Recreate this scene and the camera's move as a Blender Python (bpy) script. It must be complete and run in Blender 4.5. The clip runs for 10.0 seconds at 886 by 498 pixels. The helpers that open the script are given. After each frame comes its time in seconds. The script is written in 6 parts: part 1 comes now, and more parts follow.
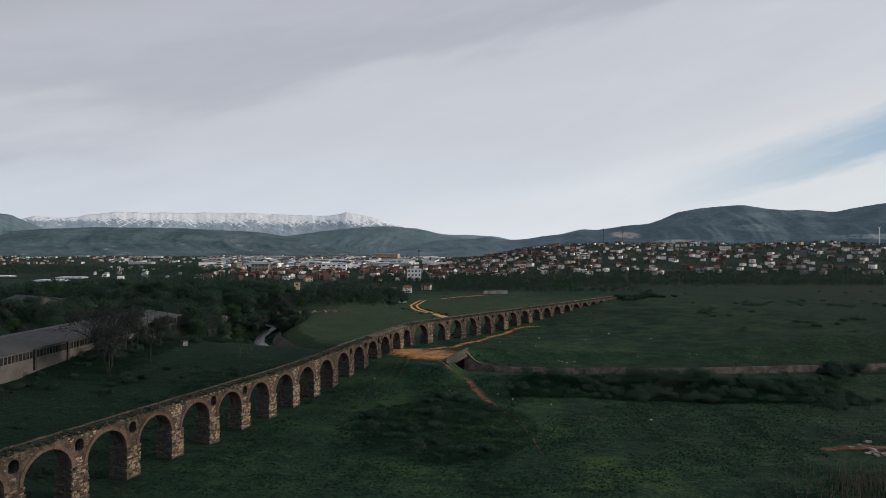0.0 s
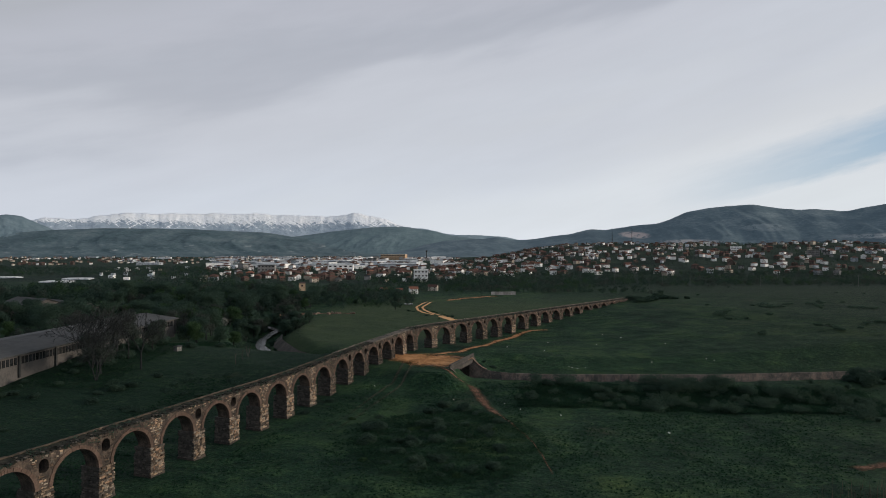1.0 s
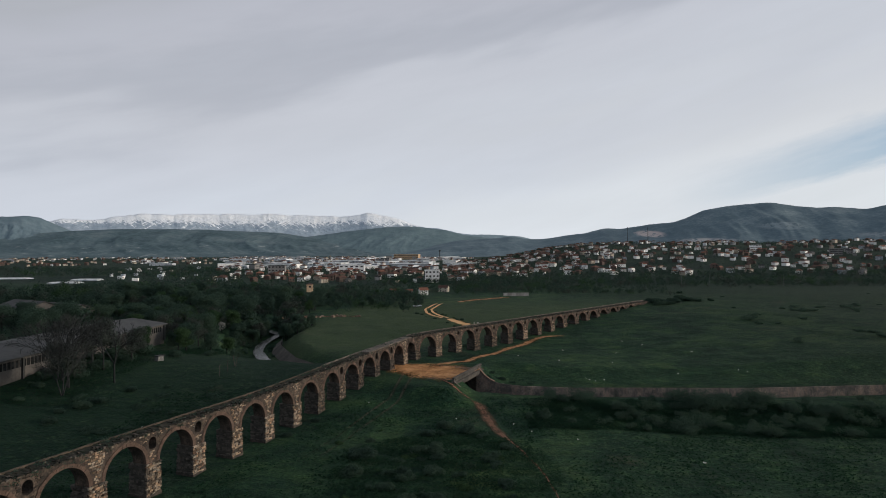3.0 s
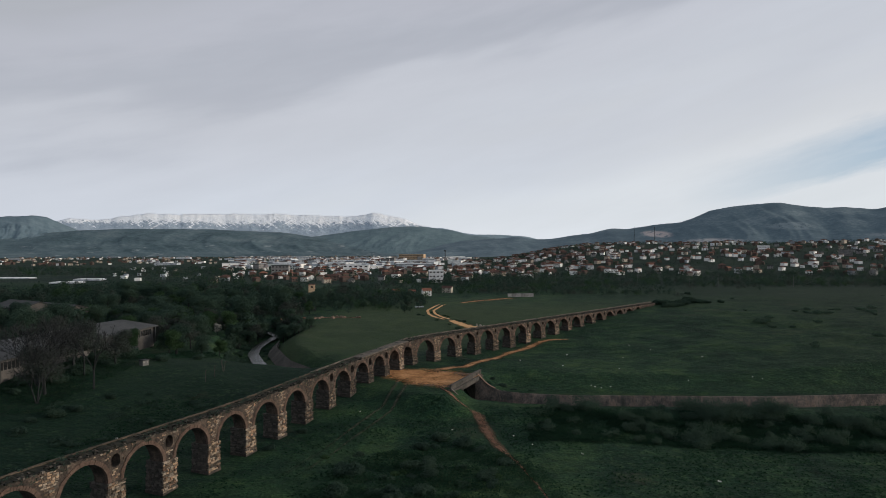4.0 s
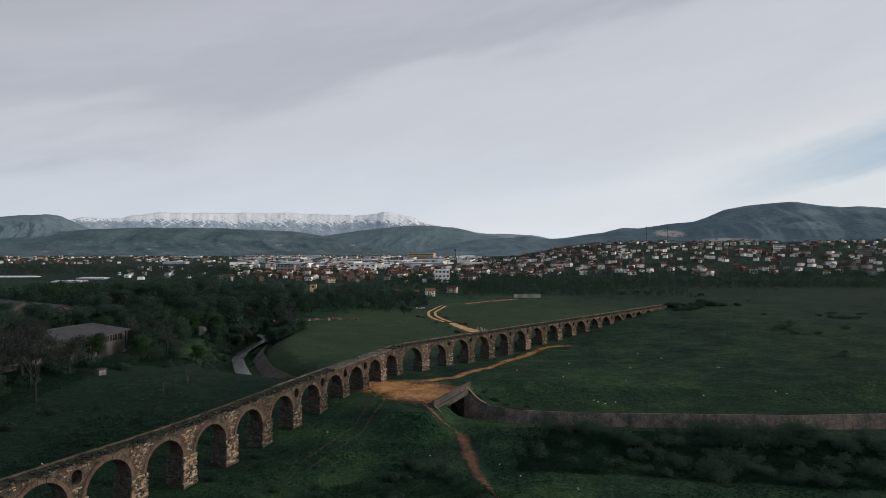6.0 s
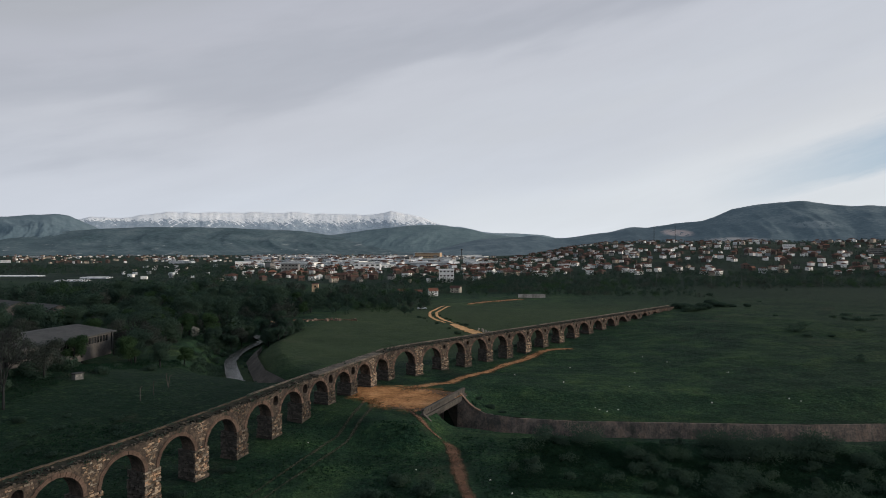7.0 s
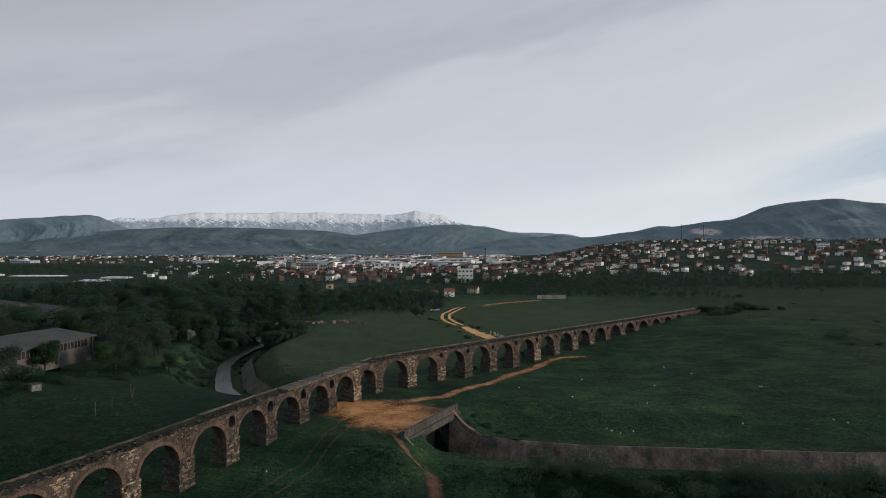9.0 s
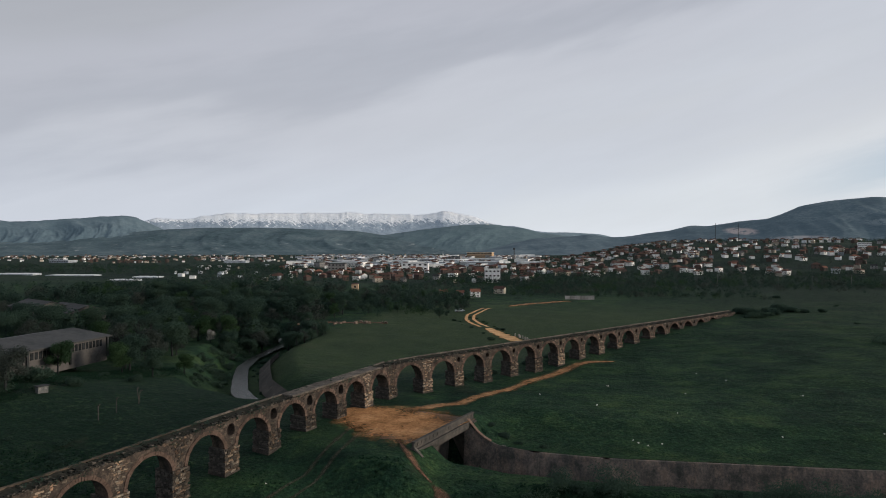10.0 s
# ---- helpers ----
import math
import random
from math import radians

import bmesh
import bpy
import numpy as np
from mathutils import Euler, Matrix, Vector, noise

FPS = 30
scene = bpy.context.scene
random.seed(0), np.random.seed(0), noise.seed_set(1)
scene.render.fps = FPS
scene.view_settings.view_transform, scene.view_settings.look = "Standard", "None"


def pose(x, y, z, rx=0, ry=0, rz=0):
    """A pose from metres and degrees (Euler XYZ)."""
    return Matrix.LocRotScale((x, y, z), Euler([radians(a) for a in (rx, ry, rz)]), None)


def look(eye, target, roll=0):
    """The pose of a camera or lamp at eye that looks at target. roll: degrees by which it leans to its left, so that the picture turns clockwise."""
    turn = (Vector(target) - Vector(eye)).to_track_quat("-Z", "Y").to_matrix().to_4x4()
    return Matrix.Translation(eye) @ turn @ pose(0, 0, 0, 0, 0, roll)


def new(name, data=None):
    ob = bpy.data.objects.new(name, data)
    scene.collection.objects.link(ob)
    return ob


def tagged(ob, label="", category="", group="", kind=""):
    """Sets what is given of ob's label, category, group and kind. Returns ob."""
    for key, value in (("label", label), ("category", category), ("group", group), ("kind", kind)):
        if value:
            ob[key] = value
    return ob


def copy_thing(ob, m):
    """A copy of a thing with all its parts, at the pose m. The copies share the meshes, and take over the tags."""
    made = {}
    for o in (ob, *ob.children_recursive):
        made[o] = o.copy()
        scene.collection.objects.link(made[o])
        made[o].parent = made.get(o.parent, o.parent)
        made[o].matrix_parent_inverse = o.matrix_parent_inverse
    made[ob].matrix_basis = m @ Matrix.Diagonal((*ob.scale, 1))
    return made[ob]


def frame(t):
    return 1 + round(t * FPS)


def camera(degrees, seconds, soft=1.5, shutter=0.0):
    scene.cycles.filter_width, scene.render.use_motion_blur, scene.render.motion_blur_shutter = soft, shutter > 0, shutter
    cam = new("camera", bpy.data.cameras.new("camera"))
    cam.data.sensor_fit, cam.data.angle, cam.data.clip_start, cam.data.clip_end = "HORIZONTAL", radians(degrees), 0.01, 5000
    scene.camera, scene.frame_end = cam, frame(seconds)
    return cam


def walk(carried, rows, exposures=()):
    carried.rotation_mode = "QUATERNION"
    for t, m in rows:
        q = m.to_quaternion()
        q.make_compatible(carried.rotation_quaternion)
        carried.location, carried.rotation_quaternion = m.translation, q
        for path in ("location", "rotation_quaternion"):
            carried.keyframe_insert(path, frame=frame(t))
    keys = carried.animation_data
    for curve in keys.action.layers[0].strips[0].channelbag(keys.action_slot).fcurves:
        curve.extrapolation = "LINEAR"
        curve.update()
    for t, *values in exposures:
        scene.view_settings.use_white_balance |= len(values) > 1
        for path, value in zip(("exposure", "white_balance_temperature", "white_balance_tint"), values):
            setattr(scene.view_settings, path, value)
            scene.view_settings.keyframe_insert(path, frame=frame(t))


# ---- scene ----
cam = camera(69.8, 10.0, 0.9)
PATH = [
    (0, (-7.509, 0.321, 24.167), (-7.588, 2.319, 24.172), 0.1),
    (0.5, (-7.153, 3.705, 24.226), (-7.243, 5.703, 24.232), 0.0),
    (1, (-6.923, 6.895, 24.292), (-7.027, 8.893, 24.298), 0.0),
    (1.5, (-6.636, 10.083, 24.365), (-6.752, 12.08, 24.371), -0.0),
    (2, (-6.27, 13.366, 24.437), (-6.397, 15.362, 24.443), -0.0),
    (2.5, (-5.894, 16.546, 24.454), (-6.032, 18.541, 24.459), -0.1),
    (4, (-4.415, 26.12, 24.411), (-4.581, 28.113, 24.416), -0.1),
    (4.5, (-3.597, 29.369, 24.417), (-3.773, 31.361, 24.421), 0.0),
    (5, (-2.793, 32.537, 24.397), (-2.976, 34.529, 24.4), -0.0),
    (5.5, (-1.889, 35.826, 24.386), (-2.081, 37.817, 24.389), 0.0),
    (7, (0.848, 45.25, 24.153), (0.624, 47.237, 24.154), 0.0),
    (7.5, (1.783, 48.384, 24.109), (1.545, 50.37, 24.109), 0.0),
    (8, (2.781, 51.718, 24.046), (2.528, 53.702, 24.046), -0.0),
    (8.5, (3.685, 54.929, 23.97), (3.416, 56.911, 23.97), -0.0),
    (9, (4.545, 58.037, 23.892), (4.243, 60.015, 23.892), -0.1),
    (9.5, (5.119, 60.598, 23.81), (4.778, 62.569, 23.809), -0.1),
    (10, (5.721, 63.412, 23.722), (5.329, 65.373, 23.722), -0.1),
]
walk(cam, [(t, look(eye, target, roll)) for t, eye, target, roll in PATH])

# ---- world, sun ----
SUN_DIR = Vector((0.97, 0.02, 0.20)).normalized()
world = bpy.data.worlds.new("overcast_sky")
scene.world = world
world.use_nodes = True
wt = world.node_tree
wt.nodes.clear()


def node(tree, kind, **kw):
    n = tree.nodes.new(kind)
    for k, v in kw.items():
        if k in n.inputs:
            n.inputs[k].default_value = v
    return n


def math_node(tree, op, a, b=None, c=None, clamp=False):
    n = tree.nodes.new("ShaderNodeMath")
    n.operation, n.use_clamp = op, clamp
    for i, v in enumerate((a, b, c)):
        if v is None:
            continue
        if isinstance(v, (int, float)):
            n.inputs[i].default_value = v
        else:
            tree.links.new(v, n.inputs[i])
    return n.outputs[0]


def ramp(tree, fac, stops, smooth=False):
    n = tree.nodes.new("ShaderNodeValToRGB")
    cr = n.color_ramp
    if smooth:
        cr.interpolation = "EASE"
    while len(cr.elements) < len(stops):
        cr.elements.new(0.5)
    for e, (p, c) in zip(cr.elements, stops):
        e.position = p
        e.color = (*c, 1) if len(c) == 3 else c
    tree.links.new(fac, n.inputs[0])
    return n.outputs[0]


def mix_rgb(tree, fac, a, b, blend="MIX"):
    n = tree.nodes.new("ShaderNodeMix")
    n.data_type, n.blend_type = "RGBA", blend
    for sock, v in ((n.inputs[0], fac), (n.inputs[6], a), (n.inputs[7], b)):
        if isinstance(v, (int, float)):
            sock.default_value = v
        elif isinstance(v, tuple):
            sock.default_value = (*v, 1)
        else:
            tree.links.new(v, sock)
    return n.outputs[2]


def noise_tex(tree, vec, scale, detail=4.0, rough=0.55):
    n = node(tree, "ShaderNodeTexNoise", Scale=scale, Detail=detail, Roughness=rough)
    tree.links.new(vec, n.inputs["Vector"])
    return n.outputs["Fac"]


def build_sky():
    coord = wt.nodes.new("ShaderNodeTexCoord").outputs["Generated"]
    sep = wt.nodes.new("ShaderNodeSeparateXYZ")
    wt.links.new(coord, sep.inputs[0])
    x, y, z = sep.outputs
    az = math_node(wt, "ARCTAN2", x, y)
    flat = math_node(wt, "SQRT", math_node(wt, "ADD", math_node(wt, "MULTIPLY", x, x), math_node(wt, "MULTIPLY", y, y)))
    el = math_node(wt, "DIVIDE", z, math_node(wt, "MAXIMUM", flat, 0.05))
    el = math_node(wt, "MINIMUM", el, 3.0)
    # bands of cloud that climb from west to east
    slant = math_node(wt, "SUBTRACT", el, math_node(wt, "MULTIPLY", math_node(wt, "ADD", az, 0.65), 0.256))
    comb = wt.nodes.new("ShaderNodeCombineXYZ")
    wt.links.new(math_node(wt, "MULTIPLY", az, 1.5), comb.inputs[0])
    wt.links.new(math_node(wt, "MULTIPLY", slant, 6.5), comb.inputs[1])
    broad = noise_tex(wt, comb.outputs[0], 1.1, 3.0, 0.5)
    fine = noise_tex(wt, comb.outputs[0], 3.4, 6.0, 0.6)
    warp = math_node(wt, "ADD", math_node(wt, "MULTIPLY", math_node(wt, "SUBTRACT", broad, 0.5), 0.30), math_node(wt, "MULTIPLY", math_node(wt, "SUBTRACT", fine, 0.5), 0.10))
    band = math_node(wt, "DIVIDE", math_node(wt, "ADD", math_node(wt, "ADD", slant, warp), 0.30), 0.80)
    cloud = ramp(wt, band, [(0.0, (0.665, 0.69, 0.715)), (0.20, (0.65, 0.675, 0.71)), (0.40, (0.575, 0.605, 0.665)), (0.52, (0.56, 0.585, 0.645)), (0.60, (0.455, 0.48, 0.54)), (0.72, (0.485, 0.505, 0.565)), (0.84, (0.44, 0.46, 0.505)), (1.0, (0.40, 0.42, 0.46))], True)
    glow = ramp(wt, el, [(0.0, (1.10, 1.12, 1.14)), (0.06, (1.07, 1.09, 1.10)), (0.20, (1.0, 1.0, 1.0)), (0.45, (0.97, 0.97, 0.98)), (1.0, (0.7, 0.7, 0.71))], True)
    cloud = mix_rgb(wt, 1.0, cloud, glow, "MULTIPLY")
    cloud = mix_rgb(wt, 1.0, cloud, ramp(wt, fine, [(0.3, (0.97, 0.97, 0.972)), (0.7, (1.03, 1.03, 1.03))]), "MULTIPLY")
    # a thinner place in the cloud, low in the north-east, with clear sky behind
    sky = wt.nodes.new("ShaderNodeTexSky")
    sky.sky_type, sky.sun_disc = "NISHITA", False
    sky.sun_elevation, sky.sun_rotation = math.asin(SUN_DIR.z), math.atan2(SUN_DIR.x, SUN_DIR.y)
    blue = mix_rgb(wt, 0.6, mix_rgb(wt, 1.0, sky.outputs[0], (0.10, 0.10, 0.10), "MULTIPLY"), (0.23, 0.43, 0.68))
    wob = math_node(wt, "ADD", slant, math_node(wt, "MULTIPLY", math_node(wt, "SUBTRACT", fine, 0.5), 0.09))
    upper = math_node(wt, "DIVIDE", math_node(wt, "SUBTRACT", -0.112, wob), 0.05, None, True)
    lower = math_node(wt, "DIVIDE", math_node(wt, "ADD", wob, 0.198), 0.022, None, True)
    east = math_node(wt, "DIVIDE", math_node(wt, "SUBTRACT", az, 0.27), 0.34, None, True)
    gap = math_node(wt, "MULTIPLY", math_node(wt, "MULTIPLY", upper, lower), math_node(wt, "MULTIPLY", east, 0.85))
    final = mix_rgb(wt, gap, cloud, blue)
    bg = node(wt, "ShaderNodeBackground", Strength=1.0)
    wt.links.new(final, bg.inputs["Color"])
    out = wt.nodes.new("ShaderNodeOutputWorld")
    wt.links.new(bg.outputs[0], out.inputs[0])


build_sky()
sun_data = bpy.data.lights.new("sun", "SUN")
sun_data.energy, sun_data.angle, sun_data.color = 2.55, radians(14), (1.0, 0.84, 0.67)
sun = new("sun", sun_data)
sun.matrix_world = look((0, 0, 200), Vector((0, 0, 200)) - SUN_DIR)


# ---- materials ----
def surface(name, stops, scale, fine=6.0, rough=0.9, bump=0.3, bump_scale=3.0, dist=0.05, vary=0.0, islands=0.0, metallic=0.0, coarse_mix=0.55):
    """Colours from stops, picked by noise at two sizes (waves per metre), with relief of its own."""
    m = bpy.data.materials.new(name)
    m.use_nodes = True
    t = m.node_tree
    t.nodes.clear()
    geo = t.nodes.new("ShaderNodeNewGeometry")
    pos = geo.outputs["Position"]
    a = noise_tex(t, pos, scale, 4.0)
    b = noise_tex(t, pos, scale * fine, 4.0, 0.65)
    f = math_node(t, "ADD", math_node(t, "MULTIPLY", a, coarse_mix), math_node(t, "MULTIPLY", b, 1 - coarse_mix))
    if vary:
        info = t.nodes.new("ShaderNodeObjectInfo")
        f = math_node(t, "ADD", f, math_node(t, "MULTIPLY", math_node(t, "SUBTRACT", info.outputs["Random"], 0.5), vary))
    if islands:
        f = math_node(t, "ADD", f, math_node(t, "MULTIPLY", math_node(t, "SUBTRACT", geo.outputs["Random Per Island"], 0.5), islands))
    col = ramp(t, f, stops)
    bsdf = node(t, "ShaderNodeBsdfPrincipled", Roughness=rough, Metallic=metallic)
    bsdf.inputs["Specular IOR Level"].default_value = 0.25
    t.links.new(col, bsdf.inputs["Base Color"])
    if bump:
        bn = node(t, "ShaderNodeBump", Strength=bump, Distance=dist)
        t.links.new(noise_tex(t, pos, bump_scale, 5.0, 0.65), bn.inputs["Height"])
        t.links.new(bn.outputs[0], bsdf.inputs["Normal"])
    out = t.nodes.new("ShaderNodeOutputMaterial")
    t.links.new(bsdf.outputs[0], out.inputs[0])
    return m


NEAR_O, NEAR_D = Vector((-43.4, 86.6)), Vector((0.286, 0.958)).normalized()
FAR_O, FAR_D = Vector((-21.3, 160.6)), Vector((0.618, 0.786)).normalized()


def three(a, b, c, lo=0.36, mid=0.5, hi=0.64):
    return [(lo, a), (mid, b), (hi, c)]


def grass_material():
    m = bpy.data.materials.new("meadow_grass")
    m.use_nodes = True
    t = m.node_tree
    t.nodes.clear()
    pos = t.nodes.new("ShaderNodeNewGeometry").outputs["Position"]
    broad = noise_tex(t, pos, 0.018, 3.0)
    mid = noise_tex(t, pos, 0.14, 4.0, 0.6)
    fine = noise_tex(t, pos, 1.3, 4.0, 0.7)
    f = math_node(t, "ADD", math_node(t, "MULTIPLY", broad, 0.40), math_node(t, "ADD", math_node(t, "MULTIPLY", mid, 0.33), math_node(t, "MULTIPLY", fine, 0.27)))
    col = ramp(t, f, [(0.36, (0.007, 0.025, 0.017)), (0.45, (0.012, 0.039, 0.023)), (0.54, (0.021, 0.054, 0.029)), (0.64, (0.042, 0.077, 0.038))])
    # hummocks and ridges of ranker grass, drawn out east and west
    warp, squash = t.nodes.new("ShaderNodeSeparateXYZ"), t.nodes.new("ShaderNodeCombineXYZ")
    t.links.new(pos, warp.inputs[0])
    t.links.new(math_node(t, "MULTIPLY", warp.outputs[0], 0.45), squash.inputs[0])
    t.links.new(math_node(t, "ADD", warp.outputs[1], math_node(t, "MULTIPLY", mid, 5.0)), squash.inputs[1])
    hum = noise_tex(t, squash.outputs[0], 0.33, 5.0, 0.72)
    col = mix_rgb(t, 1.0, col, ramp(t, hum, [(0.34, (0.66, 0.70, 0.74)), (0.5, (1.0, 1.0, 1.0)), (0.66, (1.6, 1.42, 1.22))]), "MULTIPLY")
    # olive and dark blotches the size of a room
    blot = noise_tex(t, pos, 0.07, 5.0, 0.65)
    col = mix_rgb(t, 1.0, col, ramp(t, blot, [(0.36, (0.74, 0.80, 0.86)), (0.5, (1.0, 1.0, 1.0)), (0.62, (1.35, 1.22, 1.02))]), "MULTIPLY")
    # low ground west of the arches, its dimness put into the grass colour
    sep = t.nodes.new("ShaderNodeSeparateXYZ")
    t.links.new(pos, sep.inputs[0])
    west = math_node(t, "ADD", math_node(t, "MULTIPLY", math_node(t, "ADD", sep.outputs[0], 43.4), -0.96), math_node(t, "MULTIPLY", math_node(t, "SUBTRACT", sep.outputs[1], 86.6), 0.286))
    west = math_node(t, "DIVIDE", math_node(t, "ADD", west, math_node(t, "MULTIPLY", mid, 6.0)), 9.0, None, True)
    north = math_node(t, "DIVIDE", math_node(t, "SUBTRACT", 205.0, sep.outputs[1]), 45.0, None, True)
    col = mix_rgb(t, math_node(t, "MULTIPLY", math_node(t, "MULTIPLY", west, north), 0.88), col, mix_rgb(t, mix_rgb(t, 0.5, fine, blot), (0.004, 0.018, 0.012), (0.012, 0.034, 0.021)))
    # the shorter, paler meadow within the river bend
    v = math_node(t, "SUBTRACT", math_node(t, "MULTIPLY", math_node(t, "SUBTRACT", sep.outputs[1], FAR_O.y), FAR_D.x), math_node(t, "MULTIPLY", math_node(t, "SUBTRACT", sep.outputs[0], FAR_O.x), FAR_D.y))
    v = math_node(t, "DIVIDE", math_node(t, "SUBTRACT", v, 2.0), 12.0, None, True)
    v = math_node(t, "MULTIPLY", v, math_node(t, "DIVIDE", math_node(t, "SUBTRACT", sep.outputs[1], 185.0), 25.0, None, True))
    v = math_node(t, "MULTIPLY", v, math_node(t, "DIVIDE", math_node(t, "SUBTRACT", 420.0, sep.outputs[1]), 90.0, None, True))
    v = math_node(t, "MULTIPLY", v, math_node(t, "DIVIDE", math_node(t, "ADD", sep.outputs[0], 80.0), 8.0, None, True))
    col = mix_rgb(t, math_node(t, "MULTIPLY", v, 0.8), col, mix_rgb(t, mid, (0.026, 0.052, 0.027), (0.074, 0.100, 0.050)))
    # vignetting on the eastern side, put into the grass as darker tones
    dim_east = math_node(t, "DIVIDE", math_node(t, "ADD", math_node(t, "SUBTRACT", sep.outputs[0], 50.0), math_node(t, "MULTIPLY", blot, 40.0)), 90.0, None, True)
    col = mix_rgb(t, math_node(t, "MULTIPLY", dim_east, 0.75), col, mix_rgb(t, hum, (0.004, 0.016, 0.013), (0.022, 0.044, 0.028)))
    # pale tussocks
    tus = ramp(t, noise_tex(t, pos, 0.9, 6.0, 0.8), [(0.50, (0, 0, 0)), (0.68, (1, 1, 1))])
    tus = math_node(t, "MULTIPLY", tus, math_node(t, "MULTIPLY", ramp(t, noise_tex(t, pos, 0.05, 3.0, 0.6), [(0.35, (0.15, 0.15, 0.15)), (0.62, (1, 1, 1))]), 0.85))
    col = mix_rgb(t, tus, col, (0.046, 0.086, 0.038))
    tip = ramp(t, noise_tex(t, pos, 2.4, 4.0, 0.8), [(0.42, (0.55, 0.6, 0.6)), (0.55, (1, 1, 1)), (0.68, (1.75, 1.6, 1.45))])
    col = mix_rgb(t, 1.0, col, tip, "MULTIPLY")
    # dry, trodden patches
    dry = ramp(t, noise_tex(t, pos, 0.055, 5.0, 0.7), [(0.60, (0, 0, 0)), (0.72, (1, 1, 1))])
    col = mix_rgb(t, math_node(t, "MULTIPLY", dry, 0.45), col, (0.060, 0.062, 0.040))
    # gardens, hedges and fallow beyond the houses
    plots = noise_tex(t, pos, 0.012, 4.0, 0.7)
    beyond = math_node(t, "DIVIDE", math_node(t, "SUBTRACT", sep.outputs[1], 470.0), 120.0, None, True)
    col = mix_rgb(t, math_node(t, "MULTIPLY", beyond, 0.85), col, ramp(t, plots, [(0.38, (0.010, 0.022, 0.020)), (0.55, (0.018, 0.036, 0.027)), (0.68, (0.036, 0.052, 0.034))]))
    bsdf = node(t, "ShaderNodeBsdfPrincipled", Roughness=0.95)
    bsdf.inputs["Specular IOR Level"].default_value = 0.1
    t.links.new(col, bsdf.inputs["Base Color"])
    h = math_node(t, "ADD", math_node(t, "ADD", noise_tex(t, pos, 0.5, 5.0, 0.7), math_node(t, "MULTIPLY", hum, 1.2)), math_node(t, "MULTIPLY", noise_tex(t, pos, 3.0, 3.0, 0.7), 0.5))
    bn = node(t, "ShaderNodeBump", Strength=0.9, Distance=0.6)
    t.links.new(h, bn.inputs["Height"])
    t.links.new(bn.outputs[0], bsdf.inputs["Normal"])
    out = t.nodes.new("ShaderNodeOutputMaterial")
    t.links.new(bsdf.outputs[0], out.inputs[0])
    return m


def dirt_material(name, stops, soft=0.35):
    """Bare earth whose edge frays into the grass: the attribute 'edge' runs from 0 at the rim to 1 inside."""
    m = bpy.data.materials.new(name)
    m.use_nodes = True
    t = m.node_tree
    t.nodes.clear()
    pos = t.nodes.new("ShaderNodeNewGeometry").outputs["Position"]
    f = math_node(t, "ADD", math_node(t, "MULTIPLY", noise_tex(t, pos, 0.30, 4.0, 0.65), 0.5), math_node(t, "MULTIPLY", noise_tex(t, pos, 2.2, 6.0, 0.8), 0.5))
    bsdf = node(t, "ShaderNodeBsdfPrincipled", Roughness=0.95)
    bsdf.inputs["Specular IOR Level"].default_value = 0.1
    t.links.new(ramp(t, f, stops), bsdf.inputs["Base Color"])
    bn = node(t, "ShaderNodeBump", Strength=0.6, Distance=0.12)
    t.links.new(noise_tex(t, pos, 1.1, 5.0, 0.7), bn.inputs["Height"])
    t.links.new(bn.outputs[0], bsdf.inputs["Normal"])
    at = t.nodes.new("ShaderNodeAttribute")
    at.attribute_name = "edge"
    e = math_node(t, "ADD", at.outputs["Fac"], math_node(t, "MULTIPLY", math_node(t, "SUBTRACT", noise_tex(t, pos, 0.9, 5.0, 0.7), 0.55), 1.0))
    e = math_node(t, "DIVIDE", e, soft, None, True)
    tr = t.nodes.new("ShaderNodeBsdfTransparent")
    mx = t.nodes.new("ShaderNodeMixShader")
    t.links.new(e, mx.inputs[0])
    t.links.new(tr.outputs[0], mx.inputs[1])
    t.links.new(bsdf.outputs[0], mx.inputs[2])
    out = t.nodes.new("ShaderNodeOutputMaterial")
    t.links.new(mx.outputs[0], out.inputs[0])
    return m


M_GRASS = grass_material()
M_DIRT = dirt_material("ochre_dirt", three((0.25, 0.128, 0.056), (0.45, 0.225, 0.096), (0.62, 0.345, 0.165), 0.40, 0.5, 0.60), 0.6)
M_PATH = dirt_material("worn_path_dirt", three((0.19, 0.105, 0.053), (0.33, 0.185, 0.092), (0.47, 0.285, 0.155), 0.40, 0.5, 0.60), 0.7)
M_TRAIL = dirt_material("brown_trail_dirt", three((0.10, 0.060, 0.042), (0.165, 0.096, 0.064), (0.25, 0.15, 0.102)), 0.7)
M_TRACK = dirt_material("faint_wheel_tracks", three((0.040, 0.048, 0.034), (0.070, 0.067, 0.050), (0.12, 0.104, 0.080)), 1.0)
M_ROAD = dirt_material("pale_dirt_road", three((0.38, 0.22, 0.10), (0.60, 0.36, 0.17), (0.78, 0.53, 0.29)))
M_RUBBLE = surface("rubble_masonry", three((0.024, 0.024, 0.023), (0.047, 0.042, 0.038), (0.095, 0.079, 0.066)), 0.9, 5, 0.92, 0.9, 3.2, 0.12)
M_SPANDREL = surface("brick_and_rubble_wall", three((0.022, 0.021, 0.019), (0.056, 0.045, 0.038), (0.135, 0.103, 0.082), 0.38, 0.5, 0.64), 1.1, 5, 0.92, 0.9, 4.0, 0.1)
M_STONE = surface("pale_worn_stone", three((0.028, 0.026, 0.023), (0.088, 0.075, 0.063), (0.34, 0.283, 0.222), 0.2, 0.52, 0.86), 1.6, 4, 0.9, 0.5, 6.0, 0.04, 0.5, 0.5)


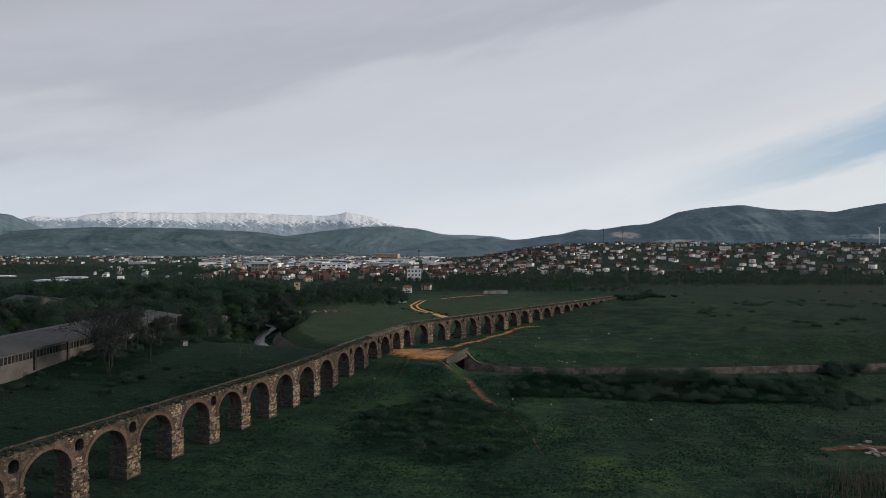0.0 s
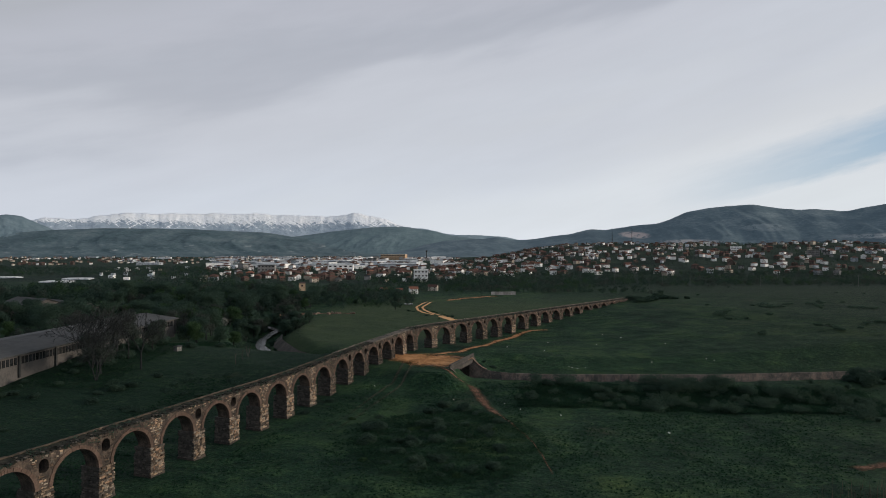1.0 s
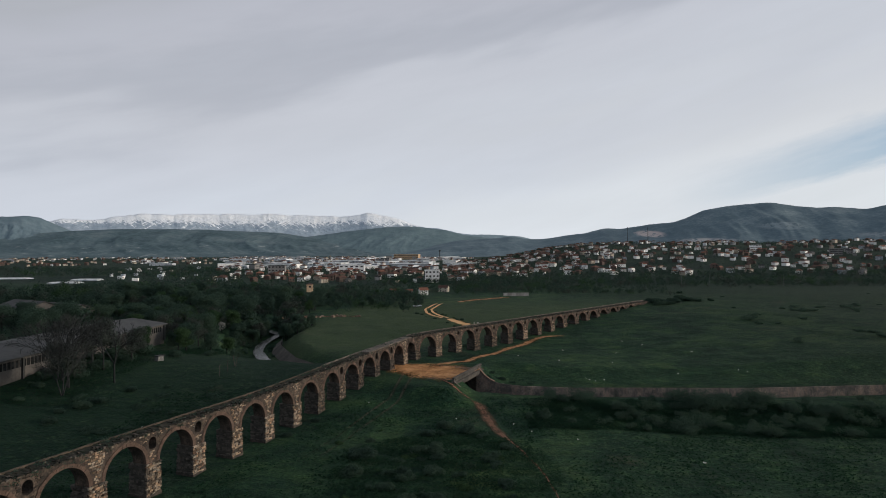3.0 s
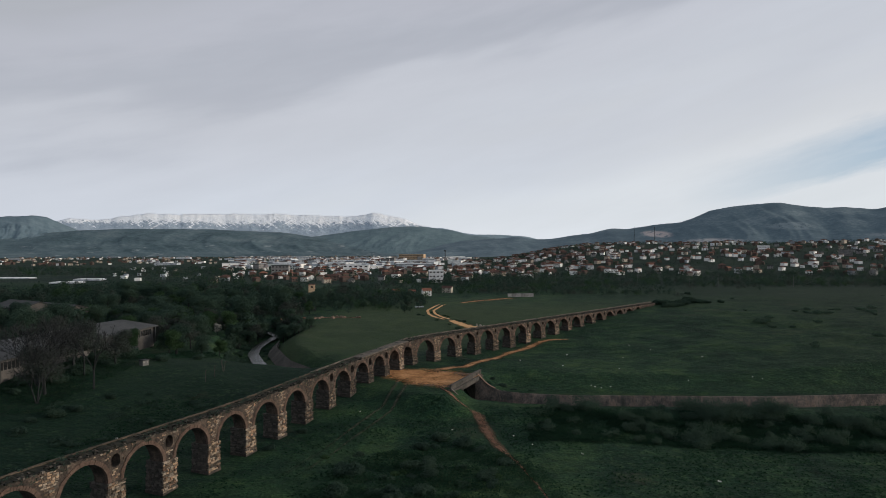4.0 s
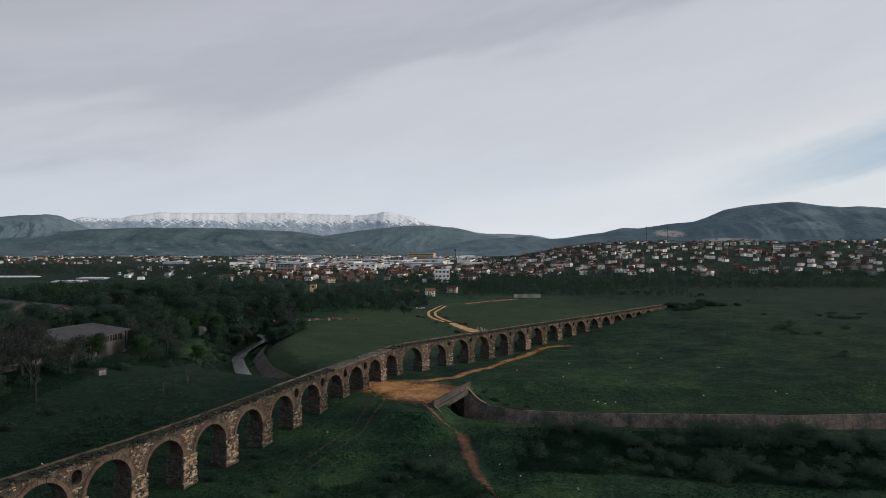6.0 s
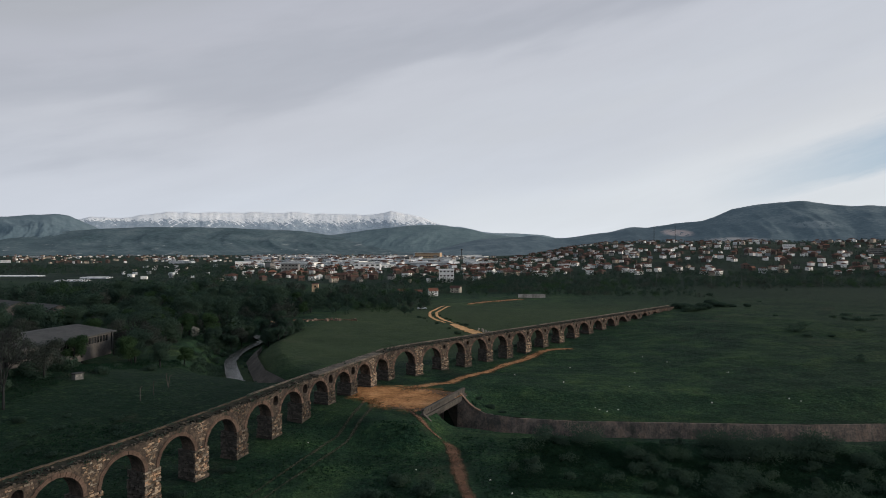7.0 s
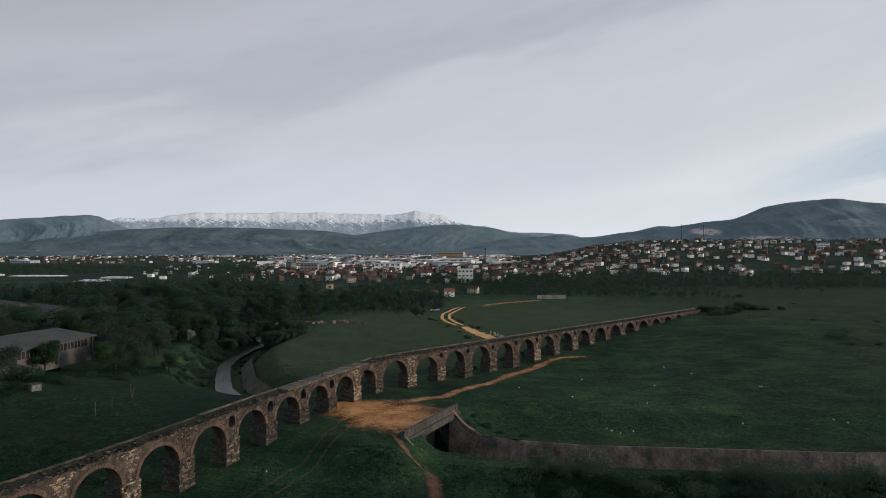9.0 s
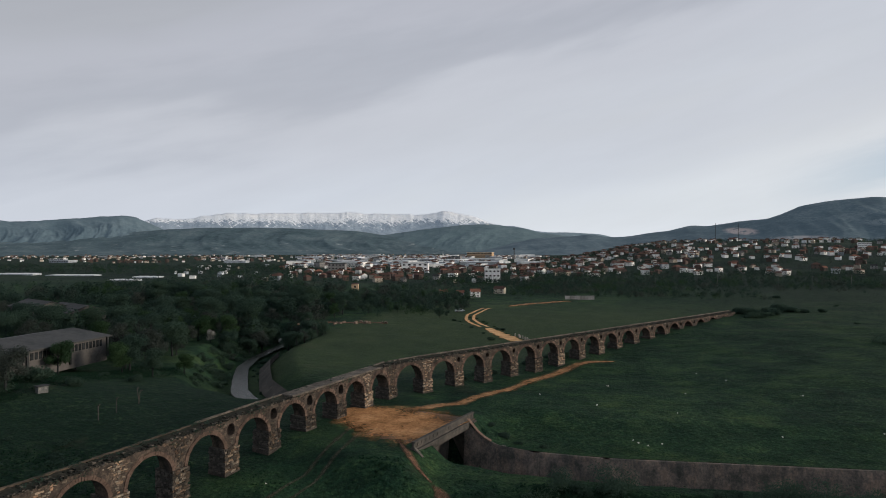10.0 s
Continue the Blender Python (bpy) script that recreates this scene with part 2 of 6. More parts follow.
def tint_stones(m):
    """Tan, grey and reddish stones side by side."""
    t = m.node_tree
    b = next(n for n in t.nodes if n.type == "BSDF_PRINCIPLED")
    col = b.inputs["Base Color"].links[0].from_socket
    r = math_node(t, "ADD", math_node(t, "MULTIPLY", t.nodes.new("ShaderNodeNewGeometry").outputs["Random Per Island"], 7.3), math_node(t, "MULTIPLY", t.nodes.new("ShaderNodeObjectInfo").outputs["Random"], 5.1))
    tint = ramp(t, math_node(t, "FRACT", r), [(0.0, (1.0, 1.0, 1.0)), (0.3, (0.72, 0.78, 0.82)), (0.55, (1.12, 0.95, 0.80)), (0.8, (0.95, 0.92, 0.88)), (1.0, (1.1, 0.82, 0.68))])
    t.links.new(mix_rgb(t, 1.0, col, tint, "MULTIPLY"), b.inputs["Base Color"])


tint_stones(M_STONE)
M_BRICK = surface("weathered_red_brick", three((0.044, 0.031, 0.026), (0.086, 0.060, 0.049), (0.155, 0.107, 0.085), 0.3, 0.5, 0.7), 1.1, 5, 0.92, 0.5, 7.0, 0.03, 0.0, 0.35)
M_COPING = surface("lichened_coping_stone", three((0.045, 0.042, 0.037), (0.095, 0.085, 0.074), (0.18, 0.155, 0.13)), 0.6, 6, 0.92, 0.5, 4.0, 0.05, 0.0, 0.2)
# facing stone made darker and greyer, with the inner faces' shade in its colour
M_SMEARED_SHADED = surface("shaded_lime_smeared_stone", three((0.034, 0.033, 0.031), (0.066, 0.061, 0.056), (0.125, 0.110, 0.096), 0.25, 0.5, 0.8), 1.2, 5, 0.92, 0.5, 5.0, 0.04, 0.0, 0.4)
M_LEDGE = surface("earthy_ledge_stone", three((0.034, 0.031, 0.025), (0.066, 0.054, 0.041), (0.12, 0.092, 0.068)), 0.5, 6, 0.95, 0.5, 4.0, 0.05, 0.0, 0.2)
M_CONCRETE = surface("stained_concrete", three((0.042, 0.042, 0.040), (0.080, 0.074, 0.068), (0.14, 0.126, 0.112)), 0.25, 6, 0.9, 0.35, 2.0, 0.04, 0.25)
M_CONC_RUST = surface("rust_stained_concrete", three((0.085, 0.068, 0.058), (0.17, 0.115, 0.09), (0.23, 0.165, 0.135)), 0.3, 6, 0.9, 0.35, 2.0, 0.04, 0.25)
M_MOSS = surface("dark_moss_and_weeds", three((0.010, 0.013, 0.009), (0.018, 0.021, 0.014), (0.048, 0.042, 0.032)), 0.5, 6, 0.95, 0.8, 3.0, 0.15)
M_TOPSTONE = surface("mossy_rubble", three((0.010, 0.012, 0.010), (0.026, 0.025, 0.021), (0.16, 0.14, 0.12), 0.3, 0.6, 0.9), 0.9, 6, 0.95, 0.6, 5.0, 0.05, 0.0, 0.6)
M_BED = surface("damp_canal_bed", three((0.030, 0.033, 0.034), (0.050, 0.053, 0.054), (0.085, 0.085, 0.082)), 0.2, 6, 0.55, 0.4, 1.5, 0.05)
def leaf_material(name, stops):
    """Matt leaves that let part of the light through."""
    m = surface(name, stops, 0.22, 5, 0.9, 0.0, 1, 0.1, 0.30, 0.10)
    t = m.node_tree
    b = next(n for n in t.nodes if n.type == "BSDF_PRINCIPLED")
    out = next(n for n in t.nodes if n.type == "OUTPUT_MATERIAL")
    b.inputs["Specular IOR Level"].default_value = 0.06
    through_leaf = t.nodes.new("ShaderNodeBsdfTranslucent")
    t.links.new(b.inputs["Base Color"].links[0].from_socket, through_leaf.inputs["Color"])
    mx = node(t, "ShaderNodeMixShader", Fac=0.5)
    t.links.new(b.outputs[0], mx.inputs[1])
    t.links.new(through_leaf.outputs[0], mx.inputs[2])
    t.links.new(mx.outputs[0], out.inputs[0])
    return m


M_LEAF = [leaf_material("leaf_" + n, three(a, b, c, 0.25, 0.5, 0.75)) for n, a, b, c in (
    ("dark_green", (0.036, 0.065, 0.054), (0.047, 0.083, 0.064), (0.060, 0.100, 0.070)),
    ("spring_green", (0.028, 0.058, 0.032), (0.040, 0.080, 0.040), (0.054, 0.100, 0.048)),
    ("grey_green", (0.040, 0.052, 0.048), (0.055, 0.070, 0.063), (0.072, 0.089, 0.078)))]
M_BARK = surface("grey_bark", three((0.010, 0.013, 0.014), (0.018, 0.022, 0.024), (0.030, 0.035, 0.036)), 1.5, 5, 0.95, 0.5)
M_BLOSSOM = surface("white_blossom", three((0.14, 0.15, 0.13), (0.22, 0.23, 0.21), (0.34, 0.34, 0.32)), 1.0, 5, 0.8, 0.0, 1, 0.1, 0.0, 0.4)


def canal_material():
    """Concrete with damp and rust running down it in streaks."""
    m = surface("streaked_canal_concrete", three((0.080, 0.083, 0.080), (0.165, 0.146, 0.136), (0.27, 0.225, 0.20), 0.40, 0.52, 0.64), 0.5, 7, 0.92, 0.5, 1.5, 0.08, 0.0)
    t = m.node_tree
    b = next(n for n in t.nodes if n.type == "BSDF_PRINCIPLED")
    col = b.inputs["Base Color"].links[0].from_socket
    sep, comb = t.nodes.new("ShaderNodeSeparateXYZ"), t.nodes.new("ShaderNodeCombineXYZ")
    t.links.new(t.nodes.new("ShaderNodeNewGeometry").outputs["Position"], sep.inputs[0])
    t.links.new(math_node(t, "MULTIPLY", sep.outputs[0], 1.3), comb.inputs[0])
    t.links.new(math_node(t, "MULTIPLY", sep.outputs[2], 0.6), comb.inputs[2])
    streak = ramp(t, noise_tex(t, comb.outputs[0], 0.55, 4.0, 0.7), [(0.34, (0.50, 0.55, 0.55)), (0.48, (0.84, 0.84, 0.84)), (0.60, (1.12, 1.0, 0.93)), (0.74, (0.7, 0.72, 0.72))])
    t.links.new(mix_rgb(t, 1.0, col, streak, "MULTIPLY"), b.inputs["Base Color"])
    return m


M_CANAL = canal_material()


def water_material():
    m = surface("river_water", three((0.02, 0.026, 0.024), (0.03, 0.036, 0.034), (0.045, 0.05, 0.045)), 0.4, 5, 0.16, 1.0, 1.5, 0.14)
    next(n for n in m.node_tree.nodes if n.type == "BSDF_PRINCIPLED").inputs["Specular IOR Level"].default_value = 0.5
    return m


M_WATER = water_material()


# ---- helpers for meshes ----
def mesh_from(name, verts, faces, material=None, smooth=False):
    me = bpy.data.meshes.new(name)
    me.from_pydata([tuple(map(float, v)) for v in verts], [], faces)
    if material:
        me.materials.append(material)
    if smooth:
        me.polygons.foreach_set("use_smooth", [True] * len(me.polygons))
    me.update()
    return me


def part(name, me, parent, label="", kind=""):
    ob = new(name, me)
    if parent:
        ob.parent = parent
    return tagged(ob, label=label, kind=kind)


class Shape:
    """Collects boxes, quads and loops into one mesh."""

    def __init__(self):
        self.v, self.f = [], []

    def quad(self, *pts):
        n = len(self.v)
        self.v.extend(tuple(p) for p in pts)
        self.f.append(tuple(range(n, n + len(pts))))

    def box(self, c, size, m=None, jit=0.0, rnd=None, taper=1.0):
        n = len(self.v)
        for sz in (-1, 1):
            for sx, sy in ((-1, -1), (1, -1), (1, 1), (-1, 1)):
                k = taper if sz > 0 else 1.0
                p = Vector((sx * size[0] / 2 * k, sy * size[1] / 2 * k, sz * size[2] / 2))
                if jit:
                    p += Vector((rnd.uniform(-jit, jit), rnd.uniform(-jit, jit), rnd.uniform(-jit, jit)))
                if m is not None:
                    p = m @ p
                self.v.append((p.x + c[0], p.y + c[1], p.z + c[2]))
        for q in ((0, 3, 2, 1), (4, 5, 6, 7), (0, 1, 5, 4), (1, 2, 6, 5), (2, 3, 7, 6), (3, 0, 4, 7)):
            self.f.append(tuple(n + i for i in q))

    def tube(self, a, b, ra, rb, seg=6):
        a, b = Vector(a), Vector(b)
        d = (b - a).normalized()
        s = d.orthogonal().normalized()
        t = d.cross(s)
        n = len(self.v)
        for p, r in ((a, ra), (b, rb)):
            for i in range(seg):
                w = 2 * math.pi * i / seg
                self.v.append(tuple(p + (s * math.cos(w) + t * math.sin(w)) * r))
        for i in range(seg):
            j = (i + 1) % seg
            self.f.append((n + i, n + j, n + seg + j, n + seg + i))
        self.f.append(tuple(n + seg + i for i in range(seg)))

    def mesh(self, name, material, smooth=False):
        return mesh_from(name, self.v, self.f, material, smooth)


def smooth_step(a, b, v):
    t = np.clip((np.asarray(v, float) - a) / (b - a), 0, 1)
    return t * t * (3 - 2 * t)


def fractal(x, y, size, seed):
    """Cheap rolling noise, about -1 to 1, from a few sines in turned directions."""
    r = np.random.RandomState(seed)
    out = 0
    for i in range(7):
        a, p = r.uniform(0, 6.28), r.uniform(0, 6.28)
        k = 2 * np.pi / size * r.uniform(0.6, 2.2)
        out = out + np.sin((x * np.cos(a) + y * np.sin(a)) * k + p) / 3.2
    return out


def to_line(x, y, pts):
    """Distance to a polyline, how far along it, and on which side (positive: right of the way)."""
    best = np.full(np.shape(x), 1e9)
    along, side, run = np.zeros(np.shape(x)), np.zeros(np.shape(x)), 0.0
    for (ax, ay), (bx, by) in zip(pts, pts[1:]):
        L = math.hypot(bx - ax, by - ay)
        dx, dy = (bx - ax) / L, (by - ay) / L
        s = np.clip((x - ax) * dx + (y - ay) * dy, 0, L)
        d = np.hypot(x - ax - s * dx, y - ay - s * dy)
        near = d < best
        best = np.where(near, d, best)
        along = np.where(near, run + s, along)
        side = np.where(near, np.sign((x - ax) * dy - (y - ay) * dx), side)
        run += L
    return best, along, side


# ---- the lie of the land ----
CANAL = [(-18, 147), (-10, 143.6), (0, 140.2), (10, 139.2), (45, 141), (62, 143.8), (90, 148.5), (160, 159), (420, 178)]
RIVER = [(-30, 158), (-46, 174), (-57, 182), (-67, 194), (-74, 207), (-80.5, 220), (-84.5, 234), (-86.5, 248), (-87.5, 262), (-96, 274), (-112, 280), (-134, 284), (-180, 300), (-260, 332)]


def land(x, y, cut=True):
    x, y = np.asarray(x, float), np.asarray(y, float)
    u = (x - FAR_O.x) * FAR_D.x + (y - FAR_O.y) * FAR_D.y
    v = (x - FAR_O.x) * FAR_D.y - (y - FAR_O.y) * FAR_D.x
    z = 5.2 * (0.35 * smooth_step(30, 112, u) + 0.65 * np.clip((u - 36) / 74, 0, 1)) - 9.4 * smooth_step(270, 500, y)
    z = z * (1 - 0.25 * smooth_step(60, 200, v))
    behind = smooth_step(4, 42, -v)
    z = z * (1 - behind) - 4.6 * behind * smooth_step(150, 190, y)
    z = z - 2.6 * (1 - smooth_step(104, 150, y - 15 * smooth_step(-28, -12, x)))
    z = z + 1.9 * smooth_step(50, 85, -x) * (1 - smooth_step(200, 260, y))
    z = z - 0.8 * smooth_step(0, 40, x) * (1 - smooth_step(120, 170, y))
    hill = smooth_step(600, 1500, y + 0.12 * x) * smooth_step(-120, 260, x - 0.03 * (y - 900)) * (1 - 0.6 * smooth_step(1700, 3000, y))
    z = z + 43 * hill + 3.0 * hill * fractal(x, y, 420, 5)
    far = smooth_step(450, 900, np.hypot(x, y))
    z = z + 0.16 * fractal(x, y, 23, 1) + 0.06 * fractal(x, y, 7, 2) + 0.9 * far * fractal(x, y, 260, 3)
    # the yard by the bridge is banked up level
    dm, _, _ = to_line(x, y, [(-24, 150), (-13, 142)])
    mound = smooth_step(17, 10.8, dm) 
    face = (x + 12.1) * 0.299 + (y - 135.2) * 0.954
    mound = mound * smooth_step(0, 1, (-(x + 12.1) * 0.954 + (y - 135.2) * 0.299 + 2.0 + 6.5 * smooth_step(5, 1.5, face)) / (2.3 + 6.5 * smooth_step(5, 1.5, face)))
    z = z * (1 - mound) + 0.38 * mound
    # beds of the canal and the river
    dc, ac, sc = to_line(x, y, CANAL)
    w = smooth_step(18, 7, dc) * (1 - smooth_step(120, 200, ac))
    w = w * smooth_step(8.5, 14.5, ac)
    z = z * (1 - w) + w * np.where(sc > 0, -1.5, -2.2)
    if cut:
        z = np.where(dc < 6.1, -6.2, z)
    dr, ar, _ = to_line(x, y, RIVER)
    depth = smooth_step(14, 4.2, dr) * smooth_step(7, 26, ar)
    z = z * (1 - depth) - 8.9 * depth
    return z


def land_at(x, y):
    return float(land(np.array([x]), np.array([y]))[0])


def steps(lo, hi, fine, limit_lo, limit_hi, grow):
    mid = list(np.arange(lo, hi + 0.01, fine))
    a, d, left = lo, fine, []
    while a > limit_lo:
        d *= grow
        a -= d
        left.append(a)
    b, d, right = hi, fine, []
    while b < limit_hi:
        d *= grow
        b += d
        right.append(b)
    return np.array(left[::-1] + mid + right)


def build_ground():
    gx, gy = steps(-112, 92, 1.1, -5200, 5200, 1.06), steps(66, 262, 1.1, -1500, 5200, 1.035)
    X, Y = np.meshgrid(gx, gy)
    Z = land(X, Y)
    nx, ny = len(gx), len(gy)
    idx = np.arange(nx * ny).reshape(ny, nx)
    faces = np.stack([idx[:-1, :-1], idx[:-1, 1:], idx[1:, 1:], idx[1:, :-1]], -1).reshape(-1, 4)
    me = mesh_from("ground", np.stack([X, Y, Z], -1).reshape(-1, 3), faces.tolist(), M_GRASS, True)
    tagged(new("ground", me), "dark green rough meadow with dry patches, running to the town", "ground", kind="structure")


build_ground()


def ribbon(name, pts, widths, material, label, category, lift=0.07, step=0.6, across=7, rag=0.25, seed=1, cut=False, level=None, open_end=False):
    """A strip laid on the land along a line, with a fraying rim."""
    P = [Vector(p) for p in pts]
    run = [0.0]
    for a, b in zip(P, P[1:]):
        run.append(run[-1] + (b - a).length)
    n = max(3, int(run[-1] / step))
    S = np.linspace(0, run[-1], n)
    xs, ys = np.interp(S, run, [p.x for p in P]), np.interp(S, run, [p.y for p in P])
    for _ in range(int(2.5 / step) + 1):
        xs[1:-1] = (xs[:-2] + xs[1:-1] * 2 + xs[2:]) / 4
        ys[1:-1] = (ys[:-2] + ys[1:-1] * 2 + ys[2:]) / 4
    ws = np.interp(S, run, widths)
    tx, ty = np.gradient(xs), np.gradient(ys)
    L = np.hypot(tx, ty)
    nx, ny = ty / L, -tx / L
    r = np.random.RandomState(seed)
    verts, edge = [], []
    for i in range(n):
        wl = ws[i] * (1 + rag * (math.sin(S[i] * 0.9 + seed) * 0.5 + r.uniform(-0.5, 0.5) * 0.5))
        for j in range(across):
            q = j / (across - 1) * 2 - 1
            px, py = xs[i] + nx[i] * q * wl / 2, ys[i] + ny[i] * q * wl / 2
            verts.append((px, py))
            ends = min(1.0, min(i, 99 if open_end else n - 1 - i) * step / 1.2)
            edge.append(min(1 - abs(q), ends * 0.6 + 0.0))
    A = np.array(verts)
    Z = land(A[:, 0], A[:, 1], cut) + lift if level is None else np.full(len(A), level)
    faces = [(i * across + j, i * across + j + 1, (i + 1) * across + j + 1, (i + 1) * across + j) for i in range(n - 1) for j in range(across - 1)]
    me = mesh_from(name, np.column_stack([A, Z]), faces, material, True)
    att = me.attributes.new("edge", "FLOAT", "POINT")
    att.data.foreach_set("value", edge)
    return tagged(new(name, me), label, category, kind="structure")


# ---- far mountains ----
def mountain(name, crest, radius, reach, material, label, rough=1.0, seed=3, foot=-8.0, jag=0.03, spurs=1.0):
    az = np.radians([c[0] for c in crest])
    el = np.array([c[1] for c in crest])
    n, rows = 560, 44
    A = np.linspace(az[0], az[-1], n)
    E = np.interp(A, az, el)
    E = np.convolve(np.pad(E, 3, "edge"), np.array([1, 2, 3, 4, 3, 2, 1]) / 16, "valid")
    E = E + jag * np.array([noise.fractal(Vector((a * 34, seed, 0)), 0.9, 2.0, 6) for a in A])
    H = radius * np.tan(np.radians(E)) + 24
    verts = []
    for i in range(rows):
        q = i / (rows - 9)                       # 1 at the crest, beyond it the far side falls
        rr = radius - reach * (1 - q)
        for j in range(n):
            x, y = -3 + rr * math.sin(A[j]), 30 + rr * math.cos(A[j])
            h = H[j]
            big = noise.ridged_multi_fractal(Vector((x / 520, y / 520, seed)), 0.9, 2.1, 5, 1.0, 2.0) - 1.0
            small = noise.fractal(Vector((x / 90, y / 90, seed + 9)), 1.0, 2.0, 4)
            prof = q ** 1.15 if q <= 1 else 1 - (q - 1) * 1.3
            belly = max(0.0, q * (1 - q) * 4)
            spur = noise.ridged_multi_fractal(Vector((A[j] * 19 + 0.5 * math.sin(q * 4 + seed), q * 0.9, seed + 4)), 0.8, 2.2, 5, 1.0, 2.0) - 1.0
            z = foot + (h - foot) * prof + rough * ((big * (0.20 - 0.12 * spurs) + spur * 0.15 * spurs) * belly * (h - foot) + small * 0.02 * h * min(1, 2 * q))
            verts.append((x, y, min(z, h * (0.985 if q < 0.93 else 1.03))))
    faces = [(i * n + j, i * n + j + 1, (i + 1) * n + j + 1, (i + 1) * n + j) for i in range(rows - 1) for j in range(n - 1)]
    return tagged(new(name, mesh_from(name, verts, faces, material, True)), label, "mountain", kind="structure")


def snow_material():
    """Snow that thins downhill into rock painted haze-blue, caught between ribs that run slantwise down the slope."""
    m = surface("snow_and_hazed_rock", three((0.74, 0.81, 0.90), (0.82, 0.88, 0.95), (0.88, 0.92, 0.97)), 0.010, 6, 0.9, 0.5, 0.02, 18)
    t = m.node_tree
    b = next(n for n in t.nodes if n.type == "BSDF_PRINCIPLED")
    white = b.inputs["Base Color"].links[0].from_socket
    pos = t.nodes.new("ShaderNodeNewGeometry").outputs["Position"]
    sep = t.nodes.new("ShaderNodeSeparateXYZ")
    t.links.new(pos, sep.inputs[0])
    az = math_node(t, "ARCTAN2", sep.outputs[0], sep.outputs[1])
    ribs = None
    for lean, scale in ((0.012, 90.0), (-0.014, 130.0), (0.006, 230.0)):
        c = t.nodes.new("ShaderNodeCombineXYZ")
        across = math_node(t, "ADD", math_node(t, "MULTIPLY", az, scale), math_node(t, "MULTIPLY", sep.outputs[2], lean * scale / 40))
        t.links.new(across, c.inputs[0])
        t.links.new(math_node(t, "MULTIPLY", sep.outputs[2], scale / 9000), c.inputs[1])
        r = math_node(t, "ABSOLUTE", math_node(t, "SUBTRACT", noise_tex(t, c.outputs[0], 1.0, 3.0, 0.6), 0.5))
        ribs = r if ribs is None else math_node(t, "ADD", ribs, r)
    low = noise_tex(t, pos, 0.0035, 4.0, 0.6)
    line = math_node(t, "ADD", math_node(t, "DIVIDE", math_node(t, "SUBTRACT", sep.outputs[2], 188.0), 60.0), math_node(t, "MULTIPLY", math_node(t, "SUBTRACT", low, 0.5), 1.8))
    snow = math_node(t, "ADD", line, math_node(t, "MULTIPLY", math_node(t, "SUBTRACT", ribs, 0.26), 3.4))
    fac = ramp(t, snow, [(0.02, (0, 0, 0)), (0.40, (1, 1, 1))])
    # haze put into the bare rock as a pale blue tint
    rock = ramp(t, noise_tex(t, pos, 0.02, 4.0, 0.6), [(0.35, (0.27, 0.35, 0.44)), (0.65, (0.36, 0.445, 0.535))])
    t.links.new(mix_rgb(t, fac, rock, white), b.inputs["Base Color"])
    return m


M_SNOW = snow_material()
# distance haze is put into these hill colours as a blue tint
M_HILL_L = surface("hazed_far_hill", three((0.088, 0.142, 0.182), (0.112, 0.172, 0.212), (0.145, 0.208, 0.248)), 0.004, 7, 0.95, 0.35, 0.008, 15)
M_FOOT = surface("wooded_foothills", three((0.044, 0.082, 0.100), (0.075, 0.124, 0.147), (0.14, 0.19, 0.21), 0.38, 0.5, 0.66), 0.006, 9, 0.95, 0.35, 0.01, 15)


def flecks(m, scale, rise, lo, hi, colour, top=1e4):
    """Small pale fields, scree and roofs strewn over a far slope, below a given height."""
    t = m.node_tree
    b = next(n for n in t.nodes if n.type == "BSDF_PRINCIPLED")
    col = b.inputs["Base Color"].links[0].from_socket
    sep, comb = t.nodes.new("ShaderNodeSeparateXYZ"), t.nodes.new("ShaderNodeCombineXYZ")
    t.links.new(t.nodes.new("ShaderNodeNewGeometry").outputs["Position"], sep.inputs[0])
    t.links.new(sep.outputs[0], comb.inputs[0])
    t.links.new(math_node(t, "MULTIPLY", sep.outputs[2], rise), comb.inputs[2])
    f = math_node(t, "DIVIDE", math_node(t, "SUBTRACT", noise_tex(t, comb.outputs[0], scale, 5.0, 0.7), lo), hi - lo, None, True)
    f = math_node(t, "MULTIPLY", f, math_node(t, "DIVIDE", math_node(t, "SUBTRACT", top, sep.outputs[2]), 30.0, None, True))
    t.links.new(mix_rgb(t, f, col, colour), b.inputs["Base Color"])


def quarry(m, centre, size, colour):
    """A pale dug-out patch on a far slope."""
    t = m.node_tree
    b = next(n for n in t.nodes if n.type == "BSDF_PRINCIPLED")
    col = b.inputs["Base Color"].links[0].from_socket
    pos = t.nodes.new("ShaderNodeNewGeometry").outputs["Position"]
    sub, div, length = (t.nodes.new("ShaderNodeVectorMath") for _ in range(3))
    sub.operation, div.operation, length.operation = "SUBTRACT", "DIVIDE", "LENGTH"
    sub.inputs[1].default_value, div.inputs[1].default_value = centre, size
    t.links.new(pos, sub.inputs[0])
    t.links.new(sub.outputs[0], div.inputs[0])
    t.links.new(div.outputs[0], length.inputs[0])
    f = math_node(t, "SUBTRACT", 1.0, length.outputs["Value"], None, True)
    f = math_node(t, "MULTIPLY", f, math_node(t, "MULTIPLY", math_node(t, "SUBTRACT", noise_tex(t, pos, 0.03, 5.0, 0.75), 0.42), 12.0, None, True), None, True)
    t.links.new(mix_rgb(t, math_node(t, "MULTIPLY", f, 2.6, None, True), col, colour), b.inputs["Base Color"])


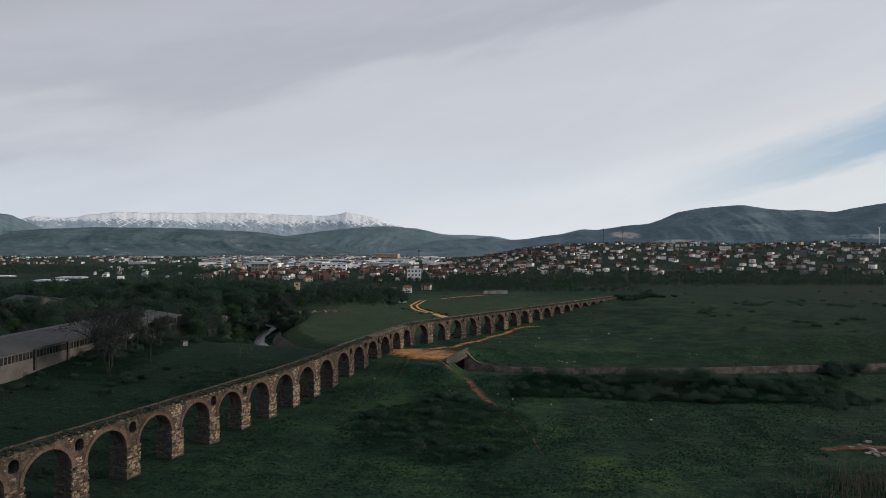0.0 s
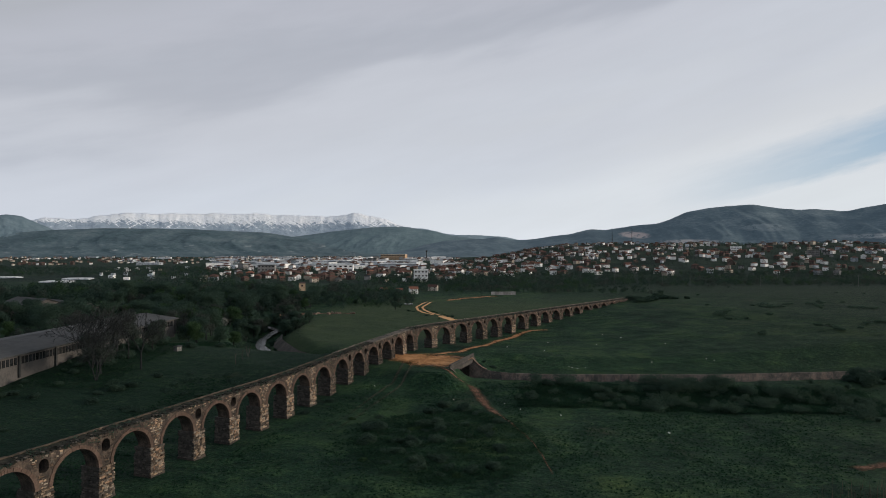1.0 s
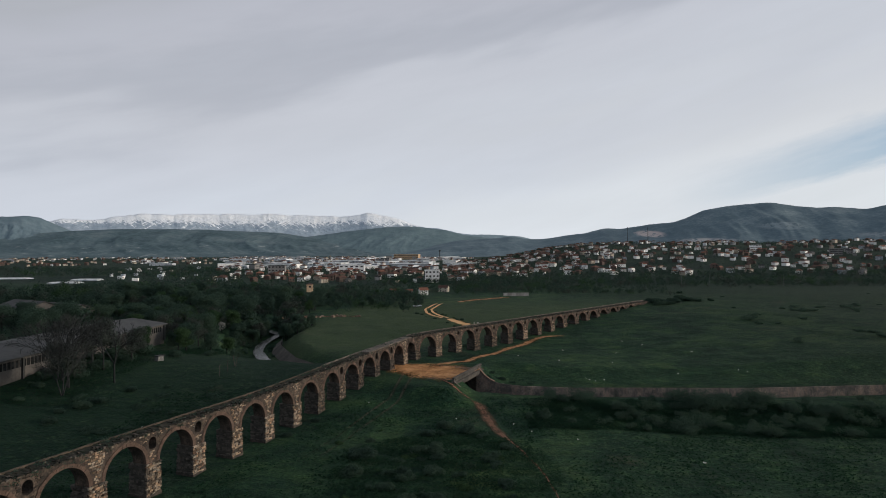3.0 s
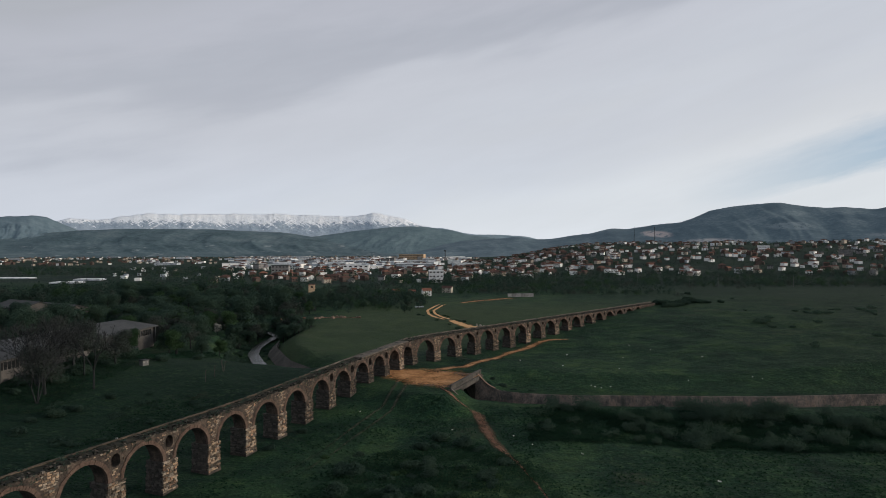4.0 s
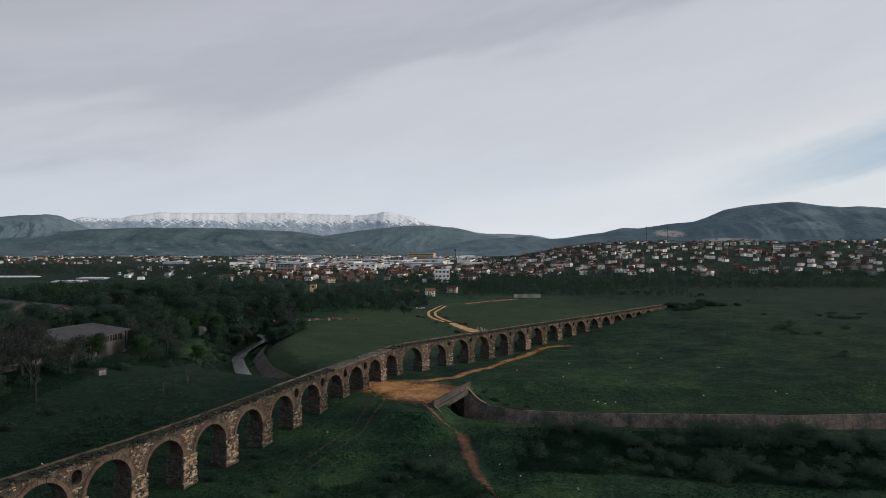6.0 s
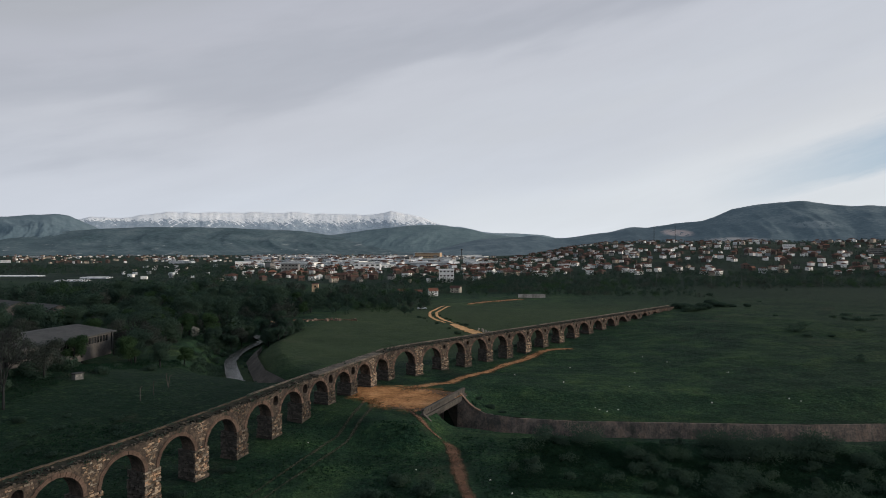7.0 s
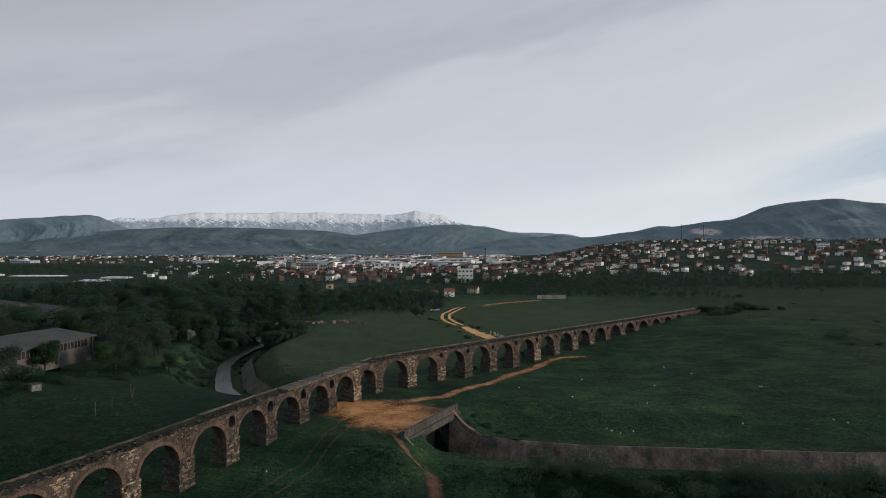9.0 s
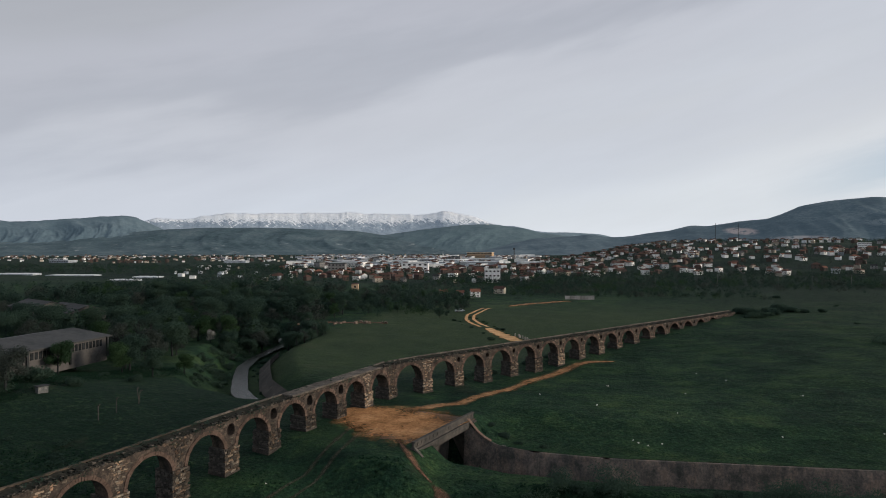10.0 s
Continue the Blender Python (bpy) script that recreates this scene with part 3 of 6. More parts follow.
# haze over the wooded slope, held in its blue-grey base colour
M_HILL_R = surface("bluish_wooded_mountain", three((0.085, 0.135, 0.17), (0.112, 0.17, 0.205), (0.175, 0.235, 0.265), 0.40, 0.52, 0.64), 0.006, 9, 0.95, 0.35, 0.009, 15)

quarry(M_HILL_R, (820, 3360, 108), (75, 600, 24), (0.50, 0.44, 0.43))
quarry(M_HILL_R, (985, 3160, 66), (130, 600, 15), (0.40, 0.41, 0.42))
quarry(M_HILL_R, (1340, 3060, 135), (110, 500, 26), (0.20, 0.26, 0.29))
quarry(M_HILL_R, (1720, 2900, 85), (190, 600, 16), (0.32, 0.36, 0.38))
# the farther ridge is paler and bluer: haze painted as base colour
M_RIDGE_MID = surface("hazed_greenish_ridge", three((0.096, 0.156, 0.182), (0.124, 0.190, 0.216), (0.162, 0.230, 0.256)), 0.004, 6, 0.95, 0.3, 0.01, 12)
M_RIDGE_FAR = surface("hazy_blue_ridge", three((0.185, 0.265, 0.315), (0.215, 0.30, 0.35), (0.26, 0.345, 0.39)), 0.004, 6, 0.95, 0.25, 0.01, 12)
flecks(M_FOOT, 0.014, 5.0, 0.60, 0.68, (0.34, 0.385, 0.40), 75)
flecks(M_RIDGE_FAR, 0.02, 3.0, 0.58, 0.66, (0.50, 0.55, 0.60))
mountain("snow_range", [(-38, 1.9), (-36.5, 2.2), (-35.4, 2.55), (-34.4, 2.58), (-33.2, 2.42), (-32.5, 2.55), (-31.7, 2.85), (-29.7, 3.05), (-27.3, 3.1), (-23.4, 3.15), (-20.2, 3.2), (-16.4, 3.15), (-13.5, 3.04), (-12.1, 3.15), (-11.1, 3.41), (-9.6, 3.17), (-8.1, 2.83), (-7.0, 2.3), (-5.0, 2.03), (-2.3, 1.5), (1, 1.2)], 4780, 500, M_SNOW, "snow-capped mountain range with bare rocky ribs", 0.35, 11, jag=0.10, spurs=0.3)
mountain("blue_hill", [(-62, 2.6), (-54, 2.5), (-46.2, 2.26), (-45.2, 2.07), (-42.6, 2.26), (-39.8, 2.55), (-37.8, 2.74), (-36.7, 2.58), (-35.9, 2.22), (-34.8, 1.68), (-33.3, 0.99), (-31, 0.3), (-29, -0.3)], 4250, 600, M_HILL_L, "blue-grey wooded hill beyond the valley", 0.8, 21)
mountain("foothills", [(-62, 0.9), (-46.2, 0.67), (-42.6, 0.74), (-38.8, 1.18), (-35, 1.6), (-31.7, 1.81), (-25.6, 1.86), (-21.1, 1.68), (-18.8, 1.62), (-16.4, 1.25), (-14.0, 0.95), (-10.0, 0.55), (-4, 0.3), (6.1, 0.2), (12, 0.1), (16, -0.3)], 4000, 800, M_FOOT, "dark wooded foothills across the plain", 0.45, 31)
mountain("mid_ridge", [(-26, 0.3), (-21, 0.8), (-18, 1.1), (-16.0, 1.30), (-13.0, 1.74), (-9.6, 2.11), (-8.0, 2.2), (-6.5, 2.17), (-4.0, 1.82), (-2.3, 1.42), (0.5, 1.0), (3.6, 0.7), (8, 0.2), (12, -0.3)], 4150, 800, M_RIDGE_MID, "ridge before the snow range, tinted green-blue for haze", 0.35, 51)
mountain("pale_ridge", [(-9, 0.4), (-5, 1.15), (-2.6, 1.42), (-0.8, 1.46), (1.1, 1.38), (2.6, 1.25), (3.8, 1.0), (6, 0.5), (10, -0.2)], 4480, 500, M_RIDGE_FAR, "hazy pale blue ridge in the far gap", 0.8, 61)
mountain("bare_ridge", [(-9, -0.3), (-5, 0.5), (-3, 0.9), (-1.4, 1.01), (0.6, 1.11), (1.9, 1.26), (3.4, 1.0), (4.6, 1.0), (6.6, 1.3), (8.6, 1.54), (10.1, 1.93), (11.5, 1.87), (13.4, 2.15), (15.8, 2.36), (16.7, 2.69), (18.0, 3.29), (20.3, 3.66), (23.2, 3.8), (24.9, 3.43), (26.5, 3.25), (27.6, 3.3), (29.4, 3.02), (31.3, 3.39), (32.6, 3.58), (34.4, 3.67), (45, 3.2), (60, 2.6)], 3700, 900, M_HILL_R, "long mountain tinted blue-grey for haze, with pale quarried flank", 0.36, 41)

def offset_line(pts, d):
    out = []
    for i, p in enumerate(pts):
        a, b = Vector(pts[max(0, i - 1)]), Vector(pts[min(len(pts) - 1, i + 1)])
        t = (b - a).normalized()
        out.append((p[0] - t.y * d, p[1] + t.x * d))
    return out


# ---- dirt paths ----
ribbon("dirt_yard", [(-27, 152), (-22, 149), (-15, 145), (-10.4, 142.6)], [5, 14, 17.5, 16.2], M_DIRT, "trodden ochre dirt yard between aqueduct and bridge", "dirt ground", 0.12, 0.5, 15, 0.12, 3, level=0.46, open_end=True)
ribbon("dirt_path", [(-18, 151), (-12.5, 157), (-8, 164), (-3, 174), (3.5, 187), (8, 194.5), (15, 195.5)], [4.4, 2.8, 2.4, 2.4, 2.9, 3.0, 1.2], M_PATH, "ochre dirt path beside the aqueduct", "path", 0.08, 0.5, 7, 0.12, 5)
ribbon("foot_trail", [(-15.2, 139.0), (-13.5, 135.6), (-12.0, 133.2), (-10.3, 131.3), (-8.6, 129.7)], [0.9, 1.0, 1.1, 0.7, 0.3], M_TRAIL, "narrow brown foot trail leaving the bridge", "path", 0.08, 0.5, 7, 0.3, 8)
ribbon("foot_trail", [(-8.8, 129.8), (-7.3, 128.3), (-6.2, 123.4), (-5.3, 118.5), (-4.2, 114.0), (-3.0, 111.0), (-1.9, 108.3), (-0.6, 103.3), (0.9, 97.3), (2.0, 88.8), (2.4, 84)], [0.4, 1.7, 2.3, 2.0, 1.6, 1.1, 0.7, 0.45, 0.35, 0.25, 0.15], M_TRAIL, "worn brown foot trail narrowing through grass", "path", 0.08, 0.5, 7, 0.25, 18)
ribbon("wheel_track", [(-22.4, 143), (-22.3, 134), (-23.0, 129.5), (-24.3, 125), (-26.6, 116), (-28.3, 108), (-30.5, 100)], [0.8, 0.7, 0.6, 0.5, 0.35, 0.25, 0.12], M_TRACK, "faint wheel track in the grass", "path", 0.07, 0.5, 5, 0.4, 9)
ribbon("wheel_track", [(-20.4, 142), (-20.4, 133.4), (-21.2, 129), (-22.5, 124.4), (-24.8, 115.4), (-26.5, 107.4), (-28.7, 99.4)], [0.8, 0.7, 0.6, 0.5, 0.35, 0.25, 0.12], M_TRACK, "faint wheel track in the grass", "path", 0.07, 0.5, 5, 0.4, 10)
ribbon("dirt_road", [(-10, 258), (-13.5, 266), (-19, 279), (-23, 288)], [4.5, 6, 5.5, 3.0], M_ROAD, "pale rutted dirt road curving toward the houses", "road", 0.1, 0.8, 7, 0.25, 12)
for side in (-1.5, 1.5):
    ribbon("dirt_road", offset_line([(-24.5, 291), (-28.5, 300), (-33.5, 314), (-36, 332), (-35, 348), (-33, 366)], side), [1.4, 1.9, 1.7, 1.6, 1.6, 1.4], M_ROAD, "pale wheel line of the dirt road", "road", 0.1, 0.8, 5, 0.2, 13)
ribbon("bare_earth", [(-95, 283), (-88, 293), (-75, 296), (-63, 298)], [4, 6.5, 5, 4.5], M_TRAIL, "bare reddish earth bank", "dirt ground", 0.1, 0.6, 7, 0.5, 14)
ribbon("river_water", RIVER[1:], [4.4, 4.2, 3.9, 3.6, 3.3, 3.1] + [3.0] * (len(RIVER) - 7), M_WATER, "grey shallow river reflecting the sky", "river", 0, 0.8, 7, 0.08, 15, level=-8.05)


ribbon("canal_floor", CANAL[:8], [10.4] * 8, M_BED, "dark damp concrete bed of the canal", "canal", 0, 1.0, 3, 0.0, 21, level=-6.1, open_end=True)
for d, lift in ((7.3, 0.04), (-7.0, -0.2)):
    bank = ribbon("canal_bank", offset_line(CANAL[1:8], d), [4.0] * 7, M_GRASS, "grassy bank along the canal wall", "bank", lift, 0.45, 5, 0.08, 20)


def river_wall():
    """Sloping concrete facing on the inner bend of the river."""
    pts = RIVER[1:7]
    lo, hi = offset_line(pts, -4.4), offset_line(pts, -7.2)
    sh = Shape()
    for i in range(len(pts) - 1):
        for k in range(4):
            f0, f1 = k / 4, (k + 1) / 4
            a, b, c, d = (np.array(lo[i]) * (1 - f0) + np.array(lo[i + 1]) * f0, np.array(lo[i]) * (1 - f1) + np.array(lo[i + 1]) * f1,
                          np.array(hi[i]) * (1 - f1) + np.array(hi[i + 1]) * f1, np.array(hi[i]) * (1 - f0) + np.array(hi[i + 1]) * f0)
            sh.quad((*a, -8.6), (*b, -8.6), (*c, -6.0), (*d, -6.0))
            sh.quad((*d, -6.0), (*c, -6.0), (*c, -7.6), (*d, -7.6))
    tagged(new("river_wall", sh.mesh("river_wall", M_CONCRETE)), "sloping grey concrete bank of the river bend", "wall", kind="structure")


river_wall()


# ---- aqueduct ----
def pier_places():
    """Right front corner of each pier: its place, the way along the wall, and the height of the top there."""
    out = []
    for k in range(-3, 16):
        s = -26.75 + 7.392 * k - 0.0322 * k * k
        p = NEAR_O + NEAR_D * s
        sag = 0.45 * math.exp(-((k - 7) / 2.6) ** 2)
        out.append((p, NEAR_D, 4.85 + 0.95 * max(0.0, s) / 77 - sag, k))
    for j in range(1, 18):
        p = FAR_O + FAR_D * (0.3 + 7.03 * j - 0.02 * j * j)
        out.append((p, FAR_D, 5.85 + 0.45 * j / 16, 15 + j))
    return out


PIER_W, PIER_D, WALL_D = 2.0, 2.45, 1.9
SLAB = (12, 13, 14)
BLIND = (3, 6, 7, 8, 9, 14, 15, 16)


def crest(top, k):
    """Height of the front edge of the wall top over a pier."""
    return top - 0.43 + 0.16 * float(smooth_step(6, 16, k))


def build_aqueduct():
    rnd = random.Random(7)
    aq = tagged(new("aqueduct"), "long ruined stone and brick aqueduct with round arches", "aqueduct")
    aq.location = (NEAR_O.x, NEAR_O.y, 0)
    bpy.context.view_layer.update()
    places = pier_places()
    unit = [Shape() for _ in range(4)]
    stone_meshes = []
    for sh in unit:
        sh.box((0, 0, 0), (1, 1, 1), None, 0.08, rnd)
        stone_meshes.append(sh.mesh("stone", M_STONE))

    def add(name, me, parent=aq, label="", kind=""):
        ob = part(name, me, parent, label, kind)
        ob.location = (-aq.location.x, -aq.location.y, 0) if parent is aq else (0, 0, 0)
        return ob

    centres = [corner - way * (PIER_W / 2) for corner, way, _, _ in places]
    for i, (corner, way, top, k) in enumerate(places):
        back = Vector((-way.y, way.x))
        c = centres[i]
        way_l = (c - centres[i - 1]) if i else way * 7.0
        way_r = (centres[i + 1] - c) if i + 1 < len(places) else way * 7.0
        gap_l, gap_r = way_l.length, way_r.length
        way_l, way_r = way_l.normalized(), way_r.normalized()

        def at(x, d, z):
            w = way_l if x < 0 else way_r
            p = c + w * x + Vector((-w.y, w.x)) * d
            return (p.x, p.y, z)

        rl, rr = gap_l / 2 - 0.9, gap_r / 2 - 0.9
        bend = float(smooth_step(6, 16, k))
        apex = top - 1.07 + 0.40 * bend
        front_top = apex + 0.64 - 0.24 * bend
        before, after = (places[max(0, min(len(places) - 1, i + e))] for e in (-1, 1))
        climb = (crest(*after[2:]) - crest(*before[2:])) / (gap_l + gap_r)
        spring = apex - max(rl, rr)
        ground_z = land_at(*(c + back * 1.2))
        foot = ground_z - 0.8
        # pier block below the springing, a little battered
        sh = Shape()
        rot = Matrix.Rotation(math.atan2(way.y, way.x), 3, "Z")
        mid = c + back * (PIER_D / 2 - 0.12)
        if spring > foot + 0.3:
            sh.box((mid.x, mid.y, (foot + spring) / 2), (PIER_W - 0.1, PIER_D - 0.1, spring - foot), rot, 0.0, rnd, 0.97)
        sh.box((mid.x, mid.y, ground_z + 0.05), (PIER_W + 0.2, PIER_D + 0.2, 0.5), rot, 0.05, rnd)
        pier = add("pier", sh.mesh("pier", M_RUBBLE), aq, "rubble stone pier")
        # dressed stones on its faces
        rows = max(1, int((spring - ground_z) / 0.25))
        nearby = 1 <= k <= 4
        joined, inner = Shape(), Shape()
        faces = [(-PIER_W / 2, -0.17, 1, 0, PIER_W), (-PIER_W / 2 - 0.0, -0.12, 0, 1, PIER_D)]
        for f, (x0, d0, ux, ud, length) in enumerate(faces):
            for r in range(rows):
                z = ground_z + 0.2 + (r + 0.5) * (spring - ground_z - 0.2) / rows
                q = rnd.uniform(-0.15, 0.0)
                while q < length - 0.1:
                    w = rnd.uniform(0.2, 0.55)
                    w = min(w, length - q + 0.06)
                    hgt = 0.25 * rnd.uniform(0.58, 0.96)
                    if w > 0.14 and rnd.random() < 0.95:
                        out = rnd.uniform(-0.04, 0.05)
                        x = x0 + ux * (q + w / 2) - (out if f == 1 else 0)
                        d = d0 + ud * (q + w / 2) - (out if f == 0 else 0) + (0.06 if f == 0 else 0)
                        px, py, pz = at(x, d, z + rnd.uniform(-0.02, 0.02))
                        size = (w * 0.92, 0.22, hgt) if f == 0 else (0.14, w * 0.92, hgt)
                        if nearby and f == 0:
                            st = new("stone", rnd.choice(stone_meshes))
                            st.parent = pier
                            st.matrix_basis = Matrix.LocRotScale((px, py, pz), rot.to_quaternion(), size)
                        else:
                            (joined if f == 0 else inner).box((px, py, pz), size, rot, 0.02, rnd)
                    q += w
        add("inner_stonework", inner.mesh("inner_stonework", M_SMEARED_SHADED), aq, "lime-smeared stones inside the arch, shade put into their grey", "stuff")
        # spandrel stones between the arches
        window = k not in BLIND
        wz0, wz1 = (apex - 1.25, apex - 0.42) if k < 16 else (apex - 0.95, apex - 0.42)
        z = spring + 0.15
        while z < front_top - 0.16:
            lo = -gap_l / 2
            x = lo
            while x < gap_r / 2:
                w = rnd.uniform(0.2, 0.46)
                xm = x + w / 2
                clear = True
                for xc, r0 in ((-gap_l / 2, rl), (gap_r / 2, rr)):
                    if math.hypot(xm - xc, z - spring) < r0 + 0.55 + w * 0.35:
                        clear = False
                if window and abs(xm) < 0.58 + w / 2 and wz0 - 0.2 < z < wz1 + 0.7:
                    clear = False
                if clear and rnd.random() < (0.93 if abs(xm) < 0.95 else 0.4):
                    px, py, pz = at(xm, rnd.uniform(0.02, 0.07), z + rnd.uniform(-0.05, 0.05))
                    joined.box((px, py, pz), (w * rnd.uniform(0.7, 0.95), 0.2, rnd.uniform(0.08, 0.2)), rot, 0.035, rnd)
                x += w
            z += 0.215
        add("stonework", joined.mesh("stonework", M_STONE), aq, "pale worn facing stones", "stuff")
        # wall over the pier, from the crown of one arch to the next
        xs = []
        for a in np.linspace(math.pi / 2, 0, 11):
            xs.append(-gap_l / 2 + rl * math.cos(a))
        ww = 0.54 if k < 16 else 0.36
        if window:
            xs += [-ww * math.cos(a) for a in np.linspace(0, math.pi, 9)]
        else:
            xs += [-0.4, 0.0, 0.4]
        for a in np.linspace(0, math.pi / 2, 11):
            xs.append(gap_r / 2 - rr * math.cos(a))
        sh, moss = Shape(), Shape()
        rag = [rnd.uniform(-0.09, 0.05) for _ in xs]
        if k > 8:
            rag = [q * 0.3 for q in rag]

        def low(x):
            if x < -gap_l / 2 + rl:
                return spring + math.sqrt(max(0, rl * rl - (x + gap_l / 2) ** 2))
            if x > gap_r / 2 - rr:
                return spring + math.sqrt(max(0, rr * rr - (x - gap_r / 2) ** 2))
            return spring - 0.02

        def head(x):
            return wz1 + math.sqrt(max(0, ww * ww - x * x))

        def sill(x):
            return wz0 + 0.62 * (ww - math.sqrt(max(0, ww * ww - x * x)))

        for n_, (xa, xb) in enumerate(zip(xs, xs[1:])):
            ta, tb = front_top + climb * xa + rag[n_], front_top + climb * xb + rag[n_ + 1]
            la, lb = low(xa), low(xb)
            if window and abs((xa + xb) / 2) < ww:
                bands = [(la, lb, sill(xa), sill(xb)), (head(xa), head(xb), ta, tb)]
            else:
                bands = [(la, lb, ta, tb)]
            for b0a, b0b, b1a, b1b in bands:
                sh.quad(at(xa, 0, b0a), at(xb, 0, b0b), at(xb, 0, b1b), at(xa, 0, b1a))
                sh.quad(at(xb, WALL_D, b0b), at(xa, WALL_D, b0a), at(xa, WALL_D, b1a + 0.2), at(xb, WALL_D, b1b + 0.2))
                sh.quad(at(xa, WALL_D, b0a), at(xb, WALL_D, b0b), at(xb, 0, b0b), at(xa, 0, b0a))
                if b1a > wz1 + 0.1:
                    moss.quad(at(xa, 0, b1a), at(xb, 0, b1b), at(xb, WALL_D, b1b + 0.22), at(xa, WALL_D, b1a + 0.22))
                else:
                    sh.quad(at(xa, 0, b1a), at(xb, 0, b1b), at(xb, WALL_D, b1b), at(xa, WALL_D, b1a))
        if window:
            for x in (-ww, ww):
                sh.quad(at(x, 0, wz0 + 0.62 * ww), at(x, WALL_D, wz0 + 0.62 * ww), at(x, WALL_D, wz1), at(x, 0, wz1))
        wall_ob = add("arch_wall", sh.mesh("arch_wall", M_SPANDREL), aq, "weathered brick and rubble wall between arches")
        add("mossy_top", moss.mesh("mossy_top", M_MOSS), aq, "dark mossy top of the wall")
        # ring of brick voussoirs round the arch to the right, and round the small opening
        xc = gap_r / 2
        if i + 1 < len(places):
            count = 32
            apart = -1 <= k <= 9
            ring = Shape()
            under = None
            for m in range(count):
                a0, a1 = math.pi * (m + 0.05) / count, math.pi * (m + 0.95) / count
                r0, r1 = rr - 0.04, rr + 0.36 + rnd.uniform(-0.05, 0.05)
                d0 = -0.08 + rnd.uniform(-0.03, 0.03)
                pts = [(xc - r * math.cos(a), spring + r * math.sin(a)) for r, a in ((r0, a0), (r0, a1), (r1, a1), (r1, a0))]
                one = Shape() if apart else ring
                fr, bk = [at(px, d0, pz) for px, pz in pts], [at(px, 0.3, pz) for px, pz in pts]
                n0 = len(one.v)
                one.v.extend(fr + bk)
                one.f += [(n0, n0 + 3, n0 + 2, n0 + 1), (n0, n0 + 1, n0 + 5, n0 + 4), (n0 + 1, n0 + 2, n0 + 6, n0 + 5), (n0 + 2, n0 + 3, n0 + 7, n0 + 6), (n0 + 3, n0, n0 + 4, n0 + 7)]
                if apart:
                    under = wall_ob
                    part("brick", one.mesh("brick", M_BRICK), under)
            if not apart:
                add("arch_ring", ring.mesh("arch_ring", M_BRICK), aq, "red brick arch ring", "stuff")
        # stones along the top: a pale slab walk by the bend, a thin coping at the back edge beyond, broken rubble elsewhere
        x = -gap_l / 2
        cap = Shape()
        while x < gap_r / 2 - 0.05:
            w = min(rnd.uniform(0.9, 1.4), gap_r / 2 - x)
            if k in SLAB:
                px, py, pz = at(x + w / 2, WALL_D / 2, front_top + climb * (x + w / 2) + 0.2)
                sl = Shape()
                sl.box((px, py, pz), (w * 0.985, WALL_D + 0.2, 0.2), rot, 0.02, rnd)
                part("slab", sl.mesh("slab", M_COPING), wall_ob)
            elif k >= 10:
                px, py, pz = at(x + w / 2, WALL_D - 0.1, front_top + climb * (x + w / 2) + 0.28)
                sl = Shape()
                sl.box((px, py, pz), (w * 0.985, 0.24, 0.2), rot, 0.02, rnd)
                part("coping", sl.mesh("coping", M_COPING), wall_ob)
            else:
                px, py, pz = at(x + w / 2, WALL_D - 0.14, front_top + climb * (x + w / 2) + 0.2)
                sl = Shape()
                sl.box((px, py, pz), (w * 0.99, 0.30, 0.16), rot, 0.03, rnd)
                part("coping", sl.mesh("coping", M_LEDGE), wall_ob)
            n_st = 2 if k in SLAB else 17
            for _ in range(n_st):
                edge = rnd.random() < 0.6
                px, py, pz = at(x + rnd.uniform(0, w), rnd.uniform(0.05, 0.3) if edge else rnd.uniform(0.3, WALL_D), front_top + climb * (x + w / 2) + rnd.uniform(-0.06, 0.05))
                if not edge:
                    pz += 0.08
                cap.box((px, py, pz), (rnd.uniform(0.12, 0.34), rnd.uniform(0.12, 0.3), rnd.uniform(0.08, 0.2)), rot, 0.05, rnd)
            x += w
        add("broken_top", cap.mesh("broken_top", M_TOPSTONE), aq, "broken rubble along the wall top", "stuff")


build_aqueduct()


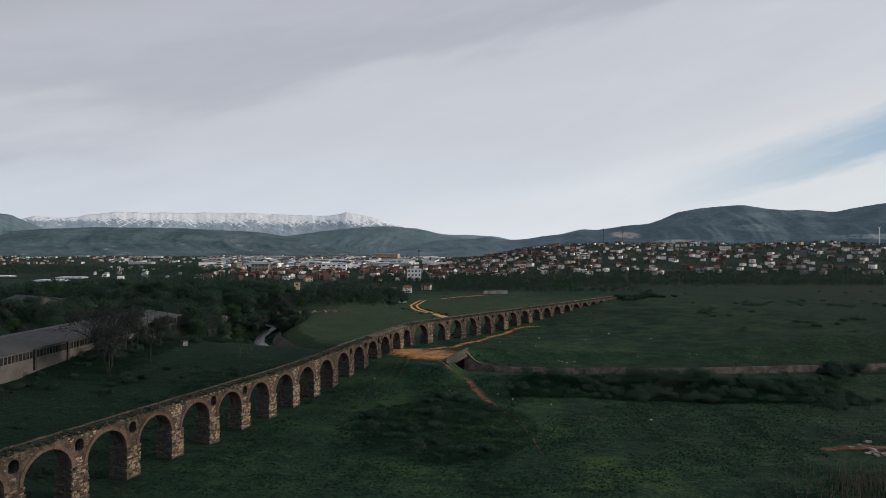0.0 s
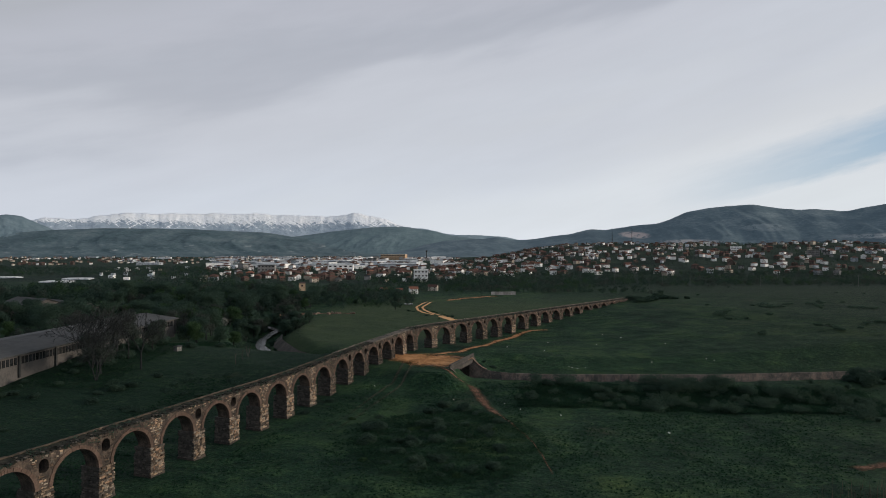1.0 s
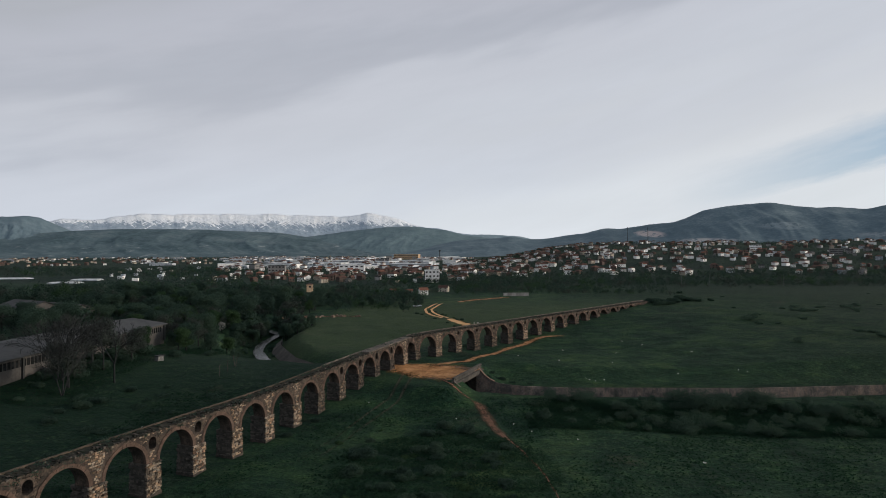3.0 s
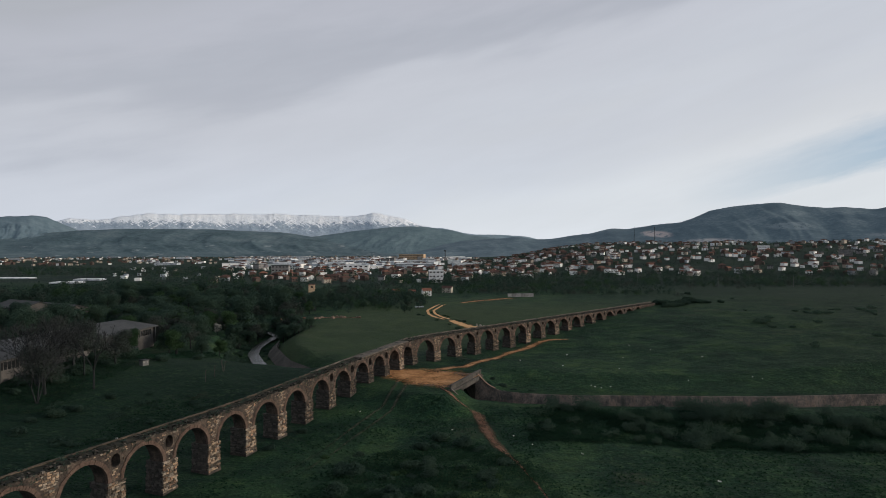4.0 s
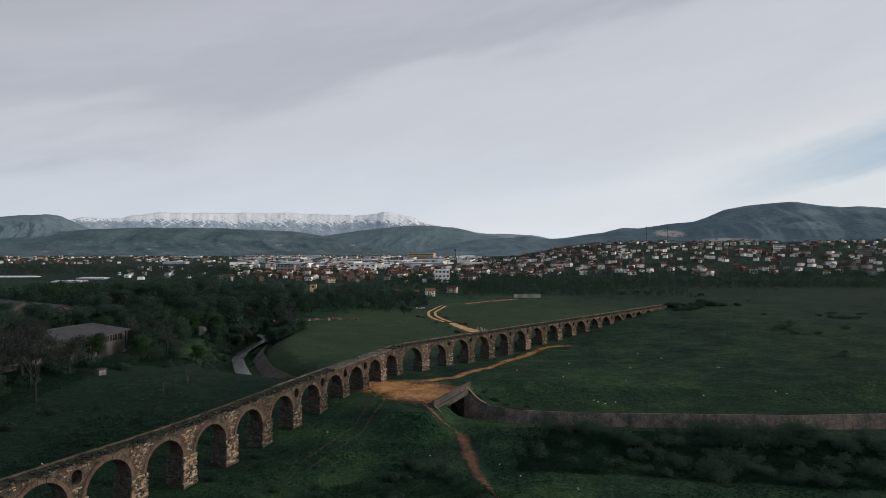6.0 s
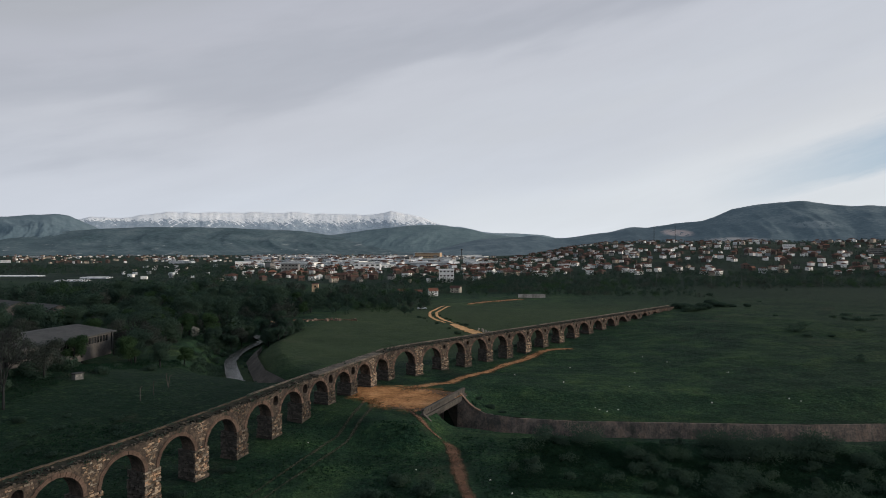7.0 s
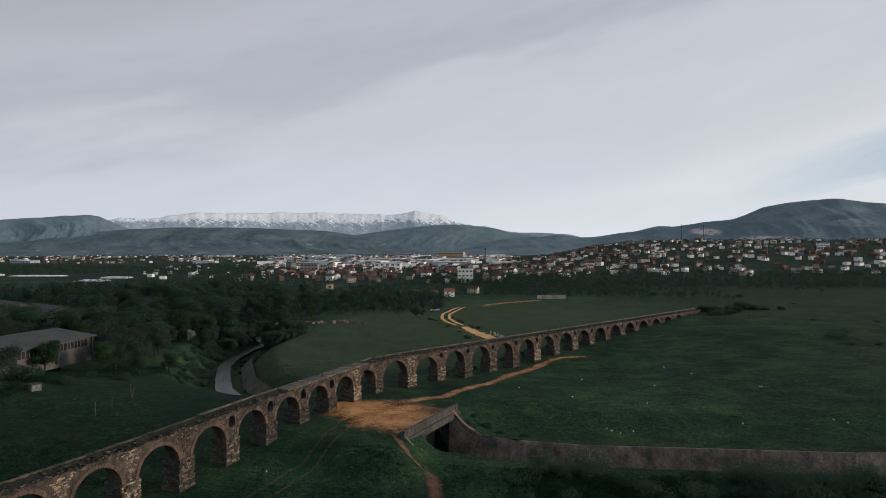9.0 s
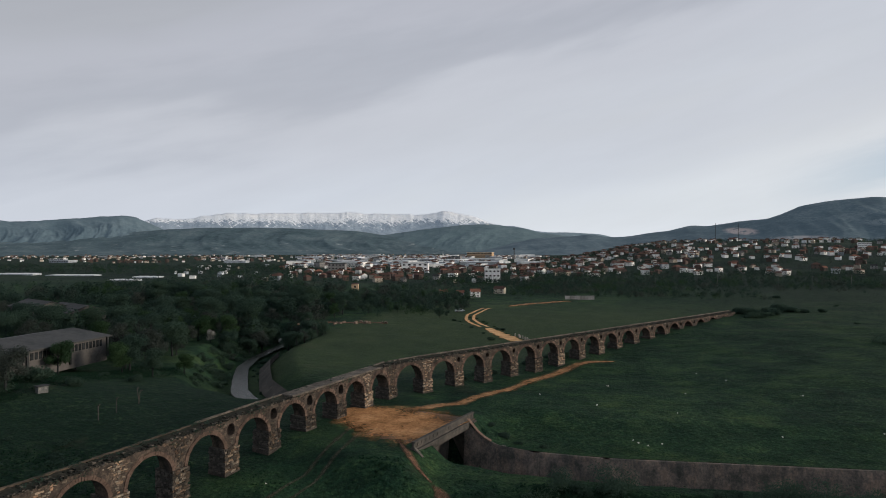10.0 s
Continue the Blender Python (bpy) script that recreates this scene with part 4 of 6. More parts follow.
# ---- bridge and canal ----
def build_bridge():
    rnd = random.Random(3)
    br = tagged(new("bridge"), "low concrete bridge over the canal with solid parapet", "bridge")
    a, b = Vector((-12.1, 135.2)), Vector((-7.4, 150.2))
    way = (b - a).normalized()
    inn = Vector((-way.y, way.x))
    length = (b - a).length
    rot = Matrix.Rotation(math.atan2(way.y, way.x), 3, "Z")

    def spot(s, d, z):
        p = a + way * s + inn * d
        return (p.x, p.y, z)

    deck = Shape()
    deck.box(spot(length / 2, 4.2, -0.1), (length, 9.0, 0.9), rot)
    part("deck", deck.mesh("deck", M_CONCRETE), br)
    beam = Shape()
    beam.box(spot(length / 2, -0.05, -0.25), (length, 0.5, 0.55), rot)
    part("edge_beam", beam.mesh("edge_beam", M_CONCRETE), br, "concrete edge beam")
    para = Shape()
    para.box(spot(length / 2, 0.12, 0.42), (length, 0.30, 0.36), rot)
    para.box(spot(length / 2, 0.12, 1.16), (length + 0.1, 0.44, 0.2), rot)
    s = 0.2
    while s < length:
        para.box(spot(s, 0.12, 0.82), (0.55 if rnd.random() < 0.7 else 1.2, 0.26, 0.5), rot)
        s += 0.95
    para.box(spot(length / 2, 0.15, 0.82), (length - 0.02, 0.16, 0.56), rot)
    part("parapet", para.mesh("parapet", M_CONCRETE), br, "weathered concrete parapet with shallow recesses")
    for s in (0.4, length - 0.4):
        ab = Shape()
        ab.box(spot(s, 4.0, -3.2), (0.9, 9.0, 6.6), rot)
        part("abutment", ab.mesh("abutment", M_CONCRETE), br)
    dark = Shape()
    dark.box(spot(length / 2, 3.4, -3.2), (length, 0.4, 6.6), rot)
    part("culvert_wall", dark.mesh("culvert_wall", M_CONCRETE), br, "dark back of the culvert")
    # wing wall that runs down the bank from the near end
    wing = Shape()
    top, low = Vector((a.x, a.y, 0.6)), Vector((a.x - inn.x * 4.6 - way.x * 0.8, a.y - inn.y * 4.6 - way.y * 0.8, -2.6))
    thick = Vector((way.x, way.y, 0)) * 0.35
    deep = Vector((0, 0, -4.5))
    wing.quad(top, low, low + thick, top + thick)
    wing.quad(top + thick, low + thick, low + thick + deep, top + thick + deep)
    wing.quad(low, top, top + deep, low + deep)
    wing.quad(low, low + deep, low + thick + deep, low + thick)
    part("wing_wall", wing.mesh("wing_wall", M_CONCRETE), br, "sloping concrete wing wall")
    # walls of the canal, panel by panel
    cw = tagged(new("canal_wall"), "stained concrete canal wall in cast panels", "wall", kind="structure")
    line = [Vector(p) for p in [(-10.2, 144.2)] + CANAL[2:]]
    run = 0.0
    for p, q in zip(line, line[1:]):
        L = (q - p).length
        d = (q - p).normalized()
        n = Vector((-d.y, d.x))
        r = Matrix.Rotation(math.atan2(d.y, d.x), 3, "Z")
        s = 0.0
        while s < L - 0.1:
            w = min(1.0 if run + s < 4.2 else 3.4, L - s)
            if (p + d * s).x < 260:
                sh = Shape()
                face, rear = n * 4.95, n * 5.35
                col = []
                for q in (s + 0.003, s + w - 0.003):
                    f_, r_ = p + d * q + face, p + d * q + rear
                    zt = float(land(np.array([r_.x]), np.array([r_.y]), False)[0]) - 0.02
                    zt = max(zt, 1.0 - 0.95 * (run + q))
                    foot_ = f_ - n * 0.35
                    col.append([(foot_.x, foot_.y, -6.6), (f_.x, f_.y, zt), (r_.x, r_.y, zt), (r_.x, r_.y, -6.6)])
                a_, b_ = col
                sh.quad(a_[0], b_[0], b_[1], a_[1])
                sh.quad(a_[1], b_[1], b_[2], a_[2])
                sh.quad(a_[3], a_[2], b_[2], b_[3])
                sh.quad(a_[0], a_[1], a_[2], a_[3])
                sh.quad(b_[3], b_[2], b_[1], b_[0])
                part("panel", sh.mesh("panel", M_CANAL), cw)
                if run + s < 3.9:
                    cp = Shape()
                    up = Vector((0, 0, 0.14))
                    lip = [Vector(a_[1]) - Vector((*n, 0)) * 0.12, Vector(b_[1]) - Vector((*n, 0)) * 0.12, Vector(b_[2]), Vector(a_[2])]
                    cp.quad(*(v + up for v in lip))
                    cp.quad(lip[0], lip[1], lip[1] + up, lip[0] + up)
                    cp.quad(lip[1], lip[2], lip[2] + up, lip[1] + up)
                    cp.quad(lip[3], lip[0], lip[0] + up, lip[3] + up)
                    part("coping", cp.mesh("coping", M_CONC_RUST), cw, "paler concrete coping")
            s += w
        run += L


build_bridge()


# ---- trees and bushes ----
def leaf_quads(sh, rnd, centre, radius, count, size, squash=0.8):
    """Leaf clumps scattered through a lumpy ball, thickest near its skin."""
    c = Vector(centre)
    for _ in range(count):
        d = Vector((rnd.gauss(0, 1), rnd.gauss(0, 1), rnd.gauss(0, 1))).normalized()
        r = radius * (rnd.random() ** 0.4) * (0.85 + 0.3 * noise.noise(d * 2.1 + c))
        p = c + Vector((d.x * r, d.y * r, d.z * r * squash))
        n = (d + Vector((rnd.uniform(-1, 1), rnd.uniform(-1, 1), rnd.uniform(-0.4, 1.2)))).normalized()
        a = n.orthogonal().normalized()
        a = Matrix.Rotation(rnd.uniform(0, 6.28), 3, n) @ a
        b = n.cross(a)
        s = size * rnd.uniform(0.6, 1.4)
        sh.quad(p - a * s, p - b * s * 0.55, p + a * s, p + b * s * 0.55)


def limbs(sh, rnd, base, height, girth, spread, count):
    """A tapered, slightly crooked trunk with limbs; returns where the limbs end."""
    p, tips = Vector(base), []
    seg = 5
    lean = Vector((rnd.uniform(-0.06, 0.06), rnd.uniform(-0.06, 0.06), 0))
    for i in range(seg):
        q = p + Vector((lean.x + rnd.uniform(-0.05, 0.05), lean.y + rnd.uniform(-0.05, 0.05), 1)) * (height * 0.72 / seg)
        sh.tube(p, q, girth * (1 - i / seg * 0.75), girth * (1 - (i + 1) / seg * 0.75), 7)
        if i >= 1:
            for _ in range(max(1, count // 4)):
                a = rnd.uniform(0, 6.28)
                tip = q + Vector((math.cos(a) * spread, math.sin(a) * spread, spread * rnd.uniform(0.3, 1.0))) * rnd.uniform(0.5, 1.0)
                sh.tube(q, tip, girth * 0.35 * (1 - i / seg * 0.5), girth * 0.08, 5)
                tips.append(tip)
        p = q
    tips.append(p + Vector((0, 0, height * 0.12)))
    return tips


def leafy_tree(seed, height, width, leaf, material, label, leaves=1300):
    rnd = random.Random(seed)
    ob = tagged(new("tree"), label, "tree")
    tr = Shape()
    tips = limbs(tr, rnd, (0, 0, -0.3), height, height * 0.026 + 0.05, width * 0.42, 8)
    part("trunk", tr.mesh("trunk", M_BARK), ob)
    cr = Shape()
    each = int(leaves * 2.8) // len(tips)
    for t in tips:
        r = width * rnd.uniform(0.26, 0.40)
        leaf_quads(cr, rnd, (t.x, t.y, max(t.z, height * 0.3)), r, each * 2, leaf * 0.48, 0.8)
    part("crown", cr.mesh("crown", material), ob)
    return ob


def bare_tree(seed, height, label, stems=1):
    """Many fine leafless branches that fork three times."""
    rnd = random.Random(seed)
    ob = tagged(new("bare_tree"), label, "tree")
    tr, tw = Shape(), Shape()

    def grow(sh, p, d, length, girth, level):
        q = p + d * length
        sh.tube(p, q, max(girth, 0.022), max(girth * 0.62, 0.018), 5 if level < 2 else 3)
        if level >= 6:
            return
        for _ in range(3 if level < 3 else 2):
            a = d.orthogonal().normalized()
            a = Matrix.Rotation(rnd.uniform(0, 6.28), 3, d) @ a
            nd = (d + a * rnd.uniform(0.35, 0.85) + Vector((0, 0, 0.15))).normalized()
            grow(tw if level >= 1 else tr, q, nd, length * rnd.uniform(0.62, 0.82), girth * 0.6, level + 1)

    for s in range(stems):
        a = rnd.uniform(0, 6.28)
        tilt = 0.0 if stems == 1 else 0.35
        grow(tr, Vector((0, 0, -0.3)), Vector((math.cos(a) * tilt, math.sin(a) * tilt, 1)).normalized(), height * 0.29, 0.12 if stems > 1 else 0.17, 0)
    part("trunk", tr.mesh("trunk", M_BARK), ob)
    part("crown", tw.mesh("crown", M_BARK), ob, "leafless crown of fine branches")
    return ob


def bush(seed, size, material, label, leaves=420, leaf=0.22):
    rnd = random.Random(seed)
    cr = Shape()
    for _ in range(6):
        a, r = rnd.uniform(0, 6.28), rnd.uniform(0, size * 0.55)
        tip = Vector((math.cos(a) * r, math.sin(a) * r, size * rnd.uniform(0.3, 0.6)))
        cr.tube((tip.x * 0.2, tip.y * 0.2, -0.2), tip, 0.05, 0.02, 4)
        leaf_quads(cr, rnd, (tip.x, tip.y, tip.z * 0.7), size * rnd.uniform(0.3, 0.5), int(leaves * 0.6), leaf * 0.5, 0.7)
    return tagged(new("bush", cr.mesh("bush", material)), label, "bush")


def by_blossom(x, y):
    """True where a tree would crowd out the blossoming one."""
    d, _, _ = to_line(np.array([x]), np.array([y]), [(-98.2, 233.6), (-80, 186)])
    return float(d[0]) < (4.5 if y > 212 else 2.5)


TREE_KINDS = [
    leafy_tree(1, 9, 7, 0.34, M_LEAF[0], "dark green leafy tree among scrub"),
    leafy_tree(2, 7, 6, 0.32, M_LEAF[0], "rounded dark green tree beside the river"),
    leafy_tree(3, 8, 5.5, 0.32, M_LEAF[1], "spring-green tree with loose crown"),
    leafy_tree(4, 11, 8, 0.38, M_LEAF[0], "tall dark green broad-crowned tree"),
    leafy_tree(5, 7.5, 5.5, 0.30, M_LEAF[2], "thin grey-green half-leafed tree", 700),
    leafy_tree(6, 13, 4, 0.34, M_LEAF[0], "slender dark green poplar-like tree", 1000)]
BUSH_KINDS = [
    bush(11, 2.2, M_LEAF[0], "dense dark green bush in the meadow", 620, 0.24),
    bush(12, 1.5, M_LEAF[1], "low spring-green bush in the grass"),
    bush(13, 3.2, M_LEAF[0], "broad dark thicket beside the canal", 700, 0.26),
    bush(14, 1.8, M_LEAF[0], "scrubby grey-green bush in rough grass")]
USED = set()
plant_rnd = random.Random(42)


def plant(kinds, which, x, y, scale=1.0, group="", sink=0.0):
    src = kinds[which]
    z = land_at(x, y) - sink
    m = Matrix.LocRotScale((x, y, z), Euler((0, 0, plant_rnd.uniform(0, 6.28))), None)
    if src.name not in USED:
        USED.add(src.name)
        ob = src
    else:
        ob = copy_thing(src, m)
    ob.matrix_basis = Matrix.LocRotScale((x, y, z), Euler((0, 0, plant_rnd.uniform(0, 6.28))), Vector((scale, scale, scale * plant_rnd.uniform(0.85, 1.15))))
    if group:
        tagged(ob, group=group)
    return ob


def scatter(count, region, ok, kinds, picks, lo, hi, apart, group, seed, sink=0.1):
    r = random.Random(seed)
    done = []
    for _ in range(count * 30):
        if len(done) >= count:
            break
        x, y = r.uniform(region[0], region[1]), r.uniform(region[2], region[3])
        if not ok(x, y) or any((x - a) ** 2 + (y - b) ** 2 < apart * apart for a, b in done):
            continue
        done.append((x, y))
        plant(kinds, r.choice(picks), x, y, r.uniform(lo, hi), group, sink)
    return done


def river_gap(x, y):
    d, a, s = to_line(np.array([x]), np.array([y]), RIVER)
    return float(d[0]), float(s[0])


def in_wood(x, y):
    d, s = river_gap(x, y)
    if d < 6 or x > (-89 if y > 236 else -80) or by_blossom(x, y):
        return False
    return not (-132 < x < -84 and 92 < y < 190) and not (-236 < x < -172 and 262 < y < 318)


scatter(56, (-150, -62, 176, 330), lambda x, y: river_gap(x, y)[1] < 0 and (4.5 if y > 212 else 7) < river_gap(x, y)[0] < 38 and x < -70 and not by_blossom(x, y), TREE_KINDS, (0, 1, 2, 2, 4), 0.65, 1.1, 4.2, "trees along the river", 1)
scatter(110, (-220, -82, 190, 380), in_wood, TREE_KINDS, (0, 1, 3, 3, 2, 4), 0.7, 1.1, 6.0, "trees of the left wood", 2)
scatter(54, (-150, -42, 314, 420), lambda x, y: river_gap(x, y)[0] > 7 and x < -42 - 0.05 * (y - 318) and abs(x + 108 + 0.284 * (y - 375)) > 7, TREE_KINDS, (0, 1, 2, 4, 0), 0.35, 0.65, 4.5, "trees behind the meadow", 3)
scatter(12, (-84, -68, 100, 172), lambda x, y: True, BUSH_KINDS, (0, 3, 0), 0.5, 1.0, 3.0, "bushes before the hall", 5)
scatter(11, (-90, -80, 122, 160), lambda x, y: x > -89, BUSH_KINDS, (0, 2, 3), 0.8, 1.5, 3.2, "bushes before the hall", 6)
# scrub in the near meadow and along the canal
scatter(58, (-27, 0, 80, 124), lambda x, y: ((x + 11) / 9.5) ** 2 + ((y - 95) / 13) ** 2 < 1 or (((x + 15) / 12) ** 2 + ((y - 103) / 19) ** 2 < 1 and math.sin(x * 1.3) + math.cos(y * 0.9 + x) > 0.2), BUSH_KINDS, (0, 0, 1, 3, 3), 0.5, 1.0, 1.3, "scrub in the near meadow", 7, 0.35)
scatter(20, (56, 82, 132, 152), lambda x, y: ((x - 68) / 11) ** 2 + ((y - 143) / 8) ** 2 < 1, BUSH_KINDS, (2, 0), 0.9, 1.5, 2.2, "thicket over the canal wall", 10)
scatter(26, (50, 78, 244, 268), lambda x, y: abs((x - 50) * 0.62 - (y - 250) * 0.78) < 6, BUSH_KINDS, (0, 2), 0.8, 1.2, 1.6, "bushes at the end of the aqueduct", 11)
scatter(18, (60, 320, 190, 420), lambda x, y: True, BUSH_KINDS, (0, 3, 1), 0.4, 0.8, 10, "bushes in the far field", 12, 0.45)
scatter(34, (-88, -28, 165, 262), lambda x, y: 2.6 < river_gap(x, y)[0] < 5.5, BUSH_KINDS, (0, 1, 3), 0.4, 0.8, 2, "bushes on the river bank", 13, 0.2)
scatter(14, (-40, -10, 258, 330), lambda x, y: abs(x - (-12 - (y - 258) * 0.42)) < 6 and abs(x - (-12 - (y - 258) * 0.42)) > 3.5, BUSH_KINDS, (0, 1), 0.4, 0.9, 3, "bushes beside the dirt road", 14, 0.2)
for x, y, sc in ((-3.2, 150.2, 0.6), (-1.0, 148.2, 0.5), (2.4, 147.0, 0.45), (-5.2, 152.0, 0.5)):
    plant(BUSH_KINDS, 0, x, y, sc, "bushes by the bridge", 0.3)
for x, y in ((-33.5, 112.2), (-31.2, 119.6), (-27.0, 147.0), (-47.5, 60)):
    plant(BUSH_KINDS, 0, x - 1.4, y - 2.2, 0.55, "bushes under the arches", 0.2)

scatter(16, (-96, -66, 236, 330), lambda x, y: river_gap(x, y)[1] > 0 and 4 < river_gap(x, y)[0] < 13, TREE_KINDS, (1, 0, 4), 0.45, 0.75, 3.6, "trees on the inner river bank", 15)
scatter(34, (-135, -74, 248, 300), lambda x, y: 2.4 < river_gap(x, y)[0] < 9, TREE_KINDS, (1, 0, 4, 0), 0.6, 0.95, 3.4, "trees on the river bank", 16)
for i in range(22):
    u = 18 + 68 * i / 21 + plant_rnd.uniform(-1.5, 1.5)
    q = FAR_O + FAR_D * u + Vector((-FAR_D.y, FAR_D.x)) * plant_rnd.uniform(3.6, 7.0)
    plant(BUSH_KINDS, plant_rnd.choice((0, 0, 3)), q.x, q.y, plant_rnd.uniform(0.5, 0.9), "bushes behind the aqueduct", 0.2)
for x, y in ((90, 470), (94, 474), (99, 472), (86, 476), (120, 455), (72, 462)):
    plant(BUSH_KINDS, 2, x, y, 1.1, "bushes in the far field", 0.2)
# leafless trees before the hall
BARE_KINDS = [bare_tree(21, 11, "tall leafless tree with spreading fine branches"), bare_tree(22, 9.5, "many-stemmed leafless tree with fine twigs", 4)]
for x, y, which, sc in ((-83.5, 130, 1, 1.5), (-74, 131, 0, 1.3), (-88.3, 136, 1, 1.2), (-78.4, 123, 1, 1.05), (-80.5, 138, 0, 1.15), (-96, 196, 1, 0.9), (-100, 205, 0, 0.9)):
    plant(BARE_KINDS, which, x, y, sc, "leafless trees near the hall")
scatter(12, (-91, -86, 98, 136), lambda x, y: True, BUSH_KINDS, (0, 3, 1), 0.4, 0.8, 2.0, "bushes before the hall", 17)
plant(TREE_KINDS, 2, -90.3, 168, 0.78, "trees by the hall")
plant(TREE_KINDS, 4, -88, 153, 0.85, "trees by the hall")
for x, y, w, sc in ((-85.5, 142, 4, 1.35), (-80, 127, 4, 1.2), (-79.5, 146, 4, 1.0)):
    plant(TREE_KINDS, w, x, y, sc, "trees by the hall")
blossom = leafy_tree(31, 4.2, 2.6, 0.2, M_BLOSSOM, "small white-blossoming tree at the wood's edge", 420)
blossom.location = (-98.2, 233.6, land_at(-98.2, 233.6))


# ---- buildings ----
M_WALL = {n: surface("plaster_" + n, three(a, b, c), 0.35, 6, 0.85, 0.2, 3, 0.02, 0.2, 0.3 if n == "pale" else 0.1) for n, a, b, c in (
    ("white", (0.70, 0.71, 0.71), (0.82, 0.83, 0.83), (0.90, 0.90, 0.90)),
    ("cream", (0.30, 0.27, 0.23), (0.42, 0.38, 0.32), (0.52, 0.48, 0.41)),
    ("grey", (0.14, 0.14, 0.14), (0.22, 0.22, 0.22), (0.31, 0.31, 0.31)),
    ("brick", (0.055, 0.044, 0.041), (0.085, 0.066, 0.058), (0.13, 0.100, 0.086)),
    ("pink", (0.038, 0.040, 0.041), (0.062, 0.062, 0.062), (0.098, 0.094, 0.092)),
    ("pale", (0.20, 0.23, 0.26), (0.40, 0.44, 0.49), (0.70, 0.75, 0.80)),
    ("ochre", (0.36, 0.25, 0.16), (0.48, 0.34, 0.22), (0.58, 0.43, 0.30)))}
M_TILE = surface("clay_roof_tiles", three((0.055, 0.033, 0.029), (0.125, 0.062, 0.047), (0.26, 0.118, 0.076), 0.25, 0.53, 0.8), 0.5, 6, 0.85, 0.5, 3, 0.05, 0.5)
M_ROOFGREY = surface("grey_sheet_roof", three((0.018, 0.021, 0.023), (0.030, 0.034, 0.036), (0.055, 0.058, 0.060)), 0.15, 7, 0.7, 0.3, 2, 0.03, 0.25)
M_ROOFWHITE = surface("pale_sheet_roof", three((0.46, 0.49, 0.52), (0.66, 0.69, 0.72), (0.80, 0.82, 0.84)), 0.05, 7, 0.6, 0.2, 1, 0.03, 0.45)
M_GLASS = surface("dark_window_glass", three((0.012, 0.014, 0.016), (0.02, 0.023, 0.026), (0.035, 0.04, 0.045)), 0.5, 4, 0.12, 0.0)
M_STEEL = surface("galvanised_steel", three((0.16, 0.16, 0.165), (0.24, 0.24, 0.25), (0.32, 0.32, 0.33)), 1.0, 5, 0.5, 0.1, 4, 0.02, 0.0, 0.0, 0.6)
M_POST_DIM = surface("grimy_pale_paint", three((0.07, 0.075, 0.075), (0.11, 0.115, 0.115), (0.16, 0.165, 0.165)), 0.8, 5, 0.9, 0.2)
M_POST = surface("concrete_post", three((0.20, 0.19, 0.17), (0.30, 0.28, 0.25), (0.40, 0.37, 0.33)), 1.0, 5, 0.9, 0.3)


def gable_house(w, d, h, rise, wall, roof, label, storeys=2, chimney=True, hip=False, panes=True):
    ob = tagged(new("house"), label, "house")
    sh = Shape()
    sh.box((0, 0, h / 2 - 1.5), (w, d, h + 3.0))
    if not hip:
        for sx in (-1, 1):
            tri = [(sx * w / 2, -d / 2, h), (sx * w / 2, d / 2, h), (sx * w / 2, 0, h + rise)]
            sh.quad(*(tri if sx > 0 else tri[::-1]))
    part("wall", sh.mesh("wall", wall), ob)
    o = 0.55
    rf = Shape()
    e = w / 2 + o
    top = w / 2 - d * 0.35 if hip else e
    drop = rise * o / (d / 2)
    for up in (0.0, 0.22):
        k = 1 if up else -1
        for sy in (-1, 1):
            q = [(-e, sy * (d / 2 + o), h - drop + up), (e, sy * (d / 2 + o), h - drop + up), (top, 0, h + rise + up), (-top, 0, h + rise + up)]
            rf.quad(*(q if sy * k < 0 else q[::-1]))
        if hip:
            for sx in (-1, 1):
                q = [(sx * e, -d / 2 - o, h - drop + up), (sx * e, d / 2 + o, h - drop + up), (sx * top, 0, h + rise + up)]
                rf.quad(*(q if sx * k > 0 else q[::-1]))
    c = [(-e, -d / 2 - o), (e, -d / 2 - o), (e, d / 2 + o), (-e, d / 2 + o)]
    for a, b in zip(c, c[1:] + c[:1]):
        if hip or a[1] == b[1]:
            rf.quad((*a, h - drop), (*b, h - drop), (*b, h - drop + 0.22), (*a, h - drop + 0.22))
    part("roof", rf.mesh("roof", roof), ob)
    if chimney:
        ch = Shape()
        ch.box((w * 0.2, d * 0.15, h + rise * 0.9), (0.7, 0.7, 1.8))
        ch.box((w * 0.2, d * 0.15, h + rise * 0.9 + 0.95), (0.9, 0.9, 0.15))
        part("chimney", ch.mesh("chimney", M_WALL["brick"]), ob)
    n = max(2, int(w / 5))
    for s in range(storeys if panes else 0):
        z = h / storeys * (s + 0.55)
        for i in range(n):
            x = (i + 0.5) / n * w - w / 2
            wn = Shape()
            wn.box((x, -d / 2 - 0.02, z), (1.5, 0.12, 1.4))
            part("window", wn.mesh("window", M_GLASS), ob)
    return ob


